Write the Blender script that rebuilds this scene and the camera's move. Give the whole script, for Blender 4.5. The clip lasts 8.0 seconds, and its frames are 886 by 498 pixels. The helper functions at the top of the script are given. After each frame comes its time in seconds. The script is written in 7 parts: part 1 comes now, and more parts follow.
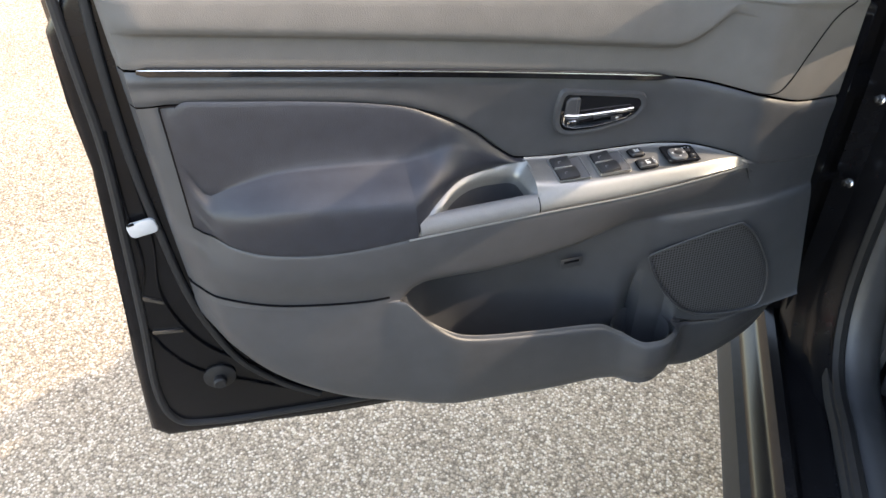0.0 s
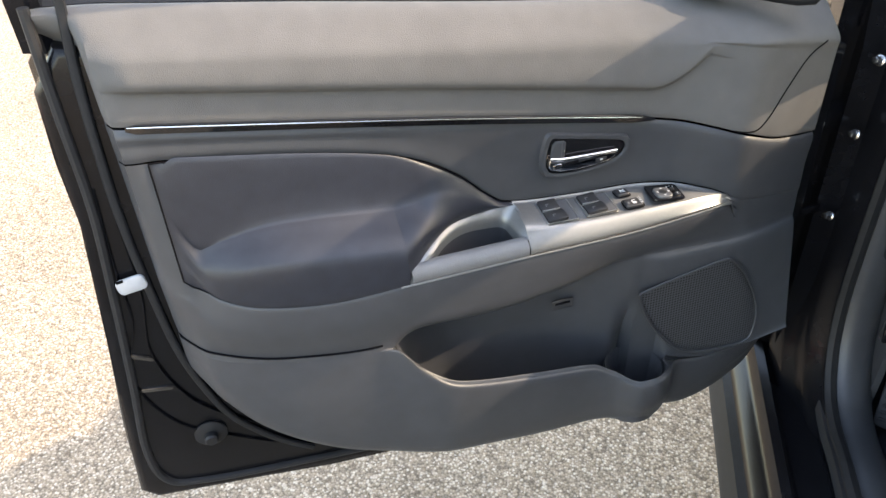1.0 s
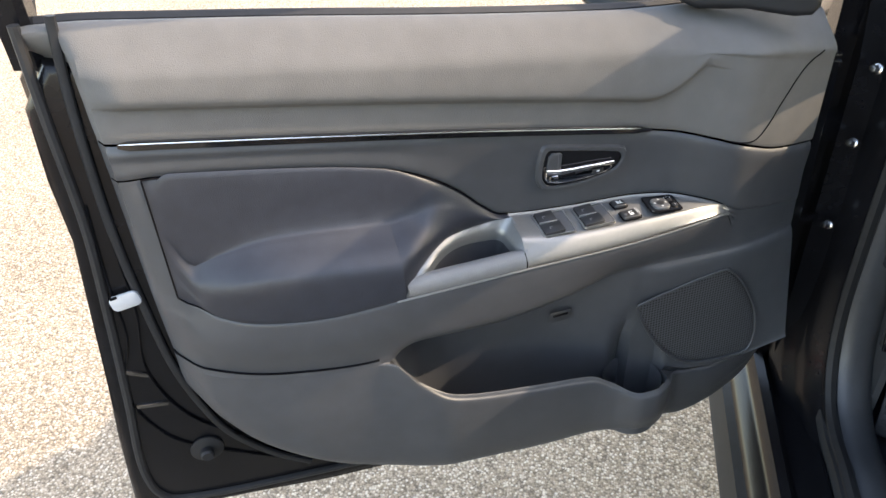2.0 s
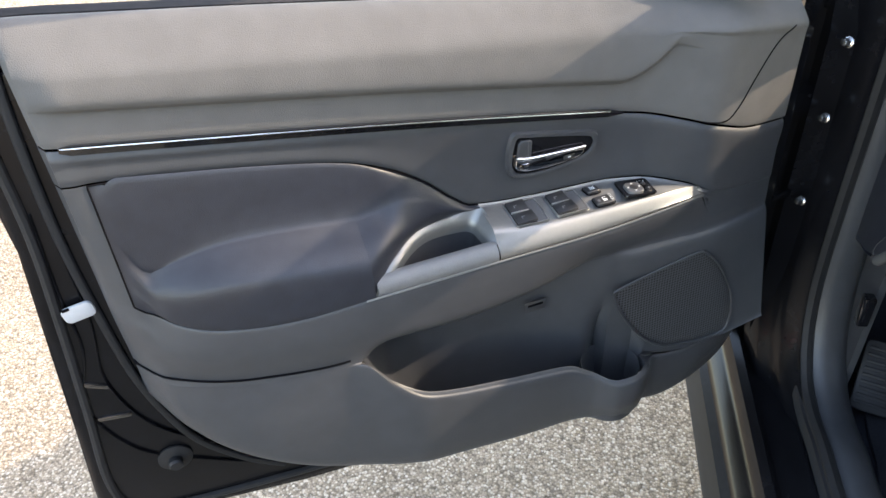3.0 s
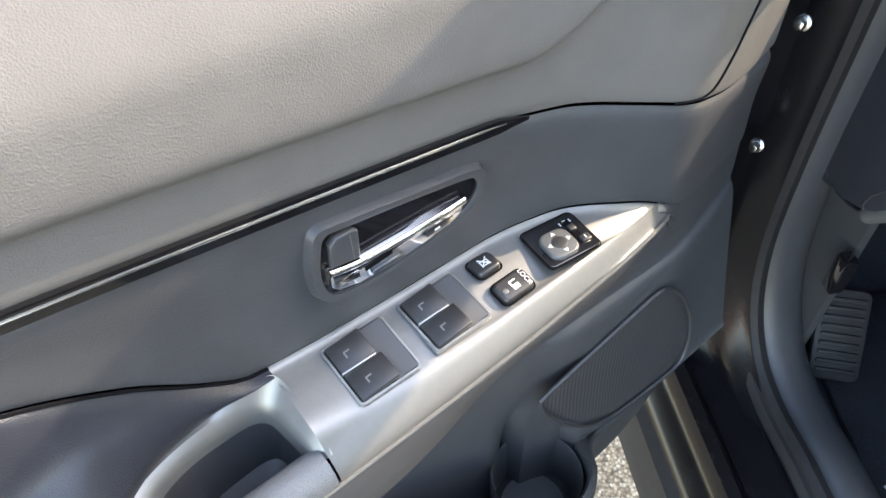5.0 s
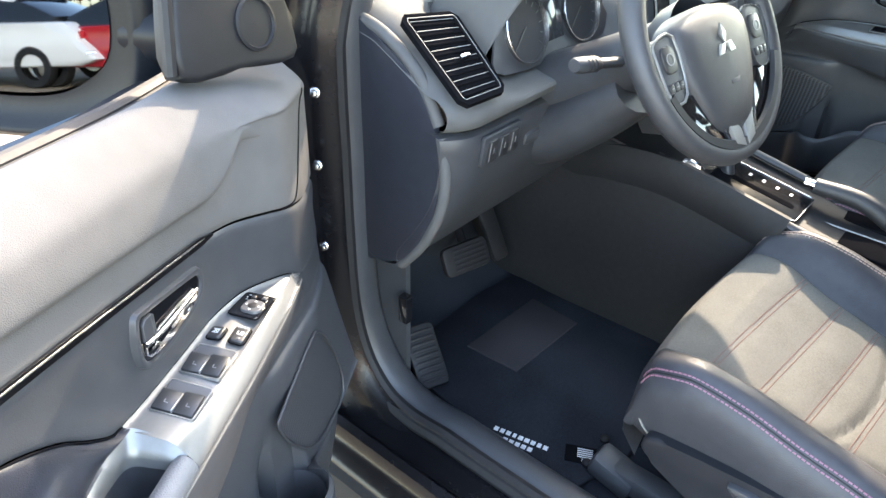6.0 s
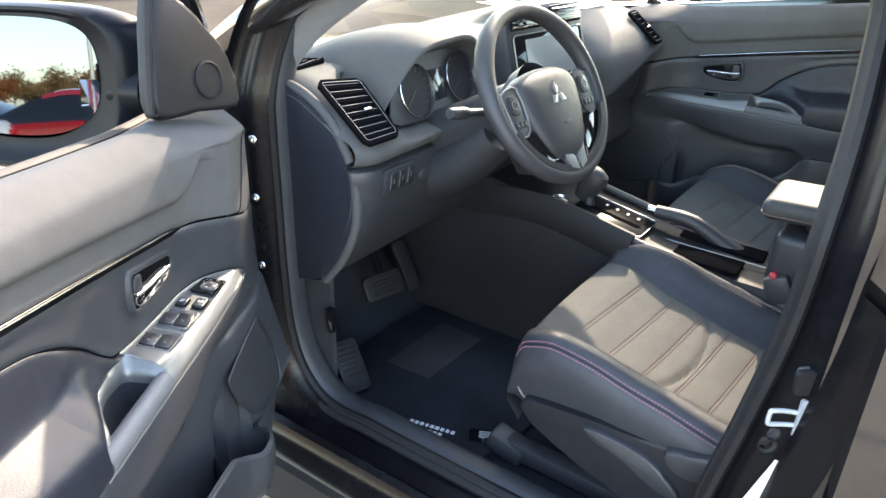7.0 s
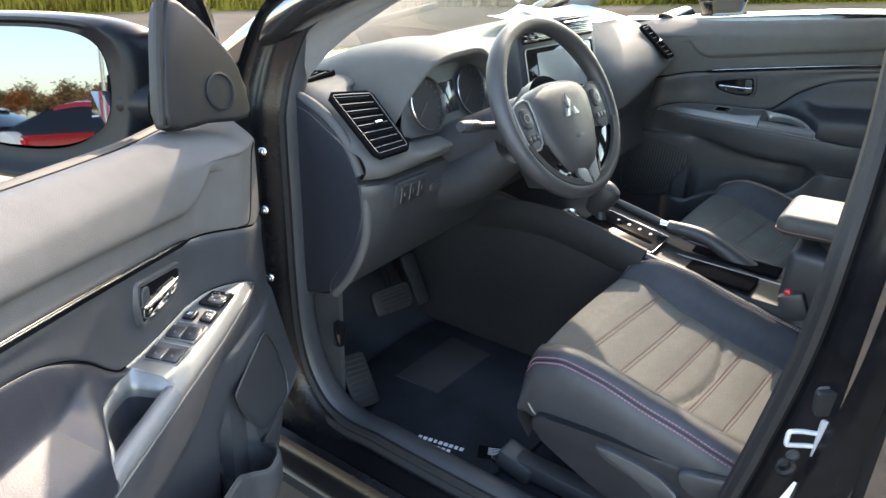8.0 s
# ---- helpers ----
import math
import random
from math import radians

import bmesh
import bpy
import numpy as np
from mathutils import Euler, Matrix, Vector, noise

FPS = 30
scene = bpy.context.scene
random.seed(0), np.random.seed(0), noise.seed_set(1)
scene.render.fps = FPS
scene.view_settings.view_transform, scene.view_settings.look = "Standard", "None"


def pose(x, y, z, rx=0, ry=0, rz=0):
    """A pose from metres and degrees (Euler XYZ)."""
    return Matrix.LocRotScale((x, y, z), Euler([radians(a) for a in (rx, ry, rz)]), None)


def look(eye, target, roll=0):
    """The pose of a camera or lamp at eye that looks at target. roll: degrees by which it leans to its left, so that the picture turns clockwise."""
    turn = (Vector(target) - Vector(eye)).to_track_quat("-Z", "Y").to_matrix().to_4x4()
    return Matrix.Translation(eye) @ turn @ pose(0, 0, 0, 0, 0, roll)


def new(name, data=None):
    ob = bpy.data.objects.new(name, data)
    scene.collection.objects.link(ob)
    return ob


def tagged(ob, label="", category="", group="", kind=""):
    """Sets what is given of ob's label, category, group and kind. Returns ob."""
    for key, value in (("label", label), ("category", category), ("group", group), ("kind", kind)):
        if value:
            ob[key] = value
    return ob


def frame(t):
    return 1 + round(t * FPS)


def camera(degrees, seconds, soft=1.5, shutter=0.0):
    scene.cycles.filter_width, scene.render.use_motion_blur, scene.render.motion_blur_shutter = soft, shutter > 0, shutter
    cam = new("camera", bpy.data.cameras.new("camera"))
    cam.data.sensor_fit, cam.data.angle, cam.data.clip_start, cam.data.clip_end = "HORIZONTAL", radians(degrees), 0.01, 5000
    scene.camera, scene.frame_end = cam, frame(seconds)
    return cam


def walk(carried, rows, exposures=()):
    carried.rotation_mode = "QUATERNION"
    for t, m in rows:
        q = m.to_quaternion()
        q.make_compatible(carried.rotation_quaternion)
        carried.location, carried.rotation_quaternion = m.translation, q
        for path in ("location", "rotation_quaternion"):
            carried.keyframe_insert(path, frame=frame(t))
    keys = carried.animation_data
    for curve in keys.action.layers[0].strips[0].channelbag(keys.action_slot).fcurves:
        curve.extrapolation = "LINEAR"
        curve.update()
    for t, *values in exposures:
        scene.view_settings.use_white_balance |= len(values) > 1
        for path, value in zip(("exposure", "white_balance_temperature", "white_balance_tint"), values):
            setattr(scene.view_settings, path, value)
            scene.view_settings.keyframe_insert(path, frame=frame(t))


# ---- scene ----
cam = camera(61.8, 8.0)
PATH = [
    (0, (-0.387, -1.149, 1.549), (-0.801, 0.331, 0.269), -2.6),
    (0.5, (-0.396, -1.159, 1.554), (-0.774, 0.379, 0.333), -3.0),
    (1, (-0.398, -1.152, 1.551), (-0.779, 0.413, 0.365), -3.4),
    (2.5, (-0.395, -1.137, 1.558), (-0.764, 0.439, 0.383), -4.2),
    (3, (-0.401, -1.098, 1.552), (-0.703, 0.451, 0.323), -4.3),
    (3.2, (-0.42, -1.01, 1.552), (-0.667, 0.484, 0.246), -4.0),
    (3.5, (-0.475, -0.812, 1.456), (-0.585, 0.667, 0.115), -3.2),
    (3.7, (-0.455, -0.683, 1.436), (-0.53, 0.722, 0.014), -4.0),
    (4, (-0.433, -0.573, 1.394), (-0.384, 0.752, -0.104), -2.9),
    (4.2, (-0.42, -0.546, 1.381), (-0.338, 0.727, -0.163), -2.8),
    (5.3, (-0.424, -0.576, 1.399), (-0.184, 0.712, -0.112), -5.0),
    (5.5, (-0.478, -0.639, 1.423), (0.058, 0.672, 0.01), -3.2),
    (5.7, (-0.561, -0.7, 1.455), (0.352, 0.519, 0.159), -0.8),
    (6, (-0.681, -0.835, 1.527), (0.596, 0.228, 0.414), 1.5),
    (6.2, (-0.751, -0.924, 1.538), (0.634, 0.08, 0.501), 1.9),
    (6.5, (-0.852, -1.061, 1.555), (0.585, -0.067, 0.581), 1.7),
    (7, (-0.922, -1.1, 1.57), (0.549, -0.091, 0.666), 1.7),
    (7.5, (-0.937, -1.094, 1.571), (0.549, -0.081, 0.695), 1.8),
    (8, (-0.914, -1.087, 1.564), (0.558, -0.052, 0.692), 1.8),
]
walk(cam, [(t, look(eye, target, roll)) for t, eye, target, roll in PATH],
     exposures=[(0.0, 3.5, 8600, 15), (2.5, 3.4, 8300, 14), (3.0, 3.42, 8150, 14), (4.0, 3.92, 8450, 14), (5.5, 4.2, 8200, 13), (6.0, 4.45, 7900, 13), (6.5, 4.07, 7850, 13), (7.0, 3.83, 7800, 13), (8.0, 3.69, 7750, 13)])

# ---- world, sun, exposure ----
SUN_DIR = Vector((1.70, 0.50, 1.05)).normalized()
world = bpy.data.worlds.new("sky_world")
scene.world = world
world.use_nodes = True
wn = world.node_tree.nodes
sky = wn.new("ShaderNodeTexSky")
sky.sky_type = "NISHITA"
sky.sun_disc = False
sky.sun_elevation = math.asin(SUN_DIR.z)
sky.sun_rotation = math.atan2(SUN_DIR.x, SUN_DIR.y)
wn["Background"].inputs["Strength"].default_value = 0.15
world.node_tree.links.new(sky.outputs[0], wn["Background"].inputs["Color"])
sun = new("sun", bpy.data.lights.new("sun", "SUN"))
sun.data.energy, sun.data.angle, sun.data.color = 0.78, radians(0.53), (1.0, 0.93, 0.83)
sun.matrix_world = look(SUN_DIR * 30, (0, 0, 0))


# ---- materials ----
def material(name, colour, rough=0.5, metal=0.0, scale=60.0, vary=0.15, bump=0.0, bump_scale=400.0, coat=0.0, spec=0.5, big=4.0, spots="NOISE"):
    """A surface with colour and gloss varied at two scales and a fine relief."""
    m = bpy.data.materials.new(name)
    m.use_nodes = True
    n, link = m.node_tree.nodes, m.node_tree.links
    b = n["Principled BSDF"]
    co = n.new("ShaderNodeTexCoord")
    fine, broad = n.new("ShaderNodeTexNoise"), n.new("ShaderNodeTexNoise")
    fine.inputs["Scale"].default_value, broad.inputs["Scale"].default_value = scale, big
    fine.inputs["Detail"].default_value = 4
    mix = n.new("ShaderNodeMath")
    mix.operation = "ADD"
    ramp = n.new("ShaderNodeValToRGB")
    lo = [c * (1 - vary) for c in colour]
    hi = [min(1, c * (1 + vary)) for c in colour]
    ramp.color_ramp.elements[0].color, ramp.color_ramp.elements[1].color = (*lo, 1), (*hi, 1)
    ramp.color_ramp.elements[0].position, ramp.color_ramp.elements[1].position = 0.35, 0.65
    half = n.new("ShaderNodeMath")
    half.operation = "MULTIPLY"
    half.inputs[1].default_value = 0.5
    for tex in (fine, broad):
        link.new(co.outputs["Object"], tex.inputs["Vector"])
    link.new(fine.outputs["Fac"], mix.inputs[0])
    link.new(broad.outputs["Fac"], mix.inputs[1])
    link.new(mix.outputs[0], half.inputs[0])
    link.new(half.outputs[0], ramp.inputs["Fac"])
    link.new(ramp.outputs["Color"], b.inputs["Base Color"])
    rr = n.new("ShaderNodeMapRange")
    rr.inputs["To Min"].default_value, rr.inputs["To Max"].default_value = max(0.02, rough * 0.85), min(1, rough * 1.15)
    link.new(broad.outputs["Fac"], rr.inputs["Value"])
    link.new(rr.outputs[0], b.inputs["Roughness"])
    b.inputs["Metallic"].default_value = metal
    b.inputs["Specular IOR Level"].default_value = spec
    b.inputs["Coat Weight"].default_value = coat
    b.inputs["Coat Roughness"].default_value = 0.04
    if bump:
        if spots == "VORONOI":
            rel = n.new("ShaderNodeTexVoronoi")
            out = rel.outputs["Distance"]
        else:
            rel = n.new("ShaderNodeTexNoise")
            rel.inputs["Detail"].default_value = 2
            out = rel.outputs["Fac"]
        rel.inputs["Scale"].default_value = bump_scale
        link.new(co.outputs["Object"], rel.inputs["Vector"])
        bp = n.new("ShaderNodeBump")
        bp.inputs["Strength"].default_value = bump
        bp.inputs["Distance"].default_value = 0.001
        link.new(out, bp.inputs["Height"])
        link.new(bp.outputs[0], b.inputs["Normal"])
    return m


def glass(name, colour, rough=0.0):
    m = bpy.data.materials.new(name)
    m.use_nodes = True
    n, link = m.node_tree.nodes, m.node_tree.links
    n.remove(n["Principled BSDF"])
    clear, gloss, fres, mix = (n.new("ShaderNodeBsdfTransparent"), n.new("ShaderNodeBsdfGlossy"), n.new("ShaderNodeFresnel"), n.new("ShaderNodeMixShader"))
    clear.inputs["Color"].default_value = (*colour, 1)
    gloss.inputs["Roughness"].default_value = rough
    fres.inputs["IOR"].default_value = 1.22
    link.new(fres.outputs[0], mix.inputs[0])
    link.new(clear.outputs[0], mix.inputs[1])
    link.new(gloss.outputs[0], mix.inputs[2])
    link.new(mix.outputs[0], n["Material Output"].inputs["Surface"])
    return m


PAD = material("grained_upper_trim", (0.095, 0.092, 0.089), 0.58, scale=30, vary=0.08, bump=0.32, bump_scale=950, spots="VORONOI", spec=0.05)
TRIM = material("moulded_trim", (0.0370, 0.0390, 0.0430), 0.42, scale=40, vary=0.12, bump=0.30, bump_scale=900)
LOWTRIM = material("lower_trim", (0.0400, 0.0420, 0.0465), 0.44, scale=40, vary=0.12, bump=0.30, bump_scale=900)
LEATHER = material("black_leather", (0.0185, 0.0205, 0.0270), 0.40, scale=50, vary=0.18, bump=0.2, bump_scale=900, spots="VORONOI", spec=0.36)
SILVER = material("satin_silver_paint", (0.1950, 0.1950, 0.1911), 0.40, metal=0.6, scale=200, vary=0.05, bump=0.04, bump_scale=1500)
CHROME = material("chrome", (0.75, 0.75, 0.76), 0.08, metal=1.0, vary=0.03)
STEEL = material("zinc_bolt", (0.6, 0.6, 0.6), 0.25, metal=1.0, vary=0.15)
GLOSS = material("piano_black", (0.006, 0.006, 0.007), 0.06, scale=20, vary=0.2, coat=0.6)
PAINT = material("black_car_paint", (0.016, 0.014, 0.013), 0.08, scale=300, vary=0.3, coat=1.0, spec=0.8)
PAINT_DULL = material("black_jamb_paint", (0.005, 0.005, 0.006), 0.24, scale=60, vary=0.4, bump=0.012, bump_scale=25, spec=0.22)
RUBBER = material("black_rubber", (0.013, 0.013, 0.014), 0.6, scale=80, vary=0.25, bump=0.1, spec=0.28)
DASH = material("soft_dash", (0.0780, 0.0780, 0.0767), 0.68, scale=30, vary=0.10, bump=0.35, bump_scale=900, spots="VORONOI", spec=0.2)
DARK = material("dark_plastic", (0.031, 0.0325, 0.036), 0.46, scale=40, vary=0.2, bump=0.2, bump_scale=900)
# Gloss-free near-black: recess shade put into the colour; also for joints and print.
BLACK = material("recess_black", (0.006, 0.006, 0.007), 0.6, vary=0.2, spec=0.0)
BUTTON = material("button_plastic", (0.020, 0.020, 0.021), 0.35, vary=0.1)
MARKING = material("white_marking", (0.55, 0.55, 0.54), 0.5, vary=0.05)
# Carpet black is raised towards blue-grey: the footwell's haze put into the colour.
CARPET = material("black_carpet", (0.0260, 0.0290, 0.0350), 0.95, scale=700, vary=0.5, bump=0.9, bump_scale=1400, spec=0.0)
FABRIC = material("grey_suede_cloth", (0.0962, 0.0936, 0.0832), 0.9, scale=300, vary=0.22, bump=0.5, bump_scale=1800, big=14)
THREAD = material("dull_red_thread", (0.19, 0.105, 0.09), 0.8, vary=0.2)
RED = material("red_plastic", (0.55, 0.03, 0.04), 0.35, vary=0.1)
SCREEN = material("display_glass", (0.02, 0.022, 0.024), 0.12, vary=0.1, coat=0.5)
LABEL = material("paper_label", (0.75, 0.74, 0.70), 0.6, vary=0.05)
YELLOW = material("label_yellow", (0.75, 0.50, 0.05), 0.6, vary=0.05)
# Far darker than real mirrors: the overbright sky's reflection is dimmed by colour.
MIRROR = material("mirror_glass", (0.064, 0.079, 0.093), 0.01, metal=1.0, vary=0.0)
GLASS = glass("window_glass", (0.62, 0.69, 0.65))
def asphalt():
    m = material("old_asphalt", (0.2, 0.18, 0.15), 0.92, scale=9, vary=0.25, bump=0.0, spec=0.15, big=0.7)
    n, link = m.node_tree.nodes, m.node_tree.links
    b = n["Principled BSDF"]
    co = n.new("ShaderNodeTexCoord")
    chips = n.new("ShaderNodeTexVoronoi")
    chips.inputs["Scale"].default_value = 165
    grit = n.new("ShaderNodeTexVoronoi")
    grit.inputs["Scale"].default_value = 330
    for t in (chips, grit):
        link.new(co.outputs["Object"], t.inputs["Vector"])
    stone = n.new("ShaderNodeValToRGB")
    for k, (p, c) in enumerate(((0.0, (0.170, 0.131, 0.094)), (0.35, (0.270, 0.207, 0.146)), (0.7, (0.36, 0.280, 0.202)), (1.0, (0.53, 0.44, 0.34)))):
        e = stone.color_ramp.elements[k] if k < 2 else stone.color_ramp.elements.new(p)
        e.position, e.color = p, (*c, 1)
    split = n.new("ShaderNodeSeparateColor")
    link.new(chips.outputs["Color"], split.inputs[0])
    link.new(split.outputs[0], stone.inputs["Fac"])
    gap = n.new("ShaderNodeMapRange")
    gap.inputs["From Min"].default_value, gap.inputs["From Max"].default_value = 0.35, 0.85
    gap.inputs["To Min"].default_value, gap.inputs["To Max"].default_value = 1.0, 0.5
    link.new(chips.outputs["Distance"], gap.inputs["Value"])
    patch = n.new("ShaderNodeTexNoise")
    patch.inputs["Scale"].default_value, patch.inputs["Detail"].default_value = 1.1, 5
    link.new(co.outputs["Object"], patch.inputs["Vector"])
    tone = n.new("ShaderNodeMapRange")
    tone.inputs["To Min"].default_value, tone.inputs["To Max"].default_value = 0.72, 1.28
    link.new(patch.outputs["Fac"], tone.inputs["Value"])
    a, c = n.new("ShaderNodeVectorMath"), n.new("ShaderNodeVectorMath")
    a.operation, c.operation = "SCALE", "SCALE"
    link.new(stone.outputs["Color"], a.inputs[0])
    link.new(gap.outputs[0], a.inputs["Scale"])
    link.new(a.outputs[0], c.inputs[0])
    link.new(tone.outputs[0], c.inputs["Scale"])
    link.new(c.outputs[0], b.inputs["Base Color"])
    bp = n.new("ShaderNodeBump")
    bp.inputs["Strength"].default_value, bp.inputs["Distance"].default_value = 0.9, 0.004
    bp.invert = True
    link.new(chips.outputs["Distance"], bp.inputs["Height"])
    link.new(bp.outputs[0], b.inputs["Normal"])
    return m


ASPHALT = asphalt()
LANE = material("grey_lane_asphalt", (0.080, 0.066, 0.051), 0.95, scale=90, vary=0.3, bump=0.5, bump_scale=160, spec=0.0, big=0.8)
GRASS = material("dry_grass", (0.105, 0.088, 0.016), 0.95, scale=14, vary=0.5, big=0.6, spec=0.0)


# ---- mesh tools ----
def part(name, bm, mat, parent=None, label="", smooth=True):
    """Links a bmesh as one mesh object under a thing or a part."""
    me = bpy.data.meshes.new(name)
    bm.normal_update()
    bm.to_mesh(me)
    bm.free()
    for p in me.polygons:
        p.use_smooth = smooth
    me.materials.append(mat)
    ob = new(name, me)
    if smooth:
        me.set_sharp_from_angle(angle=radians(38))
    if parent is not None:
        ob.parent = parent
    if label:
        tagged(ob, label)
    return ob


def thing(name, label, category, group="", kind=""):
    return tagged(new(name), label, category, group, kind)


def spline(points, n, closed=False):
    """A Catmull-Rom curve through a few control points."""
    p = [np.array(q, float) for q in points]
    k = len(p)
    out = []
    segs = k if closed else k - 1
    for i in range(segs):
        a, b, c, d = (p[(i - 1) % k], p[i], p[(i + 1) % k], p[(i + 2) % k]) if closed else (p[max(i - 1, 0)], p[i], p[i + 1], p[min(i + 2, k - 1)])
        for j in range(n):
            t = j / n
            out.append(0.5 * (2 * b + (c - a) * t + (2 * a - 5 * b + 4 * c - d) * t * t + (3 * b - a - 3 * c + d) * t ** 3))
    if not closed:
        out.append(p[-1])
    return out


def curve(keys):
    """A smooth function through (x, value) keys."""
    xs = np.array([k[0] for k in keys], float)
    ys = np.array([k[1] for k in keys], float)
    d = np.diff(ys) / np.diff(xs)
    m = np.zeros(len(xs))
    m[0], m[-1] = d[0], d[-1]
    for i in range(1, len(xs) - 1):
        m[i] = 0 if d[i - 1] * d[i] <= 0 else 2 * d[i - 1] * d[i] / (d[i - 1] + d[i])

    def f(x):
        x = min(max(x, xs[0]), xs[-1])
        i = min(int(np.searchsorted(xs, x, side="right")) - 1, len(xs) - 2)
        h = xs[i + 1] - xs[i]
        t = (x - xs[i]) / h
        return float(ys[i] * (1 + 2 * t) * (1 - t) ** 2 + h * m[i] * t * (1 - t) ** 2 + ys[i + 1] * t * t * (3 - 2 * t) + h * m[i + 1] * t * t * (t - 1))
    return f


def grid_mesh(rows, closed_u=False, closed_v=False):
    """A sheet of quads over rows of points."""
    bm = bmesh.new()
    vs = [[bm.verts.new(Vector(p)) for p in r] for r in rows]
    nr, nc = len(vs), len(vs[0])
    for i in range(nr if closed_u else nr - 1):
        for j in range(nc if closed_v else nc - 1):
            q = (vs[i][j], vs[i][(j + 1) % nc], vs[(i + 1) % nr][(j + 1) % nc], vs[(i + 1) % nr][j])
            bm.faces.new(q)
    return bm


def thick(bm, depth):
    """Gives a sheet its thickness, away from its face normals."""
    bm.normal_update()
    faces = bm.faces[:]
    bmesh.ops.solidify(bm, geom=faces, thickness=depth)
    return bm


def rbox(size, bevel=0.003, m=None, seg=2):
    """A box with rounded edges, at the pose m."""
    bm = bmesh.new()
    bmesh.ops.create_cube(bm, size=1.0, matrix=Matrix.Diagonal((*size, 1)))
    if bevel > 0:
        bmesh.ops.bevel(bm, geom=bm.edges[:], offset=min(bevel, min(size) * 0.45), segments=seg, profile=0.5, affect="EDGES")
    if m is not None:
        bmesh.ops.transform(bm, matrix=m, verts=bm.verts[:])
    return bm


def prism(outline, depth, m=None, bevel=0.002, seg=2):
    """A flat shape with an (x, y) outline and thickness in z, rounded on its front edge."""
    bm = bmesh.new()
    vs = [bm.verts.new((p[0], p[1], 0)) for p in outline]
    f = bm.faces.new(vs)
    f.normal_update()
    if f.normal.z < 0:
        f.normal_flip()
    r = bmesh.ops.extrude_face_region(bm, geom=[f])
    top = [g for g in r["geom"] if isinstance(g, bmesh.types.BMVert)]
    for v in top:
        v.co.z += depth
    if bevel:
        front = [e for e in bm.edges if all(v in top for v in e.verts)]
        bmesh.ops.bevel(bm, geom=front, offset=bevel, segments=seg, profile=0.5, affect="EDGES")
    bmesh.ops.recalc_face_normals(bm, faces=bm.faces[:])
    if m is not None:
        bmesh.ops.transform(bm, matrix=m, verts=bm.verts[:])
    return bm


def rrect(w, h, r, n=5):
    """The outline of a rectangle with round corners."""
    out = []
    for cx, cy, a0 in ((w / 2 - r, h / 2 - r, 0), (-w / 2 + r, h / 2 - r, 90), (-w / 2 + r, -h / 2 + r, 180), (w / 2 - r, -h / 2 + r, 270)):
        for k in range(n + 1):
            a = radians(a0 + 90 * k / n)
            out.append((cx + r * math.cos(a), cy + r * math.sin(a)))
    return out


def circle(r, n=24, ry=None):
    return [(r * math.cos(2 * math.pi * k / n), (ry or r) * math.sin(2 * math.pi * k / n)) for k in range(n)]


def sweep(path, profile, up=(0, 0, 1), closed=False, caps=True, scale=None):
    """Carries an (across, up) outline along a path."""
    pts = [Vector(p) for p in path]
    k = len(pts)
    rows = []
    upv = Vector(up)
    for i, p in enumerate(pts):
        a = pts[(i - 1) % k] if (closed or i > 0) else p
        b = pts[(i + 1) % k] if (closed or i < k - 1) else p
        t = (b - a).normalized()
        side = t.cross(upv)
        side = side.normalized() if side.length > 1e-6 else Vector((1, 0, 0))
        u2 = side.cross(t)
        s = scale(i / (k - 1)) if scale else 1.0
        rows.append([p + side * q[0] * s + u2 * q[1] * s for q in profile])
    bm = grid_mesh(rows, closed_u=closed, closed_v=True)
    if caps and not closed:
        bm.verts.ensure_lookup_table()
        c = len(profile)
        bm.faces.new(bm.verts[:c])
        bm.faces.new(bm.verts[len(bm.verts) - c:])
    bmesh.ops.recalc_face_normals(bm, faces=bm.faces[:])
    return bm


def lathe(profile, m=None, n=32):
    """Turns an (r, z) profile round z."""
    rows = [[(r * math.cos(2 * math.pi * k / n), r * math.sin(2 * math.pi * k / n), z) for k in range(n)] for r, z in profile]
    bm = grid_mesh(rows, closed_v=True)
    bmesh.ops.recalc_face_normals(bm, faces=bm.faces[:])
    if m is not None:
        bmesh.ops.transform(bm, matrix=m, verts=bm.verts[:])
    return bm


def joined(*bms):
    out = bmesh.new()
    for b in bms:
        me = bpy.data.meshes.new("tmp")
        b.to_mesh(me)
        b.free()
        out.from_mesh(me)
        bpy.data.meshes.remove(me)
    return out


def axes(origin, x, y, z):
    m = Matrix.Identity(4)
    for i, v in enumerate((Vector(x), Vector(y), Vector(z))):
        for j in range(3):
            m[j][i] = v[j]
    m.translation = Vector(origin)
    return m


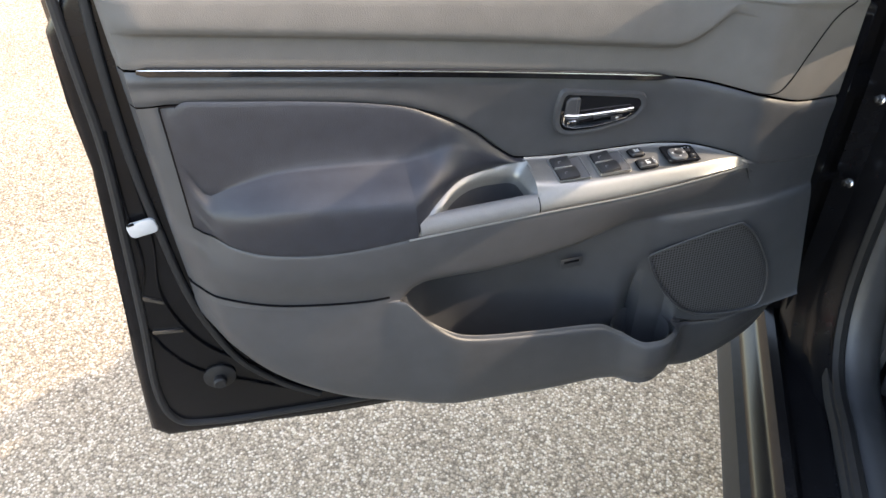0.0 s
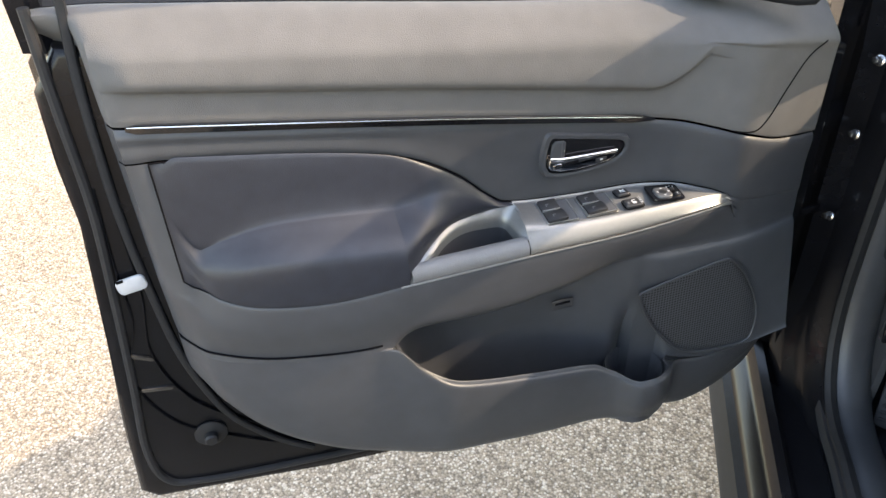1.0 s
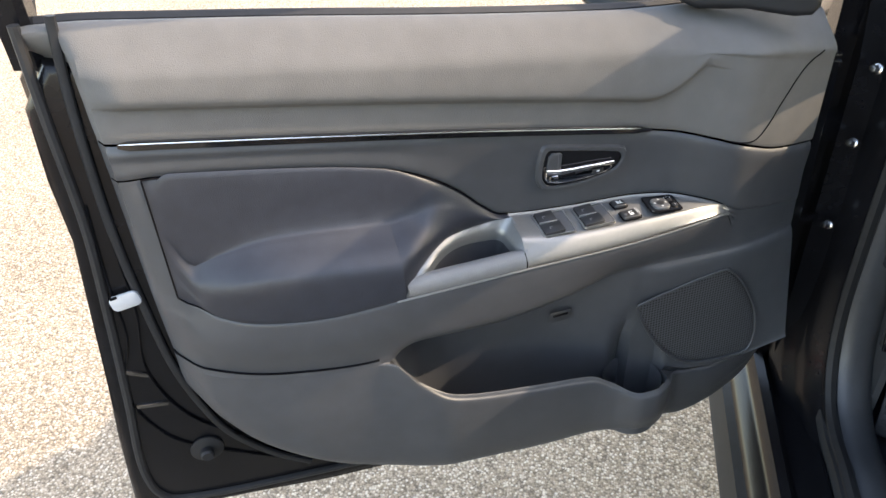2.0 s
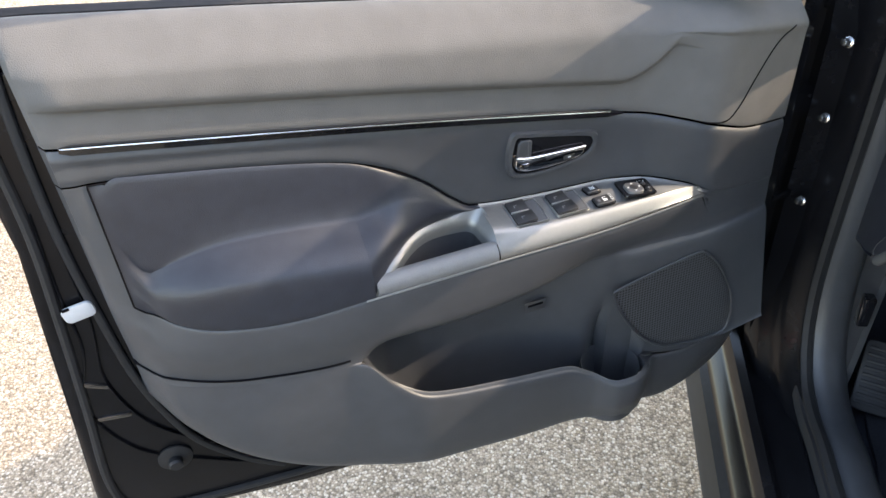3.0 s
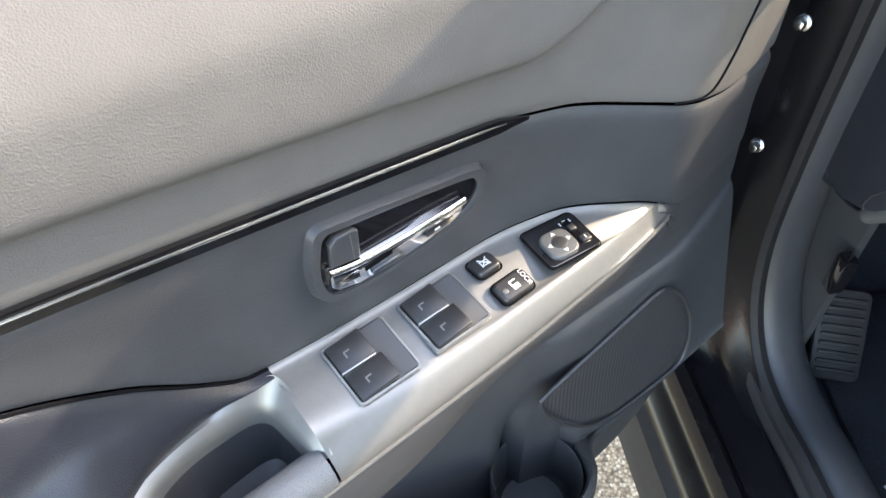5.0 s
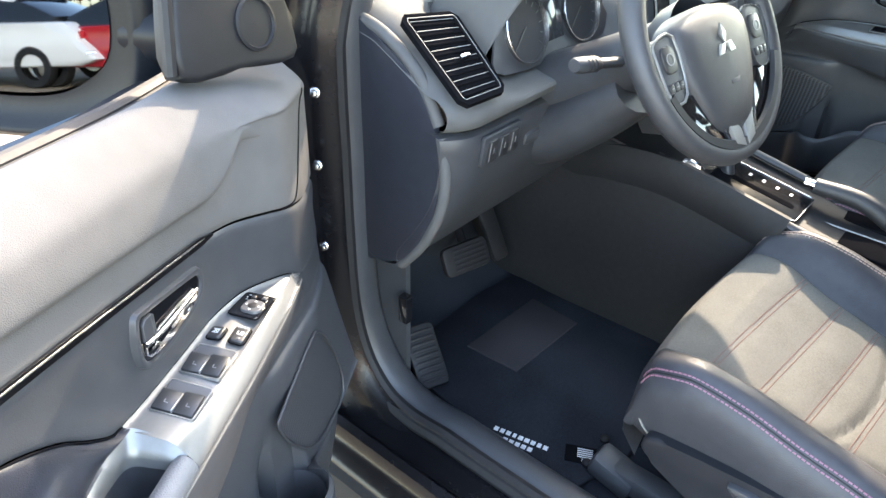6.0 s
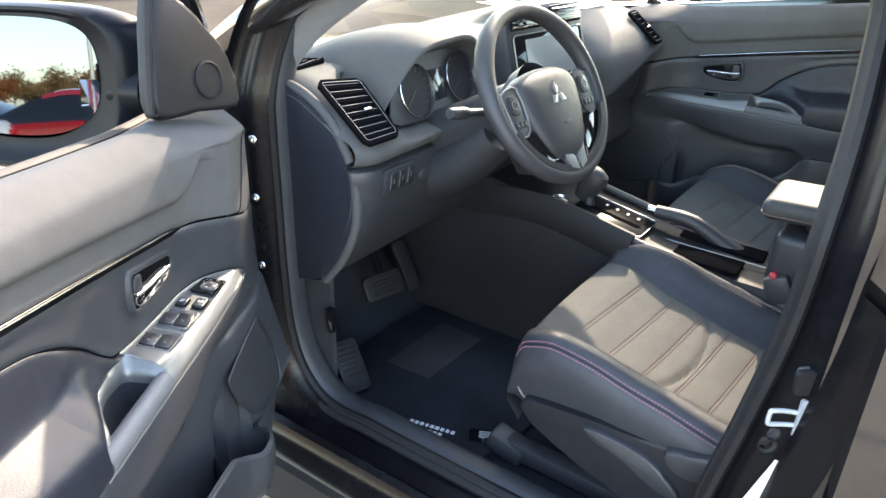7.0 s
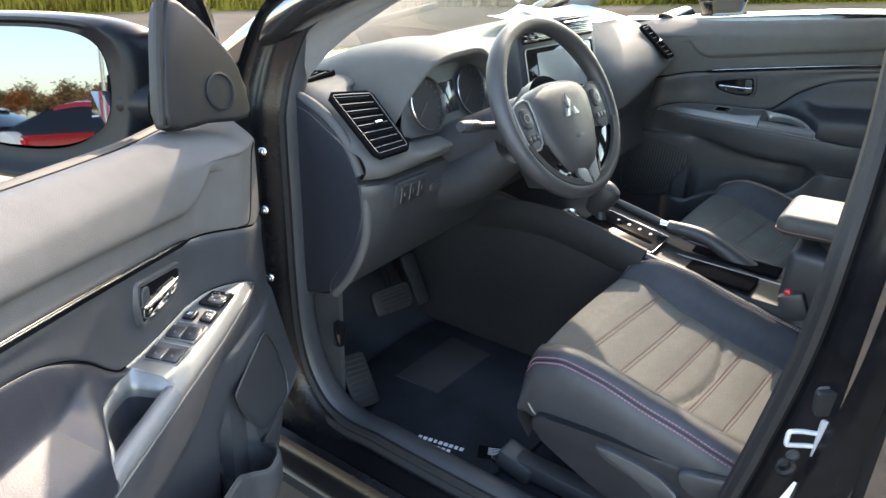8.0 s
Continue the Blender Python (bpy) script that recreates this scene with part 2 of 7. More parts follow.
# ---- ground ----
def ground():
    bm = bmesh.new()
    bmesh.ops.create_grid(bm, x_segments=2, y_segments=2, size=400)
    tagged(part("ground", bm, ASPHALT, None, "", False), "worn light brown asphalt of a car lot with coarse aggregate", "ground", kind="structure")
    strip = bmesh.new()
    strip.faces.new([strip.verts.new((x, y, 0.006)) for x, y in ((-40, 40.5), (4.15, 8.6), (7.9, 5.9), (11.3, 3.2), (60, -36), (120, 60), (0, 120))])
    tagged(part("grass_verge", strip, GRASS, None, "", False), "dry yellow-green grass verge beyond the asphalt", "grass", kind="stuff")
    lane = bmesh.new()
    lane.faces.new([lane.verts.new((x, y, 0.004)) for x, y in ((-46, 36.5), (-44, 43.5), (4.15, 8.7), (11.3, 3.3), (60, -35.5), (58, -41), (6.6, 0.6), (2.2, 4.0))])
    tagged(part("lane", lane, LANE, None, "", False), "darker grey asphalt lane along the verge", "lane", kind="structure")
    rnd = random.Random(3)
    verts, faces = [], []
    for k in range(24000):
        t, d = rnd.uniform(-0.6, 1.5), rnd.uniform(0.1, 1.0) ** 2 * 9
        x, y = 4.15 + 7.15 * t + 0.60 * d, 8.6 - 5.4 * t + 0.80 * d
        a, h, w = rnd.uniform(0, 6.3), rnd.uniform(0.12, 0.38), rnd.uniform(0.010, 0.024)
        i = len(verts)
        verts += [(x - w * math.cos(a), y - w * math.sin(a), 0), (x + w * math.cos(a), y + w * math.sin(a), 0), (x + rnd.uniform(-0.06, 0.06), y + rnd.uniform(-0.06, 0.06), h)]
        faces.append((i, i + 1, i + 2))
    me = bpy.data.meshes.new("grass_blades")
    me.from_pydata(verts, [], faces)
    me.materials.append(GRASS)
    tagged(new("grass_blades", me), "tall dry yellow-green grass on the verge", "grass", kind="stuff")


ground()

# ---- the doors' inner trim, over u (from hinge to latch), n (into the car) and z ----
Z_TOP = curve([(0.12, 1.202), (0.26, 1.230), (0.366, 1.236), (0.408, 1.239), (0.487, 1.248), (0.648, 1.269), (0.829, 1.295), (0.972, 1.314), (1.045, 1.323), (1.10, 1.326)])
Z_SEAM = curve([(0.12, 1.02), (0.20, 1.035), (0.27, 1.060), (0.33, 1.076), (0.39, 1.087), (0.52, 1.1115), (0.668, 1.139), (0.924, 1.183), (1.055, 1.204), (1.10, 1.210)])
Z_INS = curve([(0.12, 0.92), (0.25, 0.950), (0.262, 0.956), (0.29, 0.970), (0.34, 0.981), (0.41, 0.987), (0.50, 0.992), (0.60, 1.004), (0.625, 1.022), (0.66, 1.056), (0.705, 1.087), (0.75, 1.107), (0.83, 1.127), (0.925, 1.144), (1.03, 1.158), (1.10, 1.162)])
N_FACE = curve([(0.12, 0.037), (0.17, 0.050), (0.235, 0.0635), (0.262, 0.067), (0.272, 0.066), (0.30, 0.055), (0.36, 0.028), (0.42, 0.020), (1.03, 0.022), (1.046, 0.021), (1.052, 0.015), (1.056, 0.002), (1.060, -0.020), (1.10, -0.045)])
N_ARM = curve([(0.12, 0.038), (0.17, 0.051), (0.235, 0.065), (0.262, 0.070), (0.29, 0.078), (0.36, 0.084), (0.60, 0.090), (0.77, 0.091), (0.88, 0.086), (0.94, 0.076), (0.985, 0.060), (1.01, 0.044), (1.024, 0.032), (1.046, 0.021), (1.052, 0.015), (1.056, 0.002), (1.060, -0.020), (1.10, -0.045)])
Z_ARM = curve([(0.12, 0.90), (0.25, 0.938), (0.262, 0.948), (0.29, 0.958), (0.44, 0.954), (0.60, 0.957), (0.77, 0.957), (0.84, 0.955), (0.91, 0.960), (0.955, 0.966), (0.985, 0.976), (1.004, 0.990), (1.016, 1.010), (1.024, 1.040), (1.10, 1.05)])
Z_BUL = curve([(0.12, 0.87), (0.25, 0.88), (0.43, 0.888), (0.52, 0.873), (0.64, 0.863), (0.74, 0.868), (0.80, 0.856), (0.92, 0.864), (1.03, 0.890), (1.10, 0.93)])
N_BUL = curve([(0.12, 0.040), (0.17, 0.053), (0.25, 0.067), (0.32, 0.066), (0.43, 0.066), (0.55, 0.076), (0.74, 0.080), (0.80, 0.080), (0.92, 0.068), (1.02, 0.044), (1.046, 0.021), (1.052, 0.015), (1.056, 0.002), (1.060, -0.020), (1.10, -0.045)])
N_BACK = curve([(0.12, 0.044), (0.17, 0.058), (0.25, 0.071), (0.36, 0.072), (0.40, 0.062), (0.46, 0.044), (0.55, 0.024), (0.68, 0.018), (0.735, 0.030), (0.785, 0.070), (1.10, 0.070)])
Z_LIP = curve([(0.12, 0.67), (0.20, 0.655), (0.25, 0.652), (0.30, 0.660), (0.34, 0.676), (0.37, 0.692), (0.39, 0.690), (0.42, 0.690), (0.455, 0.706), (0.49, 0.727), (0.58, 0.742), (0.667, 0.758), (0.71, 0.772), (0.75, 0.806), (0.785, 0.848), (0.83, 0.850), (0.92, 0.858), (1.03, 0.885), (1.10, 0.92)])
N_LIP = curve([(0.12, 0.050), (0.17, 0.070), (0.25, 0.085), (0.32, 0.090), (0.340, 0.100), (0.356, 0.120), (0.375, 0.134), (0.395, 0.140), (0.415, 0.139), (0.435, 0.130), (0.455, 0.118), (0.49, 0.112), (0.70, 0.111), (0.79, 0.092), (0.84, 0.084), (0.92, 0.074), (1.02, 0.048), (1.046, 0.021), (1.052, 0.015), (1.056, 0.002), (1.060, -0.020), (1.10, -0.045)])
Z_BOT = curve([(0.12, 0.61), (0.164, 0.575), (0.20, 0.560), (0.245, 0.547), (0.29, 0.541), (0.325, 0.550), (0.345, 0.572), (0.375, 0.584), (0.41, 0.584), (0.435, 0.590), (0.465, 0.588), (0.54, 0.590), (0.66, 0.603), (0.765, 0.615), (0.85, 0.640), (0.908, 0.672), (0.955, 0.707), (0.99, 0.742), (1.02, 0.785), (1.05, 0.83), (1.08, 0.88), (1.10, 0.95)])
Z_CREST = curve([(0.12, 1.0), (0.60, 1.0), (0.66, 1.020), (0.74, 1.040), (0.79, 1.048), (0.857, 1.056), (0.908, 1.059), (0.968, 1.052), (1.0, 1.044), (1.10, 1.03)])
U_COLS = [0.12 + 0.98 * k / 150 for k in range(151)]


Z_ARCH = curve([(0.588, 1.000), (0.61, 0.997), (0.64, 0.994), (0.68, 0.992), (0.71, 0.989), (0.735, 0.980), (0.758, 0.957)])
N_ARCH = curve([(0.588, 0.021), (0.62, 0.021), (0.655, 0.024), (0.685, 0.032), (0.71, 0.046), (0.735, 0.067), (0.758, 0.087)])


def trim_section(u):
    """The trim's section at u: key points (n, z, row name)."""
    top, seam, ins, nf, na, za = Z_TOP(u), Z_SEAM(u), Z_INS(u), N_FACE(u), N_ARM(u), Z_ARM(u)
    zb, nb, zl, nl, bot = Z_BUL(u), N_BUL(u), Z_LIP(u), N_LIP(u), Z_BOT(u)
    edge = min(1.0, max(0.0, (1.05 - u) / 0.03))
    pad = 0.013 * edge * min(1.0, max(0.0, (u - 0.30) / 0.05))
    cr = 0.041 + 0.055 * max(0.0, (0.405 - u) / 0.075) ** 2 if u > 0.33 else 0.096
    g = 1 - 0.05 * min(1.0, max(0.0, (u - 0.25) / 0.03), max(0.0, (1.035 - u) / 0.02))
    gap = 0.001 * min(1.0, max(0.0, (u - 0.262) / 0.02))
    upper = [(-0.040, top - 0.012), (-0.026, top - 0.001), (-0.010, top - 0.004), (nf * 0.5 + 0.000, top - 0.022),
             (nf + pad * 0.45, top - 0.040), (nf + pad * 0.82, top - 0.040 - 0.45 * max(0.004, top - seam - cr - 0.054)), (nf + pad, seam + cr + 0.014), (nf + pad * 0.70, seam + cr + 0.005), (nf + pad * 0.18, seam + cr - 0.002), (nf + pad * 0.10, seam + 0.5 * cr), (nf + pad * 0.08, seam + 0.010), (nf - 0.001, seam + 0.002)]
    mid = [(nf - 0.003, seam - 0.002), (nf + 0.001, seam - 0.012), (nf - 0.001 * edge, 0.5 * (seam + ins)), (nf * g + 0.001, ins + 0.008), (nf * g - 0.02 * (1 - g), ins + gap)]
    w = min(1.0, max(0.0, (u - 0.60) / 0.12))
    sh = za + min(0.020 * min(1.0, max(0.1, (u - 0.25) / 0.05)), 0.6 * max(0.002, ins - za))
    a1 = (nf + 0.003, ins - 0.004)
    zc = min(Z_CREST(u), ins - 0.012)
    deep_in = na - nf
    mix = lambda p, q: (p[0] + (q[0] - p[0]) * w, p[1] + (q[1] - p[1]) * w)
    a2 = mix((nf + 0.35 * deep_in, ins - 0.006), (nf + 0.010, zc + 0.005))
    a3 = mix((nf + 0.68 * deep_in, ins - 0.010), (nf + 0.34 * deep_in, zc - 0.010))
    a4 = mix((na - 0.012, sh + 0.004), (nf + 0.78 * deep_in, zc - 0.027))
    a5 = mix((na - 0.002, sh - 0.008), (na - 0.002, zc - 0.044))
    arm = [(nf * g - 0.02 * (1 - g), ins - gap), a1, a2, a3, a4, a5, (na, za + 0.004), (na - 0.003, za)]
    hole = 0.050 * math.sqrt(max(0.0, 1 - ((u - 0.405) / 0.050) ** 2)) if u < 0.405 else 0.050
    deep = 0.115 * min(1.0, hole / 0.022) * min(1.0, max(0.0, (0.79 - u) / 0.07))
    bk = N_BACK(u)
    hb = max(bk, 0.086 - hole) if u < 0.405 else bk + (0.036 - bk) * max(0.0, 1 - (u - 0.405) / 0.03) if u < 0.435 else bk
    hf = min(nl - 0.010, 0.086 + hole)
    upper_low = [(na - 0.004, za - 0.002), (na - 0.001, za - 0.010), (0.35 * na + 0.65 * nb + 0.006 * min(1.0, max(0.0, (u - 0.25) / 0.10)), 0.5 * (za + zb)), (nb, zb + 0.004)]
    well = [(bk + 0.004, zb - 0.012), (0.5 * (bk + max(hb, bk)), 0.5 * (zb + zl) + 0.012), (hb, zl + 0.022), (hb + 0.002, zl + 0.010 - deep), (hf - 0.014 * min(1.0, hole / 0.02), zl + 0.006 - deep), (hf, zl - 0.002), (nl - 0.003, zl + 0.003),
            (nl + 0.001, zl - 0.008), (nl, zl - 0.40 * (zl - bot)), (nl * 0.96, bot + 0.040), (nl * 0.89, bot + 0.012), (nl * 0.74, bot + 0.001), (nl * 0.45, bot), (-0.02, bot + 0.006)]
    plain = []
    for k, (_, z) in enumerate(well[:-2]):
        z = min(z, zb - 0.0012 * (k + 1))
        f = (zb - z) / (zb - bot)
        n = nb + (nl - nb) * np.interp(f, (0, 0.02, 0.06, 0.11, 0.17, 0.23, 0.30, 0.37), (0, 0.15, 0.4, 0.6, 0.75, 0.86, 0.95, 1.0))
        plain.append((float(n * np.interp(f, (0.46, 0.62, 0.82, 0.94, 0.995), (1.0, 1.0, 0.96, 0.89, 0.74))), z))
    plain += well[-2:]
    p = min(1.0, max(0.0, (u - 0.765) / 0.045))
    p = p * p * (3 - 2 * p)
    low = upper_low + [(w[0] + (q[0] - w[0]) * p, w[1] + (q[1] - w[1]) * p) for w, q in zip(well, plain)]
    fade = max(min(1.0, max(0.0, (0.272 - u) / 0.018)), min(1.0, max(0.0, (u - 0.995) / 0.030)))
    fade = fade * fade * (3 - 2 * fade)
    p0, p1 = arm[0], low[2]
    ease = lambda p, k: (p[0] + (p0[0] + (p1[0] - p0[0]) * k - p[0]) * fade, p[1] + (p0[1] + (p1[1] - p0[1]) * k - p[1]) * fade)
    arm = [ease(p, 0.8 * k / 7) for k, p in enumerate(arm)]
    low[0], low[1] = ease(low[0], 0.8), ease(low[1], 0.9)
    s = min(1.0, max(0.0, (u - 0.64) / 0.116))
    s = s * s * (3 - 2 * s)
    an, az = N_ARCH(u), Z_ARCH(u)
    end = (an - arm[-1][0], az - arm[-1][1])
    nose = []
    for k, p in enumerate(arm):
        f = k / 7
        flat = (arm[0][0] + (an - arm[0][0]) * f + 0.008 * math.sin(f * math.pi), arm[0][1] + (az - arm[0][1]) * f)
        nose.append((flat[0] * (1 - s) + s * (p[0] + end[0] * f ** 2), flat[1] * (1 - s) + s * (p[1] + end[1] * f ** 2)))
    fix = lambda rows: [(n, max(z, bot)) for n, z in rows]
    return fix(upper), fix(mid), fix(arm), fix(low), fix(nose)


def resample(rows, n):
    return [(float(p[0]), float(p[1])) for p in spline(rows, n)]


def trim_band(which, to_world, u0, u1, sub=5, lift=0.0):
    """One band of the trim as a sheet between two places along the door."""
    cols = [u0] + [u for u in U_COLS if u0 < u < u1] + [u1]
    rows = []
    if u0 <= 0.12:
        sec = resample(trim_section(u0)[which], sub)
        for back, du in ((-0.03, 0.004), (0.6, -0.004), (0.9, -0.002)):
            rows.append([to_world(u0 + du, (n * back if back > 0 else back), z) for n, z in sec])
    for u in cols:
        sec = resample(trim_section(u)[which], sub)
        rows.append([to_world(u, n + lift, z) for n, z in sec])
    return grid_mesh(rows)


# the open driver's door stands at about 61 degrees, the passenger's door is shut
DU, DN = Vector((-0.871, -0.491, 0)), Vector((0.491, -0.871, 0))


def open_door(u, n, z):
    return DU * u + DN * n + Vector((0, 0, z))


def shut_door(u, n, z):
    return Vector((1.503 - n, -u - 0.005, z - 0.014))


def door_axes(u, n, z, to_world, tilt=0.0):
    """Axes on a door: x towards the latch, y up, z into the car."""
    o = to_world(u, n, z)
    x = (to_world(u + 1, n, z) - o).normalized()
    nn = (to_world(u, n + 1, z) - o).normalized()
    m = axes(o, x, (0, 0, 1), nn)
    return m @ Matrix.Rotation(radians(tilt), 4, "X")




def inner_trim(door, to_world):
    part("upper_pad", trim_band(0, to_world, 0.12, 1.10), PAD, door, "grained dark grey soft upper pad")
    part("middle_panel", trim_band(1, to_world, 0.12, 1.10, 4), TRIM, door)
    part("armrest_insert", trim_band(2, to_world, 0.756, 1.024), LEATHER, door, "padded black leather insert and armrest")
    part("insert_nose", trim_band(4, to_world, 0.590, 0.756), LEATHER, door)
    part("latch_end_panel", trim_band(2, to_world, 1.024, 1.10), TRIM, door)
    part("switch_panel", trim_band(2, to_world, 0.270, 0.590), SILVER, door, "satin silver switch panel")
    part("hinge_end_panel", trim_band(2, to_world, 0.12, 0.270), TRIM, door)
    at = lambda u, k, lift: to_world(u, resample(trim_section(u)[2], 5)[k][0] + lift, resample(trim_section(u)[2], 5)[k][1])
    seam = [at(u, 0, 0.0015) for u in np.linspace(0.590, 1.024, 40)] + [at(1.024, k, 0.001) for k in range(1, 35)] + [at(u, 35, 0.0005) for u in np.linspace(1.024, 0.765, 30)]
    part("insert_seam", sweep(seam, circle(0.0010, 6)), BLACK, door)
    part("lower_panel", trim_band(3, to_world, 0.12, 1.10), LOWTRIM, door, "dark grey moulded lower panel with map pocket")
    groove = [to_world(u, N_BUL(u) + 0.0012, Z_BUL(u) + 0.001) for u in np.linspace(0.80, 1.07, 30)]
    part("panel_joint", sweep(groove, circle(0.0015, 6)), BLACK, door)
    edge = [to_world(u, N_ARM(u) - 0.0005, Z_ARM(u) - 0.0005) for u in np.linspace(0.272, 0.768, 60)]
    part("panel_edge", sweep(edge, circle(0.0016, 6)), SILVER, door)
    # stitched joint at the hinge end of the pad
    def face(u, z):
        rows = resample(trim_section(u)[0], 6)
        near = min(rows[8:], key=lambda r: abs(r[1] - z))
        return near[0]
    joint = [(float(p[0]), float(p[1])) for p in spline([(0.285, 1.066), (0.262, 1.062), (0.245, 1.064), (0.229, 1.080), (0.212, 1.108), (0.182, 1.148), (0.150, 1.166)], 6)]
    part("pad_joint", sweep([to_world(u, face(u, z) + 0.0008, z) for u, z in joint], circle(0.0009, 6)), BLACK, door)
    # long bright strip under the upper pad
    taper = lambda t: min(1.0, 0.25 + t / 0.05, 0.5 + (1 - t) / 0.02)
    path = [to_world(u, N_FACE(u) + 0.002, Z_SEAM(u) + 0.001) for u in np.linspace(0.385, 1.035, 60)]
    part("trim_strip", sweep(path, [(-0.002, -0.0055), (0.004, -0.005), (0.005, 0.002), (0.001, 0.005), (-0.002, 0.005)], scale=taper), GLOSS, door, "gloss black trim strip")
    path = [to_world(u, N_FACE(u) + 0.006, Z_SEAM(u) + 0.0042) for u in np.linspace(0.405, 1.033, 50)]
    part("trim_strip_bead", sweep(path, circle(0.0010, 8), scale=taper), STEEL, door)


driver_door = thing("driver_door", "open black car door with grey grained inner trim", "car door")
inner_trim(driver_door, open_door)
passenger_door = thing("passenger_door", "shut car door with dark grey inner trim", "car door")
inner_trim(passenger_door, shut_door)

# ---- driver's door, details ----
def low_face(u, z):
    """How far the lower trim stands out at (u, z)."""
    rows = resample(trim_section(u)[3], 6)
    best = 0.0
    for (n0, z0), (n1, z1) in zip(rows, rows[1:]):
        if min(z0, z1) <= z <= max(z0, z1) and abs(z1 - z0) > 1e-6:
            best = max(best, n0 + (n1 - n0) * (z - z0) / (z1 - z0))
    return best


def shelf(u, f):
    """A place on the armrest's upper side: f from 0 (at the trim) to 1 (at the edge)."""
    a = np.array((N_FACE(u) + 0.003, Z_INS(u) - 0.004))
    b = np.array((N_ARM(u) - 0.012, Z_ARM(u) + min(0.024, 0.6 * (Z_INS(u) - Z_ARM(u)) + 0.004)))
    return a + (b - a) * f + np.array((0.0, 0.0026 * math.sin(math.pi * min(1.0, max(0.0, f)))))


def shelf_axes(u, f, to_world, lift=0.0):
    """Axes on the switch panel: x towards the hinge, y towards the trim, z up out of the panel."""
    e = 0.02
    p = shelf(u, f)
    o = to_world(u, p[0], p[1])
    x = (to_world(u - e, *shelf(u - e, f)) - o).normalized()
    y = (to_world(u, *shelf(u, f - 0.2)) - o).normalized()
    z = x.cross(y).normalized()
    y = z.cross(x)
    return axes(o + z * lift, x, y, z)


def shelf_length(u):
    """How far the armrest's upper side reaches from the trim to its edge."""
    a, b = shelf(u, 0), shelf(u, 1)
    return float(np.hypot(*(b - a)))


def window_switch(door, to_world, u, f):
    """Two rockers and a hollowed finger slope inside a thin bright rim."""
    w, h = 0.0455, 0.82 * shelf_length(u)
    at = lambda x, y, z: shelf_axes(u, f, to_world, 0) @ Vector((x, y, z))
    up = shelf_axes(u, f, to_world).to_3x3() @ Vector((0, 0, 1))
    base = part("window_switch", sweep([at(p[0], p[1], 0.0012) for p in rrect(w, h, 0.003, 3)], [(-0.0012, -0.002), (0.0012, -0.002), (0.0008, 0.0010), (-0.0008, 0.0010)], up=up, closed=True), RIMSILVER, door, "twin window switch in a thin bright rim")
    # flat black plate for the shade around the rockers
    part("switch_shade", prism(rrect(w - 0.002, h - 0.002, 0.002), 0.0008, shelf_axes(u, f, to_world, 0.0002), 0), BLACK, base)
    slope = [[at(x, y, z) for y in np.linspace(-h / 2 + 0.0015, h / 2 - 0.0015, 6)] for x, z in ((w * 0.5 - 0.0012, 0.0022), (w * 0.36, 0.0016), (w * 0.22, 0.0011), (w * 0.10, 0.0012))]
    part("finger_slope", thick(grid_mesh(slope), 0.0006), SWITCHGREY, base, "grey hollowed finger slope")
    for side in (1, -1):
        x0, x1 = (-w / 2 + 0.0016, w * 0.10) if side > 0 else (-w / 2 + 0.0016, w * 0.16)
        m = shelf_axes(u, f, to_world, 0.0032) @ pose((x0 + x1) / 2, side * h * 0.245, 0, side * 3, -5, 0)
        rocker_part = part("rocker", rbox((x1 - x0, h * 0.455, 0.005), 0.0012, m), BUTTON, base)
        part("rocker_mark", joined(rbox((0.0042, 0.0010, 0.0003), 0, m @ pose(-0.002, 0.001, 0.0026)), rbox((0.0010, 0.0042, 0.0003), 0, m @ pose(-0.004, -0.001, 0.0026))), SWITCHMARK, rocker_part)
    part("rocker_divider", rbox((w * 0.56, 0.0014, 0.004), 0.0005, shelf_axes(u, f, to_world, 0.0035) @ pose(-w * 0.20, 0, 0.0008)), RIMSILVER, base, "thin bright divider")


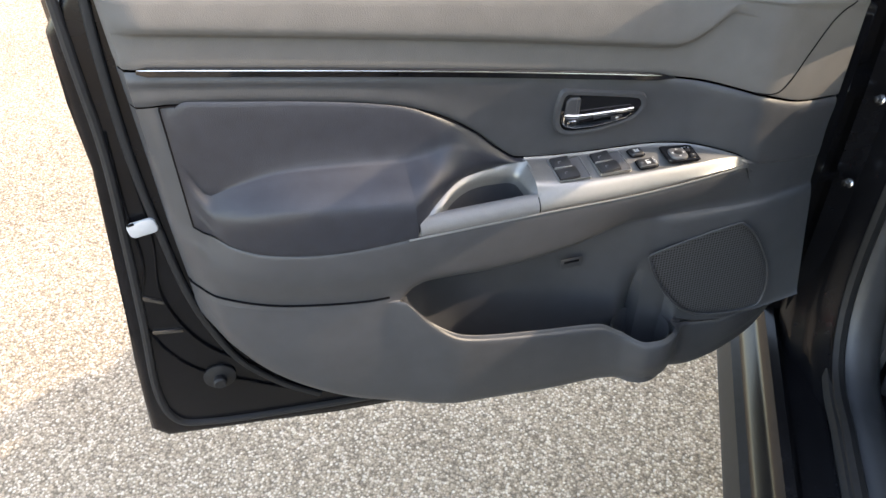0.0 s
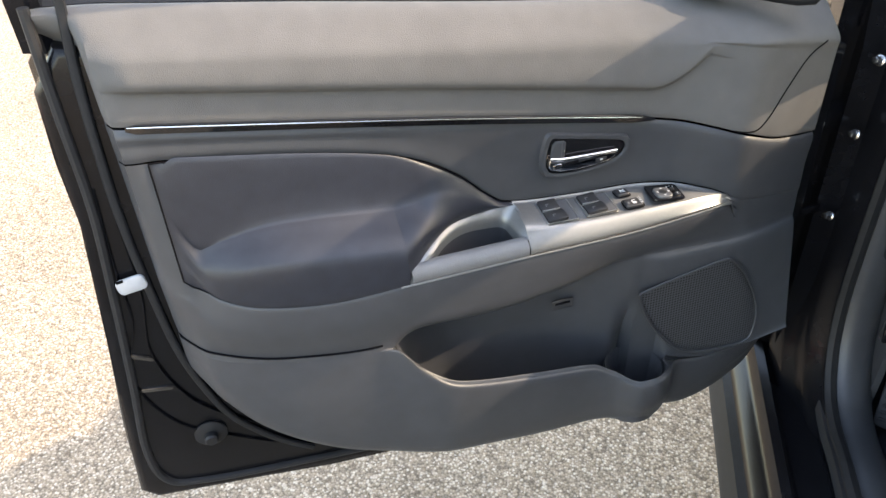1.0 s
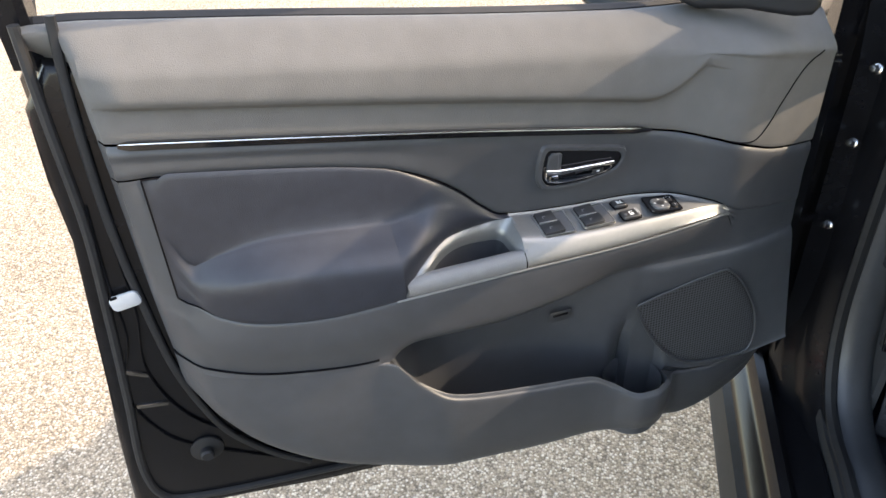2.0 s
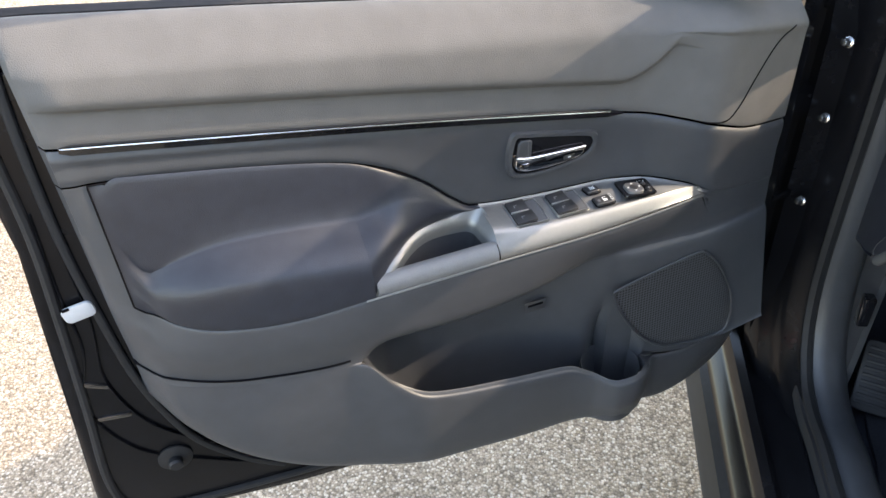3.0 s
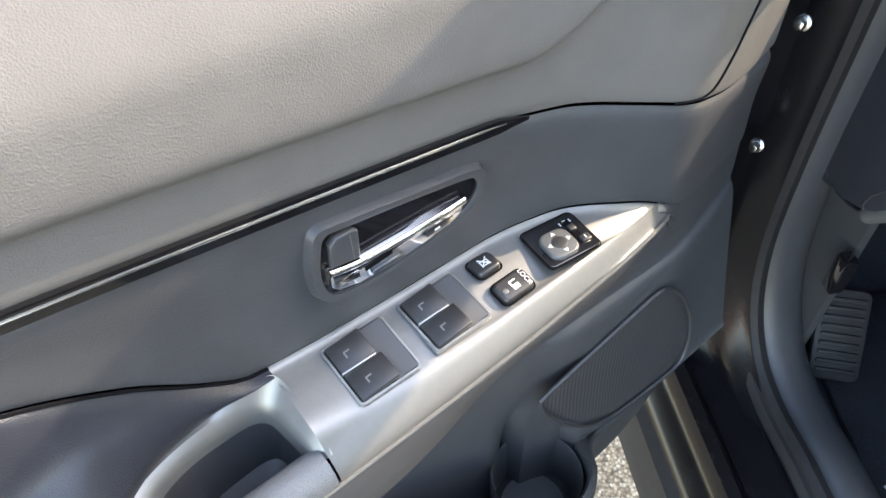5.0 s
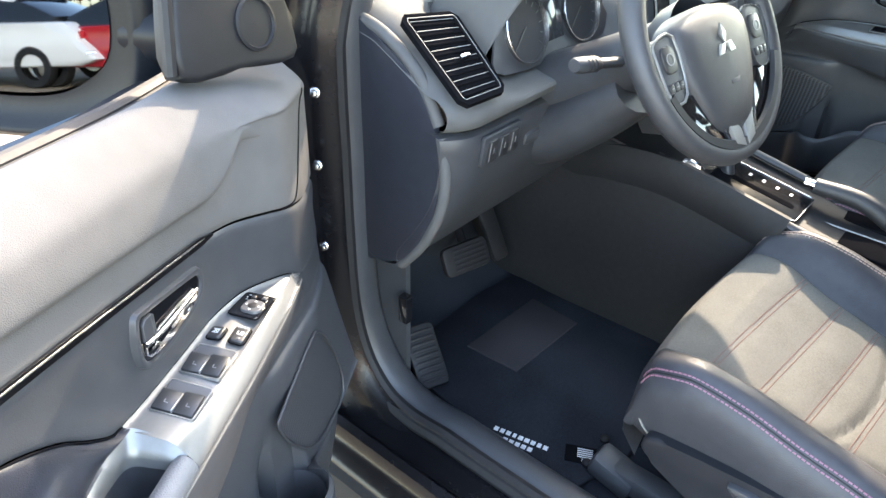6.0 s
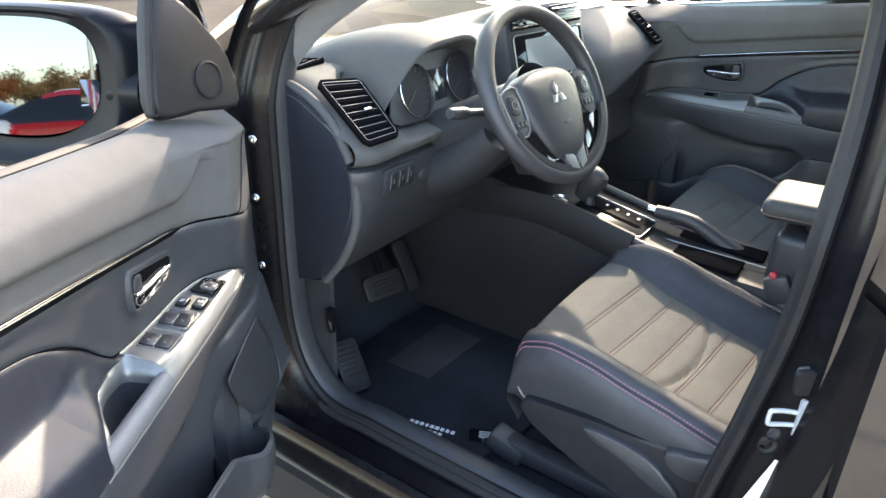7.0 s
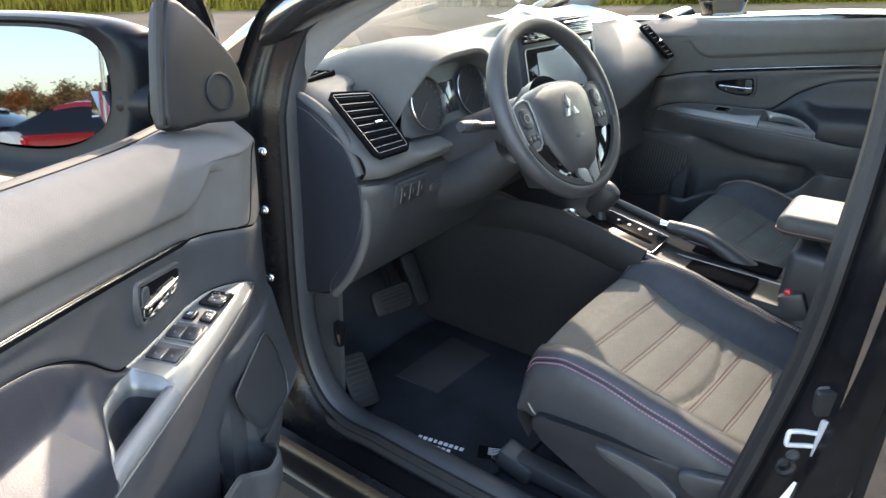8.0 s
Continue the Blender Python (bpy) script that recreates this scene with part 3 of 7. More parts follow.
def small_button(door, to_world, u, f, w, h, kind="crossed"):
    m = shelf_axes(u, f, to_world, -0.002)
    ring = sweep([shelf_axes(u, f, to_world, 0.0004) @ Vector((p[0], p[1], 0)) for p in rrect(w + 0.002, h + 0.002, 0.0045, 4)], circle(0.0008, 6), up=m.to_3x3() @ Vector((0, 0, 1)), closed=True)
    b = part("door_button", prism(rrect(w, h, 0.004), 0.0065, m, 0.0022, 3), BUTTON, door, "small black switch button with a pale symbol")
    part("button_gap", ring, BLACK, b)
    m = shelf_axes(u, f, to_world, 0.0047)
    if kind == "crossed":
        mark = joined(rbox((0.0070, 0.0009, 0.0003), 0, m @ pose(0, 0.0014, 0)), rbox((0.0070, 0.0009, 0.0003), 0, m @ pose(0, -0.0026, 0)), rbox((0.0009, 0.0042, 0.0003), 0, m @ pose(-0.003, -0.0006, 0)), rbox((0.0009, 0.0042, 0.0003), 0, m @ pose(0.003, -0.0006, 0)), rbox((0.0105, 0.0009, 0.0003), 0, m @ pose(0, 0, 0.0003, 0, 0, 45)), rbox((0.0105, 0.0009, 0.0003), 0, m @ pose(0, 0, 0.0003, 0, 0, -45)))
        part("button_symbol", mark, MARKING, b)
    else:
        mark = joined(rbox((0.0055, 0.0038, 0.0003), 0, m @ pose(0.0005, -0.002, 0)), rbox((0.0010, 0.0035, 0.0003), 0, m @ pose(-0.002, 0.0012, 0)), rbox((0.0055, 0.0009, 0.0003), 0, m @ pose(0.0005, 0.0030, 0)))
        part("button_symbol", mark, MARKING, b)
        part("button_lens", prism(circle(0.0022, 14), 0.0008, m @ pose(-0.0085, -0.001, -0.0004), 0.0003), SWITCHGREY, b)
        font = bpy.data.curves.new("lock_word", "FONT")
        font.body, font.size, font.extrude, font.align_x = "LOCK", 0.0050, 0.0001, "CENTER"
        word = new("lock_word", font)
        me = bpy.data.meshes.new_from_object(word)
        bpy.data.objects.remove(word)
        me.transform(m @ pose(0.0085, 0.0, 0.0004, 0, 0, -90))
        me.materials.append(MARKING)
        new("lock_word", me).parent = b


def mirror_switch(door, to_world):
    u, f = 0.371, 0.50
    w, h = 0.046, 0.86 * shelf_length(u)
    m = shelf_axes(u, f, to_world, -0.0015)
    plate = rrect(w, h, 0.0045, 3)
    base = part("mirror_switch", prism(plate, 0.0035, m, 0.0010), GLOSS, door, "black mirror adjuster with a round pad")
    rim = sweep([shelf_axes(u, f, to_world, 0.0008) @ Vector((p[0] * 1.03, p[1] * 1.03, 0)) for p in plate], circle(0.0006, 6), up=m.to_3x3() @ Vector((0, 0, 1)), closed=True)
    part("plate_gap", rim, BLACK, base)
    m = shelf_axes(u, f, to_world, 0.0018)
    cx, cy = -0.005, -0.004
    pad = part("adjuster_pad", prism([(x + cx, y + cy) for x, y in rrect(0.0245, 0.0245, 0.0075, 4)], 0.0035, m, 0.0016, 3), SWITCHGREY, base, "grey four-way pad")
    part("pad_centre", prism([(x + cx, y + cy) for x, y in circle(0.0055, 20)], 0.0006, m @ pose(0, 0, 0.0034), 0.0002), BUTTON, pad)
    for k in range(4):
        a = k * math.pi / 2
        t = [(0.0100, 0), (0.0072, 0.0019), (0.0072, -0.0019)]
        tri = [(x * math.cos(a) - y * math.sin(a) + cx, x * math.sin(a) + y * math.cos(a) + cy) for x, y in t]
        part("arrow_mark", prism(tri, 0.0004, m @ pose(0, 0, 0.0035), 0), MARKING, pad)
    part("selector_slot", rbox((0.0052, 0.017, 0.0006), 0, m @ pose(0.013, 0.004, 0.0003)), BLACK, base)
    part("selector", rbox((0.0062, 0.0060, 0.0035), 0.0012, m @ pose(0.013, 0.004, 0.001)), BUTTON, base)
    part("fold_button", rbox((0.0085, 0.0065, 0.003), 0.0012, m @ pose(0.0155, -0.0085, 0.0008)), BUTTON, base)
    for x, y, a in ((0.008, 0.011, 0), (0.017, 0.011, 0), (0.0125, 0.0125, 90), (0.0155, -0.0085, 0)):
        part("selector_mark", rbox((0.0008, 0.0030, 0.0003), 0, m @ pose(x, y, 0.0005 if y > 0 else 0.0024, 0, 0, a)), MARKING, base)


RIMSILVER = material("bright_rim", (0.42, 0.42, 0.41), 0.28, metal=0.9, vary=0.05)
SWITCHGREY = material("switch_grey", (0.0715, 0.0728, 0.0754), 0.35, vary=0.06)
SWITCHMARK = material("faint_grey_mark", (0.16, 0.16, 0.16), 0.5, vary=0.05)


HANDLE_OUT = [(0.541, 1.094), (0.524, 1.0925), (0.476, 1.082), (0.433, 1.073), (0.421, 1.066), (0.420, 1.051), (0.430, 1.036), (0.460, 1.028), (0.501, 1.025), (0.536, 1.029), (0.548, 1.040), (0.550, 1.057), (0.547, 1.080)]
HANDLE_IN = [(0.535, 1.0865), (0.521, 1.0845), (0.473, 1.0745), (0.436, 1.0655), (0.428, 1.060), (0.427, 1.051), (0.436, 1.0405), (0.462, 1.0335), (0.500, 1.0305), (0.531, 1.0340), (0.541, 1.0430), (0.543, 1.058), (0.540, 1.076)]


def inner_handle(door, to_world, plate_mat=None):
    """The door's inner handle: a raised rounded surround, a dark hollow, a chrome lever and its lock tab."""
    cu, cz = 0.487, 1.058
    m = door_axes(cu, 0.0205, cz, to_world)
    flat = lambda pts: [(float(p[0]) - cu, float(p[1]) - cz) for p in pts]
    outer, inner = flat(spline(HANDLE_OUT, 4, closed=True)), flat(spline(HANDLE_IN, 4, closed=True))
    rows = []
    for (ox, oy), (ix, iy) in zip(outer, inner):
        mx, my = 0.5 * (ox + ix), 0.5 * (oy + iy)
        rows.append([m @ Vector(p) for p in ((ox * 1.02, oy * 1.03, -0.001), (ox, oy, 0.0026), (ox * 0.7 + mx * 0.3, oy * 0.7 + my * 0.3, 0.0056), (mx, my, 0.0060), (ix * 0.8 + mx * 0.2, iy * 0.8 + my * 0.2, 0.0050), (ix, iy, 0.0022), (ix * 0.98, iy * 0.97, 0.0005))])
    bm = grid_mesh(rows, closed_u=True)
    bmesh.ops.recalc_face_normals(bm, faces=bm.faces[:])
    part("handle_surround", bm, TRIM, door, "dark grey raised handle surround")
    part("handle_recess", prism(inner, 0.001, m @ pose(0, 0, 0.0022), 0), GLOSS, door, "dark hollow behind the lever")
    plate = flat([(0.5390, 1.0590), (0.5200, 1.0555), (0.4880, 1.0540), (0.4600, 1.0530), (0.4395, 1.0520), (0.4420, 1.0440), (0.4500, 1.0395), (0.4700, 1.0365), (0.4970, 1.0350), (0.5220, 1.0370), (0.5360, 1.0415), (0.5400, 1.0470)])
    lever = part("handle_lever", prism(plate, 0.0065, m @ pose(0, 0, 0.0012), 0.0018, 3), plate_mat or CHROME, door, "bright chrome pull lever" if plate_mat is None else "dark pull lever with a bright edge")
    ridge = spline([(0.539, 1.0590, 0.0070), (0.520, 1.0558, 0.0082), (0.488, 1.0542, 0.0086), (0.460, 1.0532, 0.0082), (0.4395, 1.0522, 0.0070)], 5)
    part("lever_ridge", sweep([m @ Vector((p[0] - cu, p[1] - cz, p[2])) for p in ridge], circle(0.0024, 10, 0.0018), up=m.to_3x3() @ Vector((0, 0, 1))), CHROME, lever)
    part("lever_gap", rbox((0.020, 0.0040, 0.0008), 0.0003, m @ pose(0.507 - cu, 1.0475 - cz, 0.0078, 0, 0, -4)), BLACK, lever)
    part("lever_step", rbox((0.014, 0.0085, 0.003), 0.0010, m @ pose(0.528 - cu, 1.0455 - cz, 0.0070, 0, 8, 0)), plate_mat or CHROME, lever)
    tab = part("lock_tab", rbox((0.017, 0.0065, 0.0030), 0.0012, m @ pose(0.4630 - cu, 1.0440 - cz, 0.0068, 0, 0, -2)), BUTTON, lever, "dark lock tab with a pale mark")
    part("tab_mark", rbox((0.0040, 0.0018, 0.0003), 0, m @ pose(0.4630 - cu, 1.0440 - cz, 0.0085, 0, 0, -2)), MARKING, tab)
    block = [(0.5370, 1.0600), (0.5170, 1.0565), (0.5155, 1.0785), (0.5180, 1.0810), (0.5300, 1.0825), (0.5350, 1.0780)]
    grip = part("lever_grip", prism(flat(block), 0.0050, m @ pose(0, 0, 0.001), 0.0016, 3), DARK, lever, "dark finger block")
    part("grip_line", rbox((0.0006, 0.021, 0.0004), 0, m @ pose(0.5215 - cu, 1.069 - cz, 0.0062)), SWITCHGREY, grip)


GRIP_OUT = [(0.762, 0.086, 0.953), (0.754, 0.082, 0.967), (0.738, 0.068, 0.981), (0.715, 0.049, 0.990), (0.685, 0.031, 0.994), (0.655, 0.023, 0.995), (0.62, 0.021, 0.997), (0.596, 0.022, 1.000), (0.588, 0.028, 0.999), (0.586, 0.046, 0.994), (0.586, 0.064, 0.988), (0.587, 0.080, 0.978)]
GRIP_IN = [(0.744, 0.089, 0.955), (0.734, 0.082, 0.971), (0.718, 0.071, 0.982), (0.698, 0.054, 0.987), (0.676, 0.040, 0.988), (0.654, 0.033, 0.987), (0.630, 0.030, 0.984), (0.612, 0.030, 0.982), (0.603, 0.036, 0.980), (0.600, 0.050, 0.978), (0.598, 0.064, 0.976), (0.597, 0.078, 0.972)]


def pull_grip(door, to_world):
    out, inn = spline(GRIP_OUT, 5), spline(GRIP_IN, 5)
    rows = []
    for q, (o, i) in enumerate(zip(out, inn)):
        t = min(1.0, max(0.0, (0.640 - o[0]) / 0.05))
        low = (1 - 0.85 * t) * min(1.0, max(0.1, (0.768 - o[0]) / 0.03))
        sec = [(o[0], o[1] - 0.004, o[2] - 0.004), (o[0], o[1] + 0.001, o[2] + 0.0012)]
        for k, h in ((0.3, 0.004), (0.65, 0.0035), (0.92, 0.001)):
            p = o + (i - o) * k
            sec.append((p[0], p[1] + h * 0.6 * low, p[2] + h * low))
        sec.append((i[0], i[1] - 0.001, i[2] - 0.004))
        sec.append((i[0] * 0.97 + 0.67 * 0.03, i[1] - 0.002, i[2] - 0.012))
        rows.append([to_world(*p) for p in sec])
    bm = grid_mesh(rows)
    part("grip_frame", bm, SILVER, door, "satin silver arched grip frame")
    path = [to_world(u, 0.0775, 0.9645) for u in np.linspace(0.752, 0.592, 18)]
    part("grip_pad", sweep(path, circle(0.0135, 16, 0.0150)), GRIPPAD, door, "grained dark grey grip pad")


def grip_recess(door, to_world):
    rows = []
    for i in spline(GRIP_IN, 5):
        fu = 0.672 + (i[0] - 0.672) * 0.9
        rows.append([to_world(*p) for p in ((i[0], i[1] - 0.002, i[2] - 0.004), (i[0] * 0.98 + 0.672 * 0.02, i[1] - 0.003, i[2] - 0.018), (fu, i[1] * 0.7 + 0.012, 0.930), (0.672 + (i[0] - 0.672) * 0.6, 0.048, 0.918), (0.672, 0.052, 0.916))])
    part("grip_recess", grid_mesh(rows), DARK, door, "dark hollow behind the grip")
    wall = [[to_world(u, n, z) for u in np.linspace(0.60, 0.745, 8)] for n, z in ((0.070, 0.915), (0.068, 0.960))]
    part("recess_wall", grid_mesh(wall), DARK, door)


GRIPPAD = material("grip_pad_grain", (0.1235, 0.1248, 0.1274), 0.48, scale=60, vary=0.1, bump=0.5, bump_scale=700, spots="VORONOI")


def speaker(door, to_world, parts=True):
    pts = [(0.402, 0.816), (0.386, 0.832), (0.277, 0.851), (0.248, 0.842), (0.217, 0.804), (0.190, 0.748), (0.187, 0.700), (0.209, 0.674), (0.307, 0.688), (0.366, 0.744)]
    edge = [np.array(p) for p in spline(pts, 4, closed=True)]
    c = np.mean(edge, axis=0)
    rows = []
    for e in edge:
        row = []
        for k in np.linspace(1, 0.02, 14):
            q = c + (e - c) * k
            row.append(to_world(q[0], min(0.112, low_face(min(q[0], 0.352), q[1])) + (0.0014 if k < 0.97 else 0.0), q[1]))
        rows.append(row)
    grille = part("speaker_grille", grid_mesh(rows, closed_u=True), GRILLE, door, "black perforated speaker grille")
    rim = [to_world(q[0], min(0.112, low_face(min(q[0], 0.352), q[1])) + 0.003, q[1]) for q in (c + (e - c) * 1.03 for e in edge)]
    part("grille_rim", sweep(rim, circle(0.0022, 8), up=DN if to_world is open_door else (1, 0, 0), closed=True), DARK, grille)


def grille_material():
    m = material("perforated_grille", (0.024, 0.0245, 0.026), 0.5, vary=0.1)
    n, link = m.node_tree.nodes, m.node_tree.links
    vor = n.new("ShaderNodeTexVoronoi")
    vor.voronoi_dimensions = "2D"
    vor.inputs["Scale"].default_value = 210
    vor.inputs["Randomness"].default_value = 0.0
    co = n.new("ShaderNodeTexCoord")
    turn = n.new("ShaderNodeMapping")
    turn.inputs["Rotation"].default_value = (0, 0, radians(-29.4))
    cut, flat = n.new("ShaderNodeSeparateXYZ"), n.new("ShaderNodeCombineXYZ")
    link.new(co.outputs["Object"], turn.inputs["Vector"])
    link.new(turn.outputs[0], cut.inputs[0])
    link.new(cut.outputs["X"], flat.inputs["X"])
    link.new(cut.outputs["Z"], flat.inputs["Y"])
    link.new(flat.outputs[0], vor.inputs["Vector"])
    step = n.new("ShaderNodeMath")
    step.operation = "LESS_THAN"
    step.inputs[1].default_value = 0.38
    link.new(vor.outputs["Distance"], step.inputs[0])
    mix = n.new("ShaderNodeMix")
    mix.data_type = "RGBA"
    mix.inputs[6].default_value, mix.inputs[7].default_value = (0.058, 0.060, 0.066, 1), (0.002, 0.002, 0.002, 1)
    link.new(step.outputs[0], mix.inputs[0])
    link.new(mix.outputs[2], n["Principled BSDF"].inputs["Base Color"])
    return m


GRILLE = grille_material()


HOUSING = material("gloss_black_housing", (0.006, 0.007, 0.009), 0.30, scale=200, vary=0.2, spec=0.12)
SAIL = material("sail_plastic", (0.0075, 0.0080, 0.0095), 0.5, scale=40, vary=0.15, bump=0.2, bump_scale=900, spec=0.3)


def door_shell(door):
    """The painted metal of the open door, its seals and its window frame."""
    inner = [(0.045, 1.12), (0.30, 1.160), (0.70, 1.216), (1.085, 1.288), (1.118, 1.24), (1.122, 1.16), (1.126, 1.07), (1.140, 0.95), (1.160, 0.80), (1.182, 0.66), (1.190, 0.59), (1.17, 0.566), (1.05, 0.548), (0.90, 0.532), (0.60, 0.505), (0.25, 0.485), (0.09, 0.50), (0.05, 0.60), (0.04, 0.85)]
    m = axes((0, 0, 0), DU, (0, 0, 1), DN)
    part("door_frame", prism(inner, 0.105, m @ pose(0, 0, -0.118), 0.012, 3), PAINT_DULL, door, "black painted inner door metal")
    outer = [(0.02, 1.145), (0.30, 1.180), (0.70, 1.238), (1.10, 1.290), (1.136, 1.24), (1.142, 1.07), (1.160, 0.93), (1.182, 0.78), (1.204, 0.64), (1.212, 0.575), (1.19, 0.545), (1.05, 0.530), (0.90, 0.515), (0.60, 0.487), (0.25, 0.467), (0.06, 0.48), (0.03, 0.60), (0.02, 0.85)]
    part("outer_skin", prism(outer, 0.03, m @ pose(0, 0, -0.148), 0.004), PAINT, door, "gloss black outer door panel")
    # rubber seals round the rear and lower edge
    for k, (d, n, r) in enumerate(((0.018, -0.012, 0.006), (0.004, -0.10, 0.006))):
        ctrl = [(1.09 + d * 0.3, 1.33), (1.118 - d, 1.22), (1.122 - d, 1.09), (1.138 - d, 0.95), (1.156 - d, 0.81), (1.174 - d, 0.68), (1.165 - d, 0.60 + d * 0.5), (1.10, 0.566 + d), (0.95, 0.545 + d), (0.6, 0.512 + d), (0.25, 0.494 + d)]
        part("door_seal", sweep([open_door(p[0], n, p[1]) for p in spline(ctrl, 6)], circle(r, 8), up=DN), RUBBER, door, "black rubber edge seal")
    ctrl = [(1.060, 1.335), (1.070, 1.25), (1.076, 1.15), (1.078, 1.06), (1.075, 0.98), (1.067, 0.86), (1.048, 0.77), (1.022, 0.70), (0.97, 0.632), (0.92, 0.59)]
    part("trim_seal", sweep([open_door(p[0], -0.010, p[1]) for p in spline(ctrl, 6)], circle(0.0055, 8, 0.004), up=DN), RUBBER, door, "black rubber seal beside the trim")
    # pressed ridge and details beside the trim
    ridge = spline([(1.095, 1.12), (1.105, 1.0), (1.108, 0.92), (1.135, 0.82), (1.10, 0.72), (1.02, 0.655), (0.95, 0.61)], 6)
    part("pressed_ridge", sweep([open_door(p[0], -0.012, p[1]) for p in ridge], circle(0.0016, 8, 0.003), up=DN), PAINT_DULL, door)
    ridge = spline([(1.075, 1.20), (1.082, 1.08), (1.086, 0.96), (1.10, 0.86), (1.07, 0.76), (1.00, 0.685), (0.93, 0.635)], 6)
    part("pressed_ridge", sweep([open_door(p[0], -0.011, p[1]) for p in ridge], circle(0.0014, 8, 0.0028), up=DN), PAINT_DULL, door)
    dm = door_axes(1.091, -0.002, 0.984, open_door)
    part("latch_plate", prism(rrect(0.036, 0.022, 0.007), 0.004, dm @ pose(0, 0, -0.004, 0, 0, -8), 0.0015), STEEL_WHITE, door, "pale zinc latch tab")
    part("latch_slot", rbox((0.009, 0.004, 0.002), 0.0008, dm @ pose(0.012, 0.0085, -0.0005, 0, 0, -8)), BLACK, door)
    dm = door_axes(1.062, -0.012, 0.682, open_door)
    part("stop_stud", lathe([(0.024, 0), (0.024, 0.003), (0.015, 0.006), (0.010, 0.007), (0.0105, 0.016), (0.008, 0.019), (0.0, 0.019)], dm), RUBBER, door, "rubber door stop stud")
    for u, z, a in ((1.118, 0.86, 30), (1.110, 0.795, 10)):
        part("drain_slot", rbox((0.042, 0.007, 0.004), 0.002, door_axes(u, -0.012, z, open_door) @ pose(0, 0, 0, 0, 0, a)), PAINT, door)
    # window frame
    ctrl = [(1.100, 1.28, -0.05), (1.092, 1.40, -0.03), (1.06, 1.51, 0.01), (0.98, 1.585, 0.06), (0.80, 1.60, 0.08), (0.58, 1.55, 0.05), (0.36, 1.50, 0.0), (0.19, 1.43, -0.030), (0.09, 1.335, -0.045), (0.02, 1.22, -0.065)]
    part("window_frame", sweep([open_door(p[0], p[2], p[1]) for p in spline(ctrl, 6)], [(-0.016, -0.024), (0.016, -0.024), (0.016, 0.016), (0.008, 0.022), (-0.016, 0.016)], up=DN), PAINT_DULL, door, "black upper window frame")
    path = [open_door(u, -0.042, Z_TOP(u) - 0.007) for u in np.linspace(0.2, 1.085, 30)]
    part("beltline_seal", sweep(path, [(-0.004, -0.012), (0.004, -0.012), (0.005, 0.004), (0, 0.008), (-0.005, 0.004)]), RUBBER, door, "black rubber window seal")
    slot = [[open_door(u, n, Z_TOP(u) + dz) for u in np.linspace(0.16, 1.09, 24)] for n, dz in ((-0.036, -0.010), (-0.046, -0.005), (-0.050, -0.025), (-0.056, -0.065), (-0.100, -0.085), (-0.106, -0.055), (-0.110, -0.040), (-0.118, -0.039), (-0.124, -0.050))]
    part("window_slot", thick(grid_mesh(slot), 0.004), RUBBER, door, "black rubber window slot between inner and outer panels")
    # sail panel with the tweeter
    sz = (DU * 0.334 + DN * 0.917 + Vector((0, 0, 0.219))).normalized()
    sx = Vector((0, 0, 1)).cross(sz).normalized()
    sm = axes(open_door(0.25, 0.024, 1.30), sx, sz.cross(sx), sz)
    inv = sm.inverted()
    flat = lambda u, n, z: tuple((inv @ open_door(u, n, z))[:2])
    rim = [flat(*p) for p in ((0.348, -0.001, 1.246), (0.272, 0.030, 1.234), (0.196, 0.060, 1.223), (0.184, 0.055, 1.265), (0.190, 0.040, 1.320), (0.238, 0.008, 1.386), (0.263, -0.008, 1.412), (0.290, -0.010, 1.405), (0.325, -0.006, 1.33))]
    sail = part("sail_panel", prism([tuple(p) for p in spline(rim, 3, closed=True)], 0.03, sm @ pose(0, 0, -0.028), 0.008, 4), SAIL, door, "black triangular mirror sail panel")
    tc = flat(0.239, 0.034, 1.274)
    part("tweeter_ring", lathe([(0.030, 0.0), (0.030, 0.004), (0.0265, 0.005), (0.025, 0.002), (0.0, 0.003)], sm @ pose(tc[0], tc[1], 0.0)), SAIL, sail, "round tweeter cover")
    part("sail_edge", sweep([open_door(u, n, z) for u, n, z in ((0.352, -0.010, 1.25), (0.330, -0.012, 1.34), (0.300, -0.014, 1.42))], circle(0.007, 8)), RUBBER, sail)
    # front hinge arm with its check strap
    for z in (0.66, 0.98):
        part("hinge_arm", rbox((0.10, 0.045, 0.035), 0.006, door_axes(0.03, -0.055, z, open_door)), PAINT_DULL, door, "black door hinge arm")
    part("check_strap", rbox((0.050, 0.016, 0.008), 0.003, door_axes(0.020, -0.030, 0.815, open_door)), PAINT_DULL, door, "black door check strap")


STEEL_WHITE = material("pale_zinc", (0.46, 0.47, 0.49), 0.4, metal=0.3, vary=0.08)


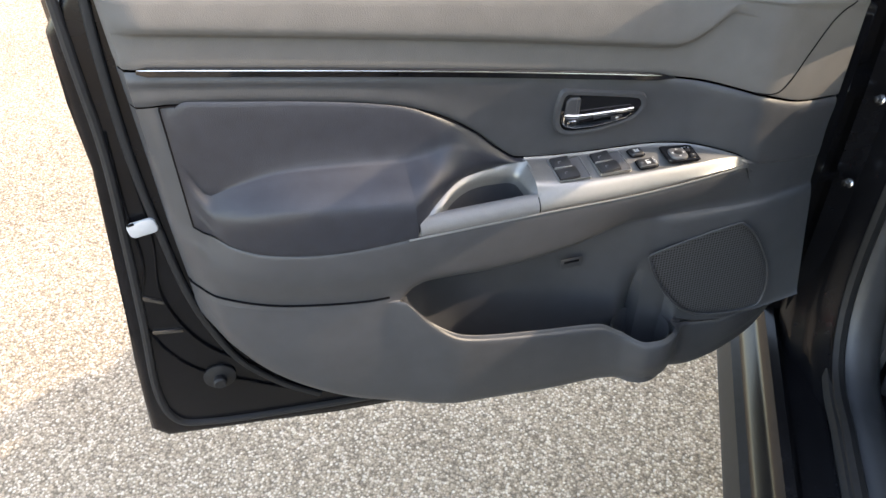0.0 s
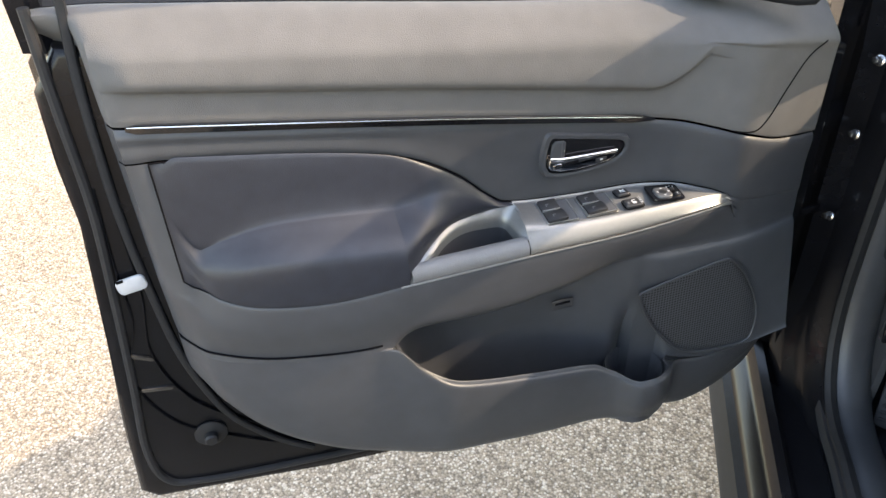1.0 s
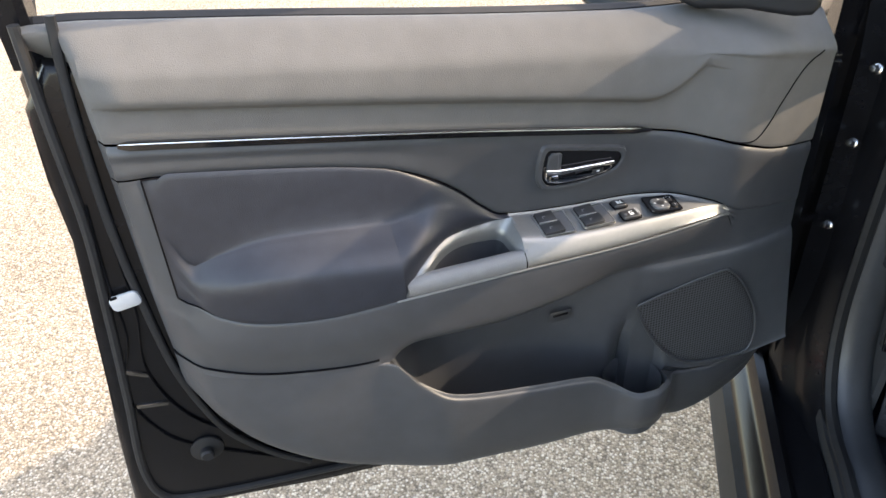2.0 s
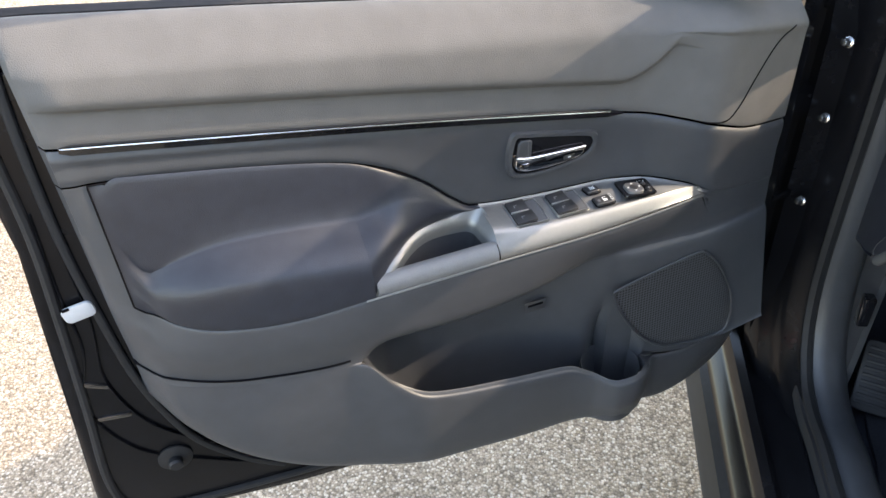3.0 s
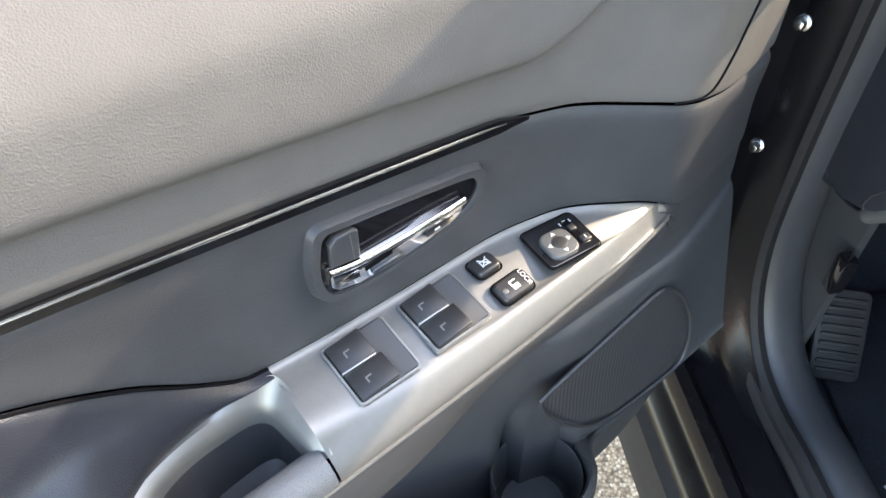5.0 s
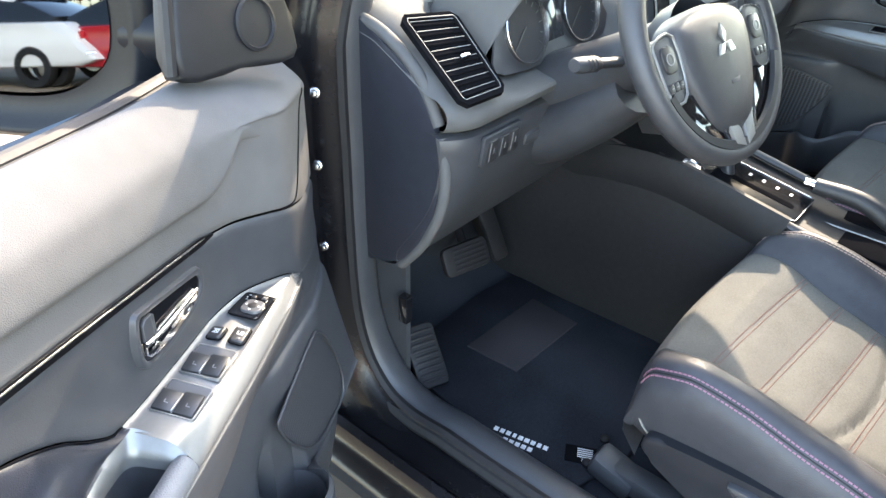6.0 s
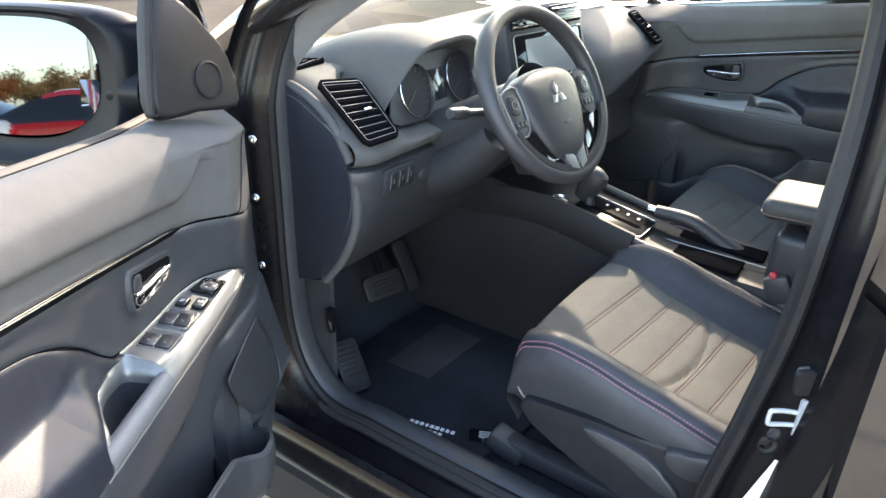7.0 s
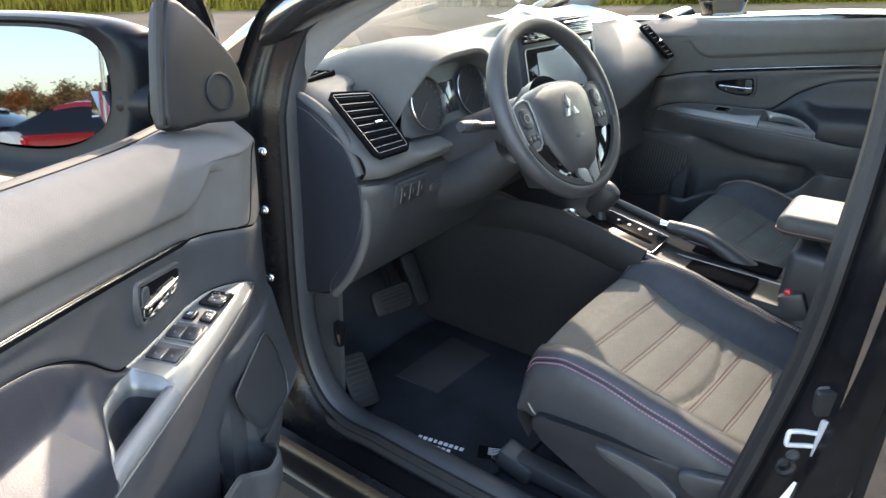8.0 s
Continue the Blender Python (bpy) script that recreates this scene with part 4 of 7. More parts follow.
def side_mirror(door, glass_n):
    """The door mirror: a rounded housing, its foot and the mirror glass."""
    n = Vector(glass_n).normalized()
    c = open_door(0.268, -0.275, 1.279)
    x = Vector((0, 0, 1)).cross(n).normalized()
    y = n.cross(x)
    m = axes(c, x, y, n)
    shape = [(-0.125, -0.055), (-0.05, -0.092), (0.06, -0.098), (0.125, -0.060), (0.135, 0.03), (0.10, 0.075), (0.0, 0.088), (-0.10, 0.078), (-0.135, 0.02)]
    pane = [np.array(p) * 1.10 + np.array((0.012, 0.0)) for p in spline(shape, 6, closed=True)]
    chin = lambda p: 0.040 * min(1.0, max(0.0, -p[1] / 0.08))
    edge = [p - np.array((0.0, chin(p))) for p in pane]
    rows = []
    for e in edge:
        w = min(1.0, max(0.0, e[0] / 0.10))
        grow = 0.34 * w * w * (3 - 2 * w) * (1.15 - 1.5 * max(0.0, e[1]))
        rows.append([m @ Vector((e[0] * (k + grow * g), e[1] * k, z)) for k, z, g in ((0.70, 0.0005, 0), (0.90, 0.001, 0), (0.95, 0.006, 0), (1.00, 0.006, 0.05), (1.05, -0.004, 0.3), (1.08, -0.03, 0.75), (1.02, -0.07, 1.0), (0.82, -0.105, 1.0), (0.5, -0.128, 0.6), (0.05, -0.135, 0))])
    bm = grid_mesh(rows, closed_u=True)
    bmesh.ops.recalc_face_normals(bm, faces=bm.faces[:])
    house = part("mirror_housing", bm, HOUSING, door, "gloss black door mirror housing")
    part("mirror_glass", prism([(e[0] * 0.84 - 0.004, e[1] * 0.88 - 0.003) for e in pane], 0.002, m @ pose(0, 0, 0.001), 0), MIRROR, house, "mirror glass with its reflection darkened")
    foot = spline([m @ Vector((0.06, -0.035, -0.06)), m @ Vector((0.14, -0.045, -0.055)), open_door(0.20, -0.16, 1.235), open_door(0.20, -0.09, 1.235)], 6)
    part("mirror_foot", sweep(foot, circle(0.034, 16, 0.040)), HOUSING, door, "gloss black mirror arm")
    ledge = [m @ Vector(p) for p in spline([(0.10, -0.055, 0.004), (0.16, -0.050, -0.010), (0.20, -0.035, -0.030), (0.215, 0.0, -0.040)], 5)]
    part("foot_edge", sweep(ledge, circle(0.0015, 6)), RIMSILVER, door)


pull_grip(driver_door, open_door)
grip_recess(driver_door, open_door)
inner_handle(driver_door, open_door)
for su in (0.5350, 0.4755):
    window_switch(driver_door, open_door, su, 0.46)
small_button(driver_door, open_door, 0.430, 0.23, 0.0195, 0.0165)
small_button(driver_door, open_door, 0.4255, 0.72, 0.0270, 0.0165, "lock")
mirror_switch(driver_door, open_door)
speaker(driver_door, open_door)
door_shell(driver_door)
side_mirror(driver_door, (-0.69, -0.715, 0.135))
mk = door_axes(0.515, low_face(0.515, 0.80) + 0.013, 0.812, open_door)
part("moulded_mark", rbox((0.034, 0.018, 0.001), 0.0005, mk), DARK, driver_door)
part("moulded_mark", rbox((0.024, 0.004, 0.001), 0, mk @ pose(0, 0.003, 0.0006)), BLACK, driver_door)
CUP_AT = Matrix.Translation(open_door(0.405, 0.086, 0.690))
cup = lathe([(0.0465, -0.012), (0.0450, -0.004), (0.0440, -0.006), (0.0425, -0.084), (0.0430, -0.090), (0.0450, -0.090), (0.0465, -0.012)], CUP_AT, 40)
part("cup_holder", cup, LOWTRIM, driver_door, "round bottle holder in the door pocket")
part("cup_floor", lathe([(0.0428, -0.088), (0.036, -0.085), (0.034, -0.082), (0.0, -0.082)], CUP_AT, 32), TRIM, driver_door, "bottle holder floor")

pull_grip(passenger_door, shut_door)
grip_recess(passenger_door, shut_door)
inner_handle(passenger_door, shut_door, BUTTON)
speaker(passenger_door, shut_door)
window_switch(passenger_door, shut_door, 0.47, 0.44)
m = axes((0, 0, 0), (0, -1, 0), (0, 0, 1), (-1, 0, 0))
part("door_frame", prism([(0.0, 1.18), (0.70, 1.28), (1.12, 1.32), (1.15, 1.1), (1.19, 0.6), (1.1, 0.52), (0.3, 0.47), (0.05, 0.5)], 0.10, m @ pose(0, 0, -1.625), 0.01), PAINT, passenger_door, "black painted door metal")

# ---- car body ----
car_body = thing("car_body", "black five-door car body with an open front door", "car")
OPENING = [(-0.62, 1.555), (-0.38, 1.490), (-0.175, 1.415), (-0.062, 1.34), (-0.020, 1.245), (-0.012, 1.10), (-0.012, 0.95), (-0.012, 0.78), (-0.022, 0.63), (-0.060, 0.53), (-0.135, 0.475), (-0.26, 0.460), (-0.55, 0.458), (-0.78, 0.460), (-0.89, 0.485), (-0.935, 0.56), (-0.952, 0.70), (-0.978, 0.85), (-1.004, 1.03), (-1.012, 1.20), (-1.008, 1.36), (-0.985, 1.49), (-0.90, 1.565), (-0.76, 1.580)]


def lean(z):
    """How far the upper body leans in."""
    return 0.0 if z < 1.15 else 0.36 * (z - 1.15) ** 1.15


def ring(x, grow, z_lean=True, n=6, front=0.0):
    """The door opening's outline, moved outwards by grow."""
    pts = [np.array(p) for p in spline(OPENING, n, closed=True)]
    k = len(pts)
    out = []
    for i, p in enumerate(pts):
        t = pts[(i + 1) % k] - pts[i - 1]
        t = t / np.linalg.norm(t)
        g = grow if p[1] < 1.12 else min(grow, 0.07)
        g += front * min(1.0, max(0.0, (p[0] + 0.22) / 0.12))
        q = p + np.array((t[1], -t[0])) * -g
        out.append((x + (lean(q[1]) if z_lean else 0), q[0], q[1]))
    return out


def flange(name, prof, mat, label, n=6, front=0.0):
    """A band round the opening: prof is a row of (x, grow)."""
    rows = [ring(x, g, True, n, front) for x, g in prof]
    bm = grid_mesh(rows, closed_v=True)
    bmesh.ops.recalc_face_normals(bm, faces=bm.faces[:])
    return part(name, bm, mat, car_body, label)


flange("jamb", [(0.055, 0.012), (0.048, 0.020), (0.030, 0.030), (0.022, 0.045), (0.012, 0.062), (-0.004, 0.070), (-0.012, 0.085), (-0.020, 0.12)], PAINT_DULL, "gloss black painted door jamb")
flange("opening_seal", [(0.052, 0.016), (0.044, 0.012), (0.042, 0.003), (0.050, -0.005), (0.060, -0.006), (0.064, 0.0)], RUBBER, "black rubber door opening seal", front=0.024)
flange("seal_bead", [(0.060, 0.004), (0.055, -0.004), (0.057, -0.010), (0.066, -0.014), (0.076, -0.011), (0.082, 0.0)], RUBBER, "black rubber inner seal lip", front=0.024)
flange("sill_trim", [(0.078, -0.002), (0.088, -0.008), (0.102, -0.010), (0.118, -0.008), (0.132, -0.002), (0.144, 0.010), (0.151, 0.028), (0.155, 0.05), (0.157, 0.085)], TRIM, "dark grey plastic opening trim", front=0.024)


def slab(name, outline, x0, x1, mat, label="", bevel=0.01):
    """A side panel with a (y, z) outline between two x."""
    m = axes((0, 0, 0), (0, 1, 0), (0, 0, 1), (1, 0, 0)) @ pose(0, 0, x0)
    return part(name, prism(outline, x1 - x0, m, 0), mat, car_body, label)


def side_panels(side):
    """Rear door, fender and quarter of one side; side 1 is the driver's."""
    f = (lambda x: x) if side > 0 else (lambda x: 1.56 - x)
    def sheet(name, cols, mat, label):
        rows = [[(f(x), y, z) for x, z in sec] for y, sec in cols]
        bm = grid_mesh(rows)
        bmesh.ops.recalc_face_normals(bm, faces=bm.faces[:])
        return part(name, bm, mat, car_body, label)
    rear = lambda d: [(-0.012, 1.255 + 0.05 * d), (-0.045, 1.235 + 0.05 * d), (-0.068, 1.18 + 0.04 * d), (-0.062, 1.10), (-0.072, 1.04), (-0.082, 0.92), (-0.078, 0.76), (-0.070, 0.66), (-0.078, 0.56), (-0.060, 0.48), (-0.03, 0.46)]
    ys = [-1.108, -1.118, -1.3, -1.6, -1.95]
    cols = [(ys[0], [(x + 0.05, z) for x, z in rear(0)])] + [(y, rear(0.1 + (-1.1 - y))) for y in ys[1:]]
    sheet("rear_door", cols, PAINT, "gloss black rear door skin")
    win = lambda y, d: [(-0.002, 1.262 + d), (0.06, 1.42), (0.135, 1.575)]
    sheet("rear_window", [(-1.17, win(0, 0)), (-1.9, win(0, 0.05))], GLASS, "clear rear side window").visible_shadow = False
    sheet("window_pillar", [(-1.090, [(0.03, 1.20), (0.03, 1.30), (0.09, 1.45), (0.165, 1.60)]), (-1.095, [(-0.015, 1.20), (-0.005, 1.30), (0.055, 1.45), (0.135, 1.60)]), (-1.175, [(-0.015, 1.20), (-0.005, 1.30), (0.055, 1.45), (0.135, 1.60)]), (-1.18, [(0.0, 1.20), (0.01, 1.30), (0.07, 1.45), (0.15, 1.60)])], GLOSS, "gloss black window pillar")
    fen = lambda y, d: [(0.10 + d, 1.08), (0.03 + d, 1.06), (-0.03 + d, 0.98), (-0.055 + d, 0.85), (-0.06 + d, 0.70), (-0.05 + d, 0.50), (0.0, 0.42)]
    sheet("front_fender", [(0.095, [(x + 0.05, z) for x, z in fen(0, 0)]), (0.10, fen(0, 0)), (0.35, fen(0, 0.0)), (0.7, fen(0, 0.02)), (1.05, fen(0, 0.12))], PAINT, "gloss black front fender")


side_panels(1)
side_panels(-1)


def rocker(f, label):
    prof = [(0.06, 0.445), (0.02, 0.440), (-0.012, 0.438), (-0.020, 0.455), (-0.030, 0.462), (-0.045, 0.455), (-0.052, 0.435), (-0.060, 0.425), (-0.078, 0.415), (-0.090, 0.39), (-0.096, 0.35), (-0.088, 0.30), (-0.06, 0.25), (0.05, 0.23)]
    rows = [[(f(x), y, z) for x, z in prof] for y in (0.12, 0.06, -0.5, -1.0, -1.6, -1.95)]
    bm = grid_mesh(rows)
    bmesh.ops.recalc_face_normals(bm, faces=bm.faces[:])
    part("rocker_panel", bm, PAINT_DULL, car_body, label)


rocker(lambda x: x, "black sill panel below the door opening")
rocker(lambda x: 1.56 - x, "black sill panel")
part("rocker_cladding", sweep([(-0.085, y, 0.345) for y in np.linspace(0.12, -1.9, 12)], [(-0.012, -0.07), (0.02, -0.06), (0.026, 0.0), (0.016, 0.05), (-0.012, 0.06)]), RUBBER, car_body, "grey plastic sill cladding")


def roof():
    rows = []
    for y, zt in ((-0.58, 1.545), (-0.68, 1.575), (-0.9, 1.605), (-1.3, 1.62), (-1.8, 1.605), (-2.2, 1.565), (-2.45, 1.48)):
        rows.append([(0.78 + s * 0.58, y, zt - 0.05 * abs(s) ** 3) for s in np.linspace(-1, 1, 13)])
    bm = thick(grid_mesh(rows), 0.04)
    bmesh.ops.recalc_face_normals(bm, faces=bm.faces[:])
    part("roof", bm, PAINT, car_body, "gloss black roof")
    rows = []
    for y, zt in ((-0.6, 1.525), (-0.9, 1.58), (-1.5, 1.59), (-2.3, 1.52)):
        rows.append([(0.78 + s * 0.56, y, zt - 0.04 * abs(s) ** 3) for s in np.linspace(-1, 1, 9)])
    part("headliner", grid_mesh(rows), HEADLINER, car_body, "light grey headliner")
    for f in (lambda x: x, lambda x: 1.56 - x):
        pil = spline([(f(0.045), 0.42, 1.06), (f(0.06), 0.20, 1.20), (f(0.095), -0.05, 1.365), (f(0.145), -0.30, 1.475), (f(0.195), -0.58, 1.545), (f(0.205), -0.9, 1.575), (f(0.205), -1.4, 1.585), (f(0.22), -2.0, 1.56), (f(0.26), -2.4, 1.48)], 6)
        part("roof_rail", sweep(pil, [(0.036 * math.copysign(abs(math.cos(a)) ** 0.75, math.cos(a)), 0.034 * math.copysign(abs(math.sin(a)) ** 0.75, math.sin(a))) for a in np.linspace(0, 2 * math.pi, 21)[:-1]]), PAINT, car_body, "black windscreen pillar and roof rail")
        rearp = spline([(f(0.20), -2.0, 1.58), (f(0.12), -2.15, 1.4), (f(0.03), -2.2, 1.25), (f(-0.02), -2.2, 1.0)], 5)
        part("rear_pillar", sweep(rearp, circle(0.09, 10, 0.05)), PAINT, car_body, "black rear pillar")
    bpil = [(1.56 - 0.06, -1.06, 0.45), (1.56 - 0.03, -1.07, 1.2), (1.56 - 0.16, -1.08, 1.60)]
    part("centre_pillar", sweep(spline(bpil, 5), circle(0.07, 10, 0.04)), TRIM, car_body, "grey trimmed centre pillar")


HEADLINER = material("headliner_cloth", (0.42, 0.41, 0.39), 0.9, scale=400, vary=0.08, bump=0.3)
roof()


def pillar_trim(f):
    """The pale inner trim of a windscreen pillar."""
    ctrl = [(0.056, 1.160), (0.052, 1.220), (-0.010, 1.300), (-0.085, 1.360), (-0.20, 1.430), (-0.38, 1.505), (-0.58, 1.565)]
    rows = []
    for y, z in spline(ctrl, 5):
        x = 0.088 + lean(z) * 0.85
        rows.append([(f(x), y, z), (f(x + 0.014), y - 0.026, z - 0.022), (f(x + 0.034), y - 0.036, z - 0.030), (f(x + 0.060), y - 0.020, z - 0.014), (f(x + 0.072), y + 0.012, z + 0.014)])
    bm = thick(grid_mesh(rows), 0.006)
    bmesh.ops.recalc_face_normals(bm, faces=bm.faces[:])
    part("pillar_trim", bm, PALE, car_body, "pale grey windscreen pillar trim")


PALE = material("pale_grey_trim", (0.15, 0.15, 0.152), 0.6, scale=60, vary=0.06, bump=0.3, bump_scale=900)
pillar_trim(lambda x: x)
pillar_trim(lambda x: 1.56 - x)
hood = [[(0.78 + s * 0.70, y, z - 0.06 * abs(s) ** 3) for s in np.linspace(-1, 1, 11)] for y, z in ((0.52, 1.07), (0.8, 1.05), (1.2, 0.98), (1.5, 0.86))]
part("hood", thick(grid_mesh(hood), 0.02), PAINT, car_body, "gloss black hood")
scr = [[(0.78 + s * (0.70 - 0.12 * k), 0.42 - 0.98 * k + 0.10 * (1 - s * s) * (1 - k), 1.09 + 0.46 * k + 0.02 * (1 - s * s)) for s in np.linspace(-1, 1, 11)] for k in np.linspace(0, 1, 6)]
ws = part("windscreen", grid_mesh(scr), GLASS, car_body, "clear laminated windscreen")
ws.visible_shadow = False
cowl = [[(0.78 + s * 0.70, y + 0.08 * (1 - s * s), z) for s in np.linspace(-1, 1, 9)] for y, z in ((0.36, 1.10), (0.44, 1.085), (0.52, 1.075))]
part("cowl_panel", thick(grid_mesh(cowl), 0.01), RUBBER, car_body, "black cowl panel with wiper")
part("wiper_arm", sweep([(0.62, 0.575, 1.128), (0.90, 0.60, 1.150), (1.15, 0.61, 1.165), (1.40, 0.61, 1.178)], circle(0.009, 8, 0.014)), RUBBER, car_body, "black wiper arm")
pw = part("passenger_window", grid_mesh([[(1.505, -0.12, 1.22), (1.40, -0.60, 1.53)], [(1.512, -0.5, 1.25), (1.405, -0.70, 1.56)], [(1.512, -1.04, 1.30), (1.40, -1.03, 1.58)]]), GLASS, car_body, "clear passenger window")
pw.visible_shadow = False
fl = bmesh.new()
for x0, x1, y0, y1, z in ((0.10, 1.46, -2.0, 0.05, 0.385),):
    fl.faces.new([fl.verts.new(p) for p in ((x0, y0, z), (x1, y0, z), (x1, y1, z), (x0, y1, z))])
r = bmesh.ops.extrude_face_region(fl, geom=fl.faces[:])
for v in [g for g in r["geom"] if isinstance(g, bmesh.types.BMVert)]:
    v.co.z -= 0.05
part("floor_pan", fl, CARPET, car_body, "black carpeted floor")
rows = [[(x, y, z) for x in np.linspace(0.10, 1.46, 8)] for y, z in ((0.03, 0.386), (0.10, 0.41), (0.22, 0.56), (0.30, 0.80), (0.30, 1.0))]
part("bulkhead", thick(grid_mesh(rows), 0.01), CARPET, car_body, "black carpeted bulkhead")
kick = [[(0.155, y, z) for y in np.linspace(-0.06, 0.26, 6)] for z in (0.40, 0.5, 0.6, 0.70, 0.80)]
part("kick_panel", thick(grid_mesh(kick), 0.012), TRIM, car_body, "dark grey kick panel")
part("kick_clip", rbox((0.02, 0.022, 0.062), 0.004, pose(0.128, -0.072, 0.645)), GLOSS, car_body, "gloss black hood release catch")
tail = [[(0.78 + s * 0.72, y, z) for s in np.linspace(-1, 1, 9)] for y, z in ((-2.45, 1.5), (-2.6, 1.2), (-2.62, 0.9), (-2.58, 0.4))]
part("tailgate", thick(grid_mesh(tail), 0.02), PAINT, car_body, "black tailgate")
for f in (lambda x: x, lambda x: 1.56 - x):
    rows = [[(f(x), y, z) for x, z in ((0.02, 1.30), (-0.05, 1.20), (-0.075, 0.95), (-0.07, 0.55))] for y in (-1.95, -2.3, -2.58)]
    part("rear_quarter", thick(grid_mesh(rows), 0.01), PAINT, car_body, "black rear quarter panel")


def bolt(x, y, z, r=0.0060, mat=None):
    turn = Matrix.Translation((x, y, z)) @ Euler((0, radians(-75), radians(35))).to_matrix().to_4x4()
    b = part("hinge_bolt", joined(lathe([(r * 1.35, 0.0), (r * 1.35, 0.003), (r * 1.1, 0.004), (r * 0.4, 0.005), (0, 0.005)], turn, 20), prism(circle(r, 6), 0.012, turn @ pose(0, 0, 0.003), 0.002)), mat or STEEL, car_body, "bright zinc bolt")
    return b


for y, z in ((0.0, 0.973), (-0.008, 1.098), (0.0, 0.818)):
    bolt(0.002, y, z)
bolt(-0.03, 0.05, 0.984, 0.006)
bolt(-0.035, 0.06, 0.935, 0.004)
slab("hinge_pillar", [(0.03, 0.45), (0.125, 0.45), (0.125, 1.12), (0.06, 1.20), (0.03, 1.10)], -0.015, 0.10, PAINT_DULL, "black hinge pillar")
slab("fender_flange", [(0.068, 0.45), (0.13, 0.45), (0.13, 1.14), (0.068, 1.25)], -0.048, -0.013, PAINT_DULL, "black fender flange behind the hinges")

# ---- B-pillar fittings ----
def pillar_fittings():
    e1 = Vector((-0.57, 0.82, 0)).normalized()
    m = axes((0.012, -1.052, 0.925), e1, (0, 0, 1), e1.cross(Vector((0, 0, 1))))
    st = thing("door_striker", "pale zinc door striker bolted to the black pillar", "striker")
    part("striker_plate", prism(rrect(0.013, 0.078, 0.004), 0.006, m @ pose(-0.003, -0.008, -0.003), 0.0015), STEEL_WHITE, st)
    loop = spline([(0.002, 0.006, 0.004), (0.018, 0.007, 0.006), (0.032, 0.007, 0.006), (0.0355, 0.0065, 0.006), (0.0375, 0.003, 0.006), (0.0375, -0.012, 0.006), (0.0355, -0.0155, 0.006), (0.032, -0.016, 0.006), (0.016, -0.016, 0.006), (0.002, -0.015, 0.004)], 4)
    part("striker_loop", sweep([m @ Vector(p) for p in loop], circle(0.0034, 10), up=m.to_3x3() @ Vector((0, 0, 1))), STEEL_WHITE, st)
    bf = thing("pillar_buffer", "black rubber square buffer on the door pillar", "buffer")
    part("buffer_body", prism(rrect(0.034, 0.036, 0.006), 0.012, m @ pose(0.000, 0.056, 0.0, 0, 0, -6), 0.004), RUBBER, bf)
    bmx = m @ pose(-0.002, 0.060, 0.013, 0, 0, -6)
    # flat black plate painted as the shaded hollow
    part("buffer_shade", prism(rrect(0.021, 0.024, 0.004), 0.001, bmx @ pose(0, 0, -0.0008), 0), BLACK, bf)
    part("buffer_lip", sweep([bmx @ Vector((p[0], p[1], 0)) for p in rrect(0.026, 0.028, 0.005)], circle(0.0024, 8), up=bmx.to_3x3() @ Vector((0, 0, 1)), closed=True), DARK, bf, "worn square buffer lip")
    sw = thing("door_light_switch", "black round door light switch on the pillar", "switch")
    part("switch_base", lathe([(0.014, 0), (0.014, 0.004), (0.009, 0.006), (0.008, 0.013), (0.0, 0.014)], m @ pose(0.030, -0.052, 0)), RUBBER, sw)
    part("switch_screw", lathe([(0.009, 0), (0.009, 0.004), (0.0, 0.005)], m @ pose(0.026, -0.030, 0), 20), DARK, sw)
    lb = thing("pillar_label", "white paper sticker with yellow warning on the pillar", "label")
    part("label_sheet", rbox((0.040, 0.085, 0.0006), 0, m @ pose(0.012, -0.122, 0.001, 0, 0, 22)), LABEL, lb)
    part("label_sign", rbox((0.016, 0.020, 0.0006), 0, m @ pose(0.010, -0.112, 0.0018, 0, 0, 22)), YELLOW, lb)
    for k in range(4):
        part("label_bar", rbox((0.026, 0.003, 0.0006), 0, m @ pose(0.014, -0.132 - 0.006 * k, 0.0018, 0, 0, 22)), BLACK, lb)
    slab("door_pillar", [(-1.115, 0.44), (-1.07, 0.44), (-1.055, 0.70), (-1.065, 1.0), (-1.07, 1.22), (-1.05, 1.5), (-1.10, 1.55), (-1.115, 1.2)], 0.005, 0.05, PAINT, "black door pillar")
    part("pillar_inner_trim", sweep(spline([(0.13, -1.04, 0.45), (0.125, -1.06, 0.8), (0.13, -1.09, 1.1), (0.16, -1.10, 1.35), (0.22, -1.10, 1.57)], 5), circle(0.05, 12, 0.028), up=(1, 0, 0)), TRIM, car_body, "dark grey inner pillar trim")


pillar_fittings()


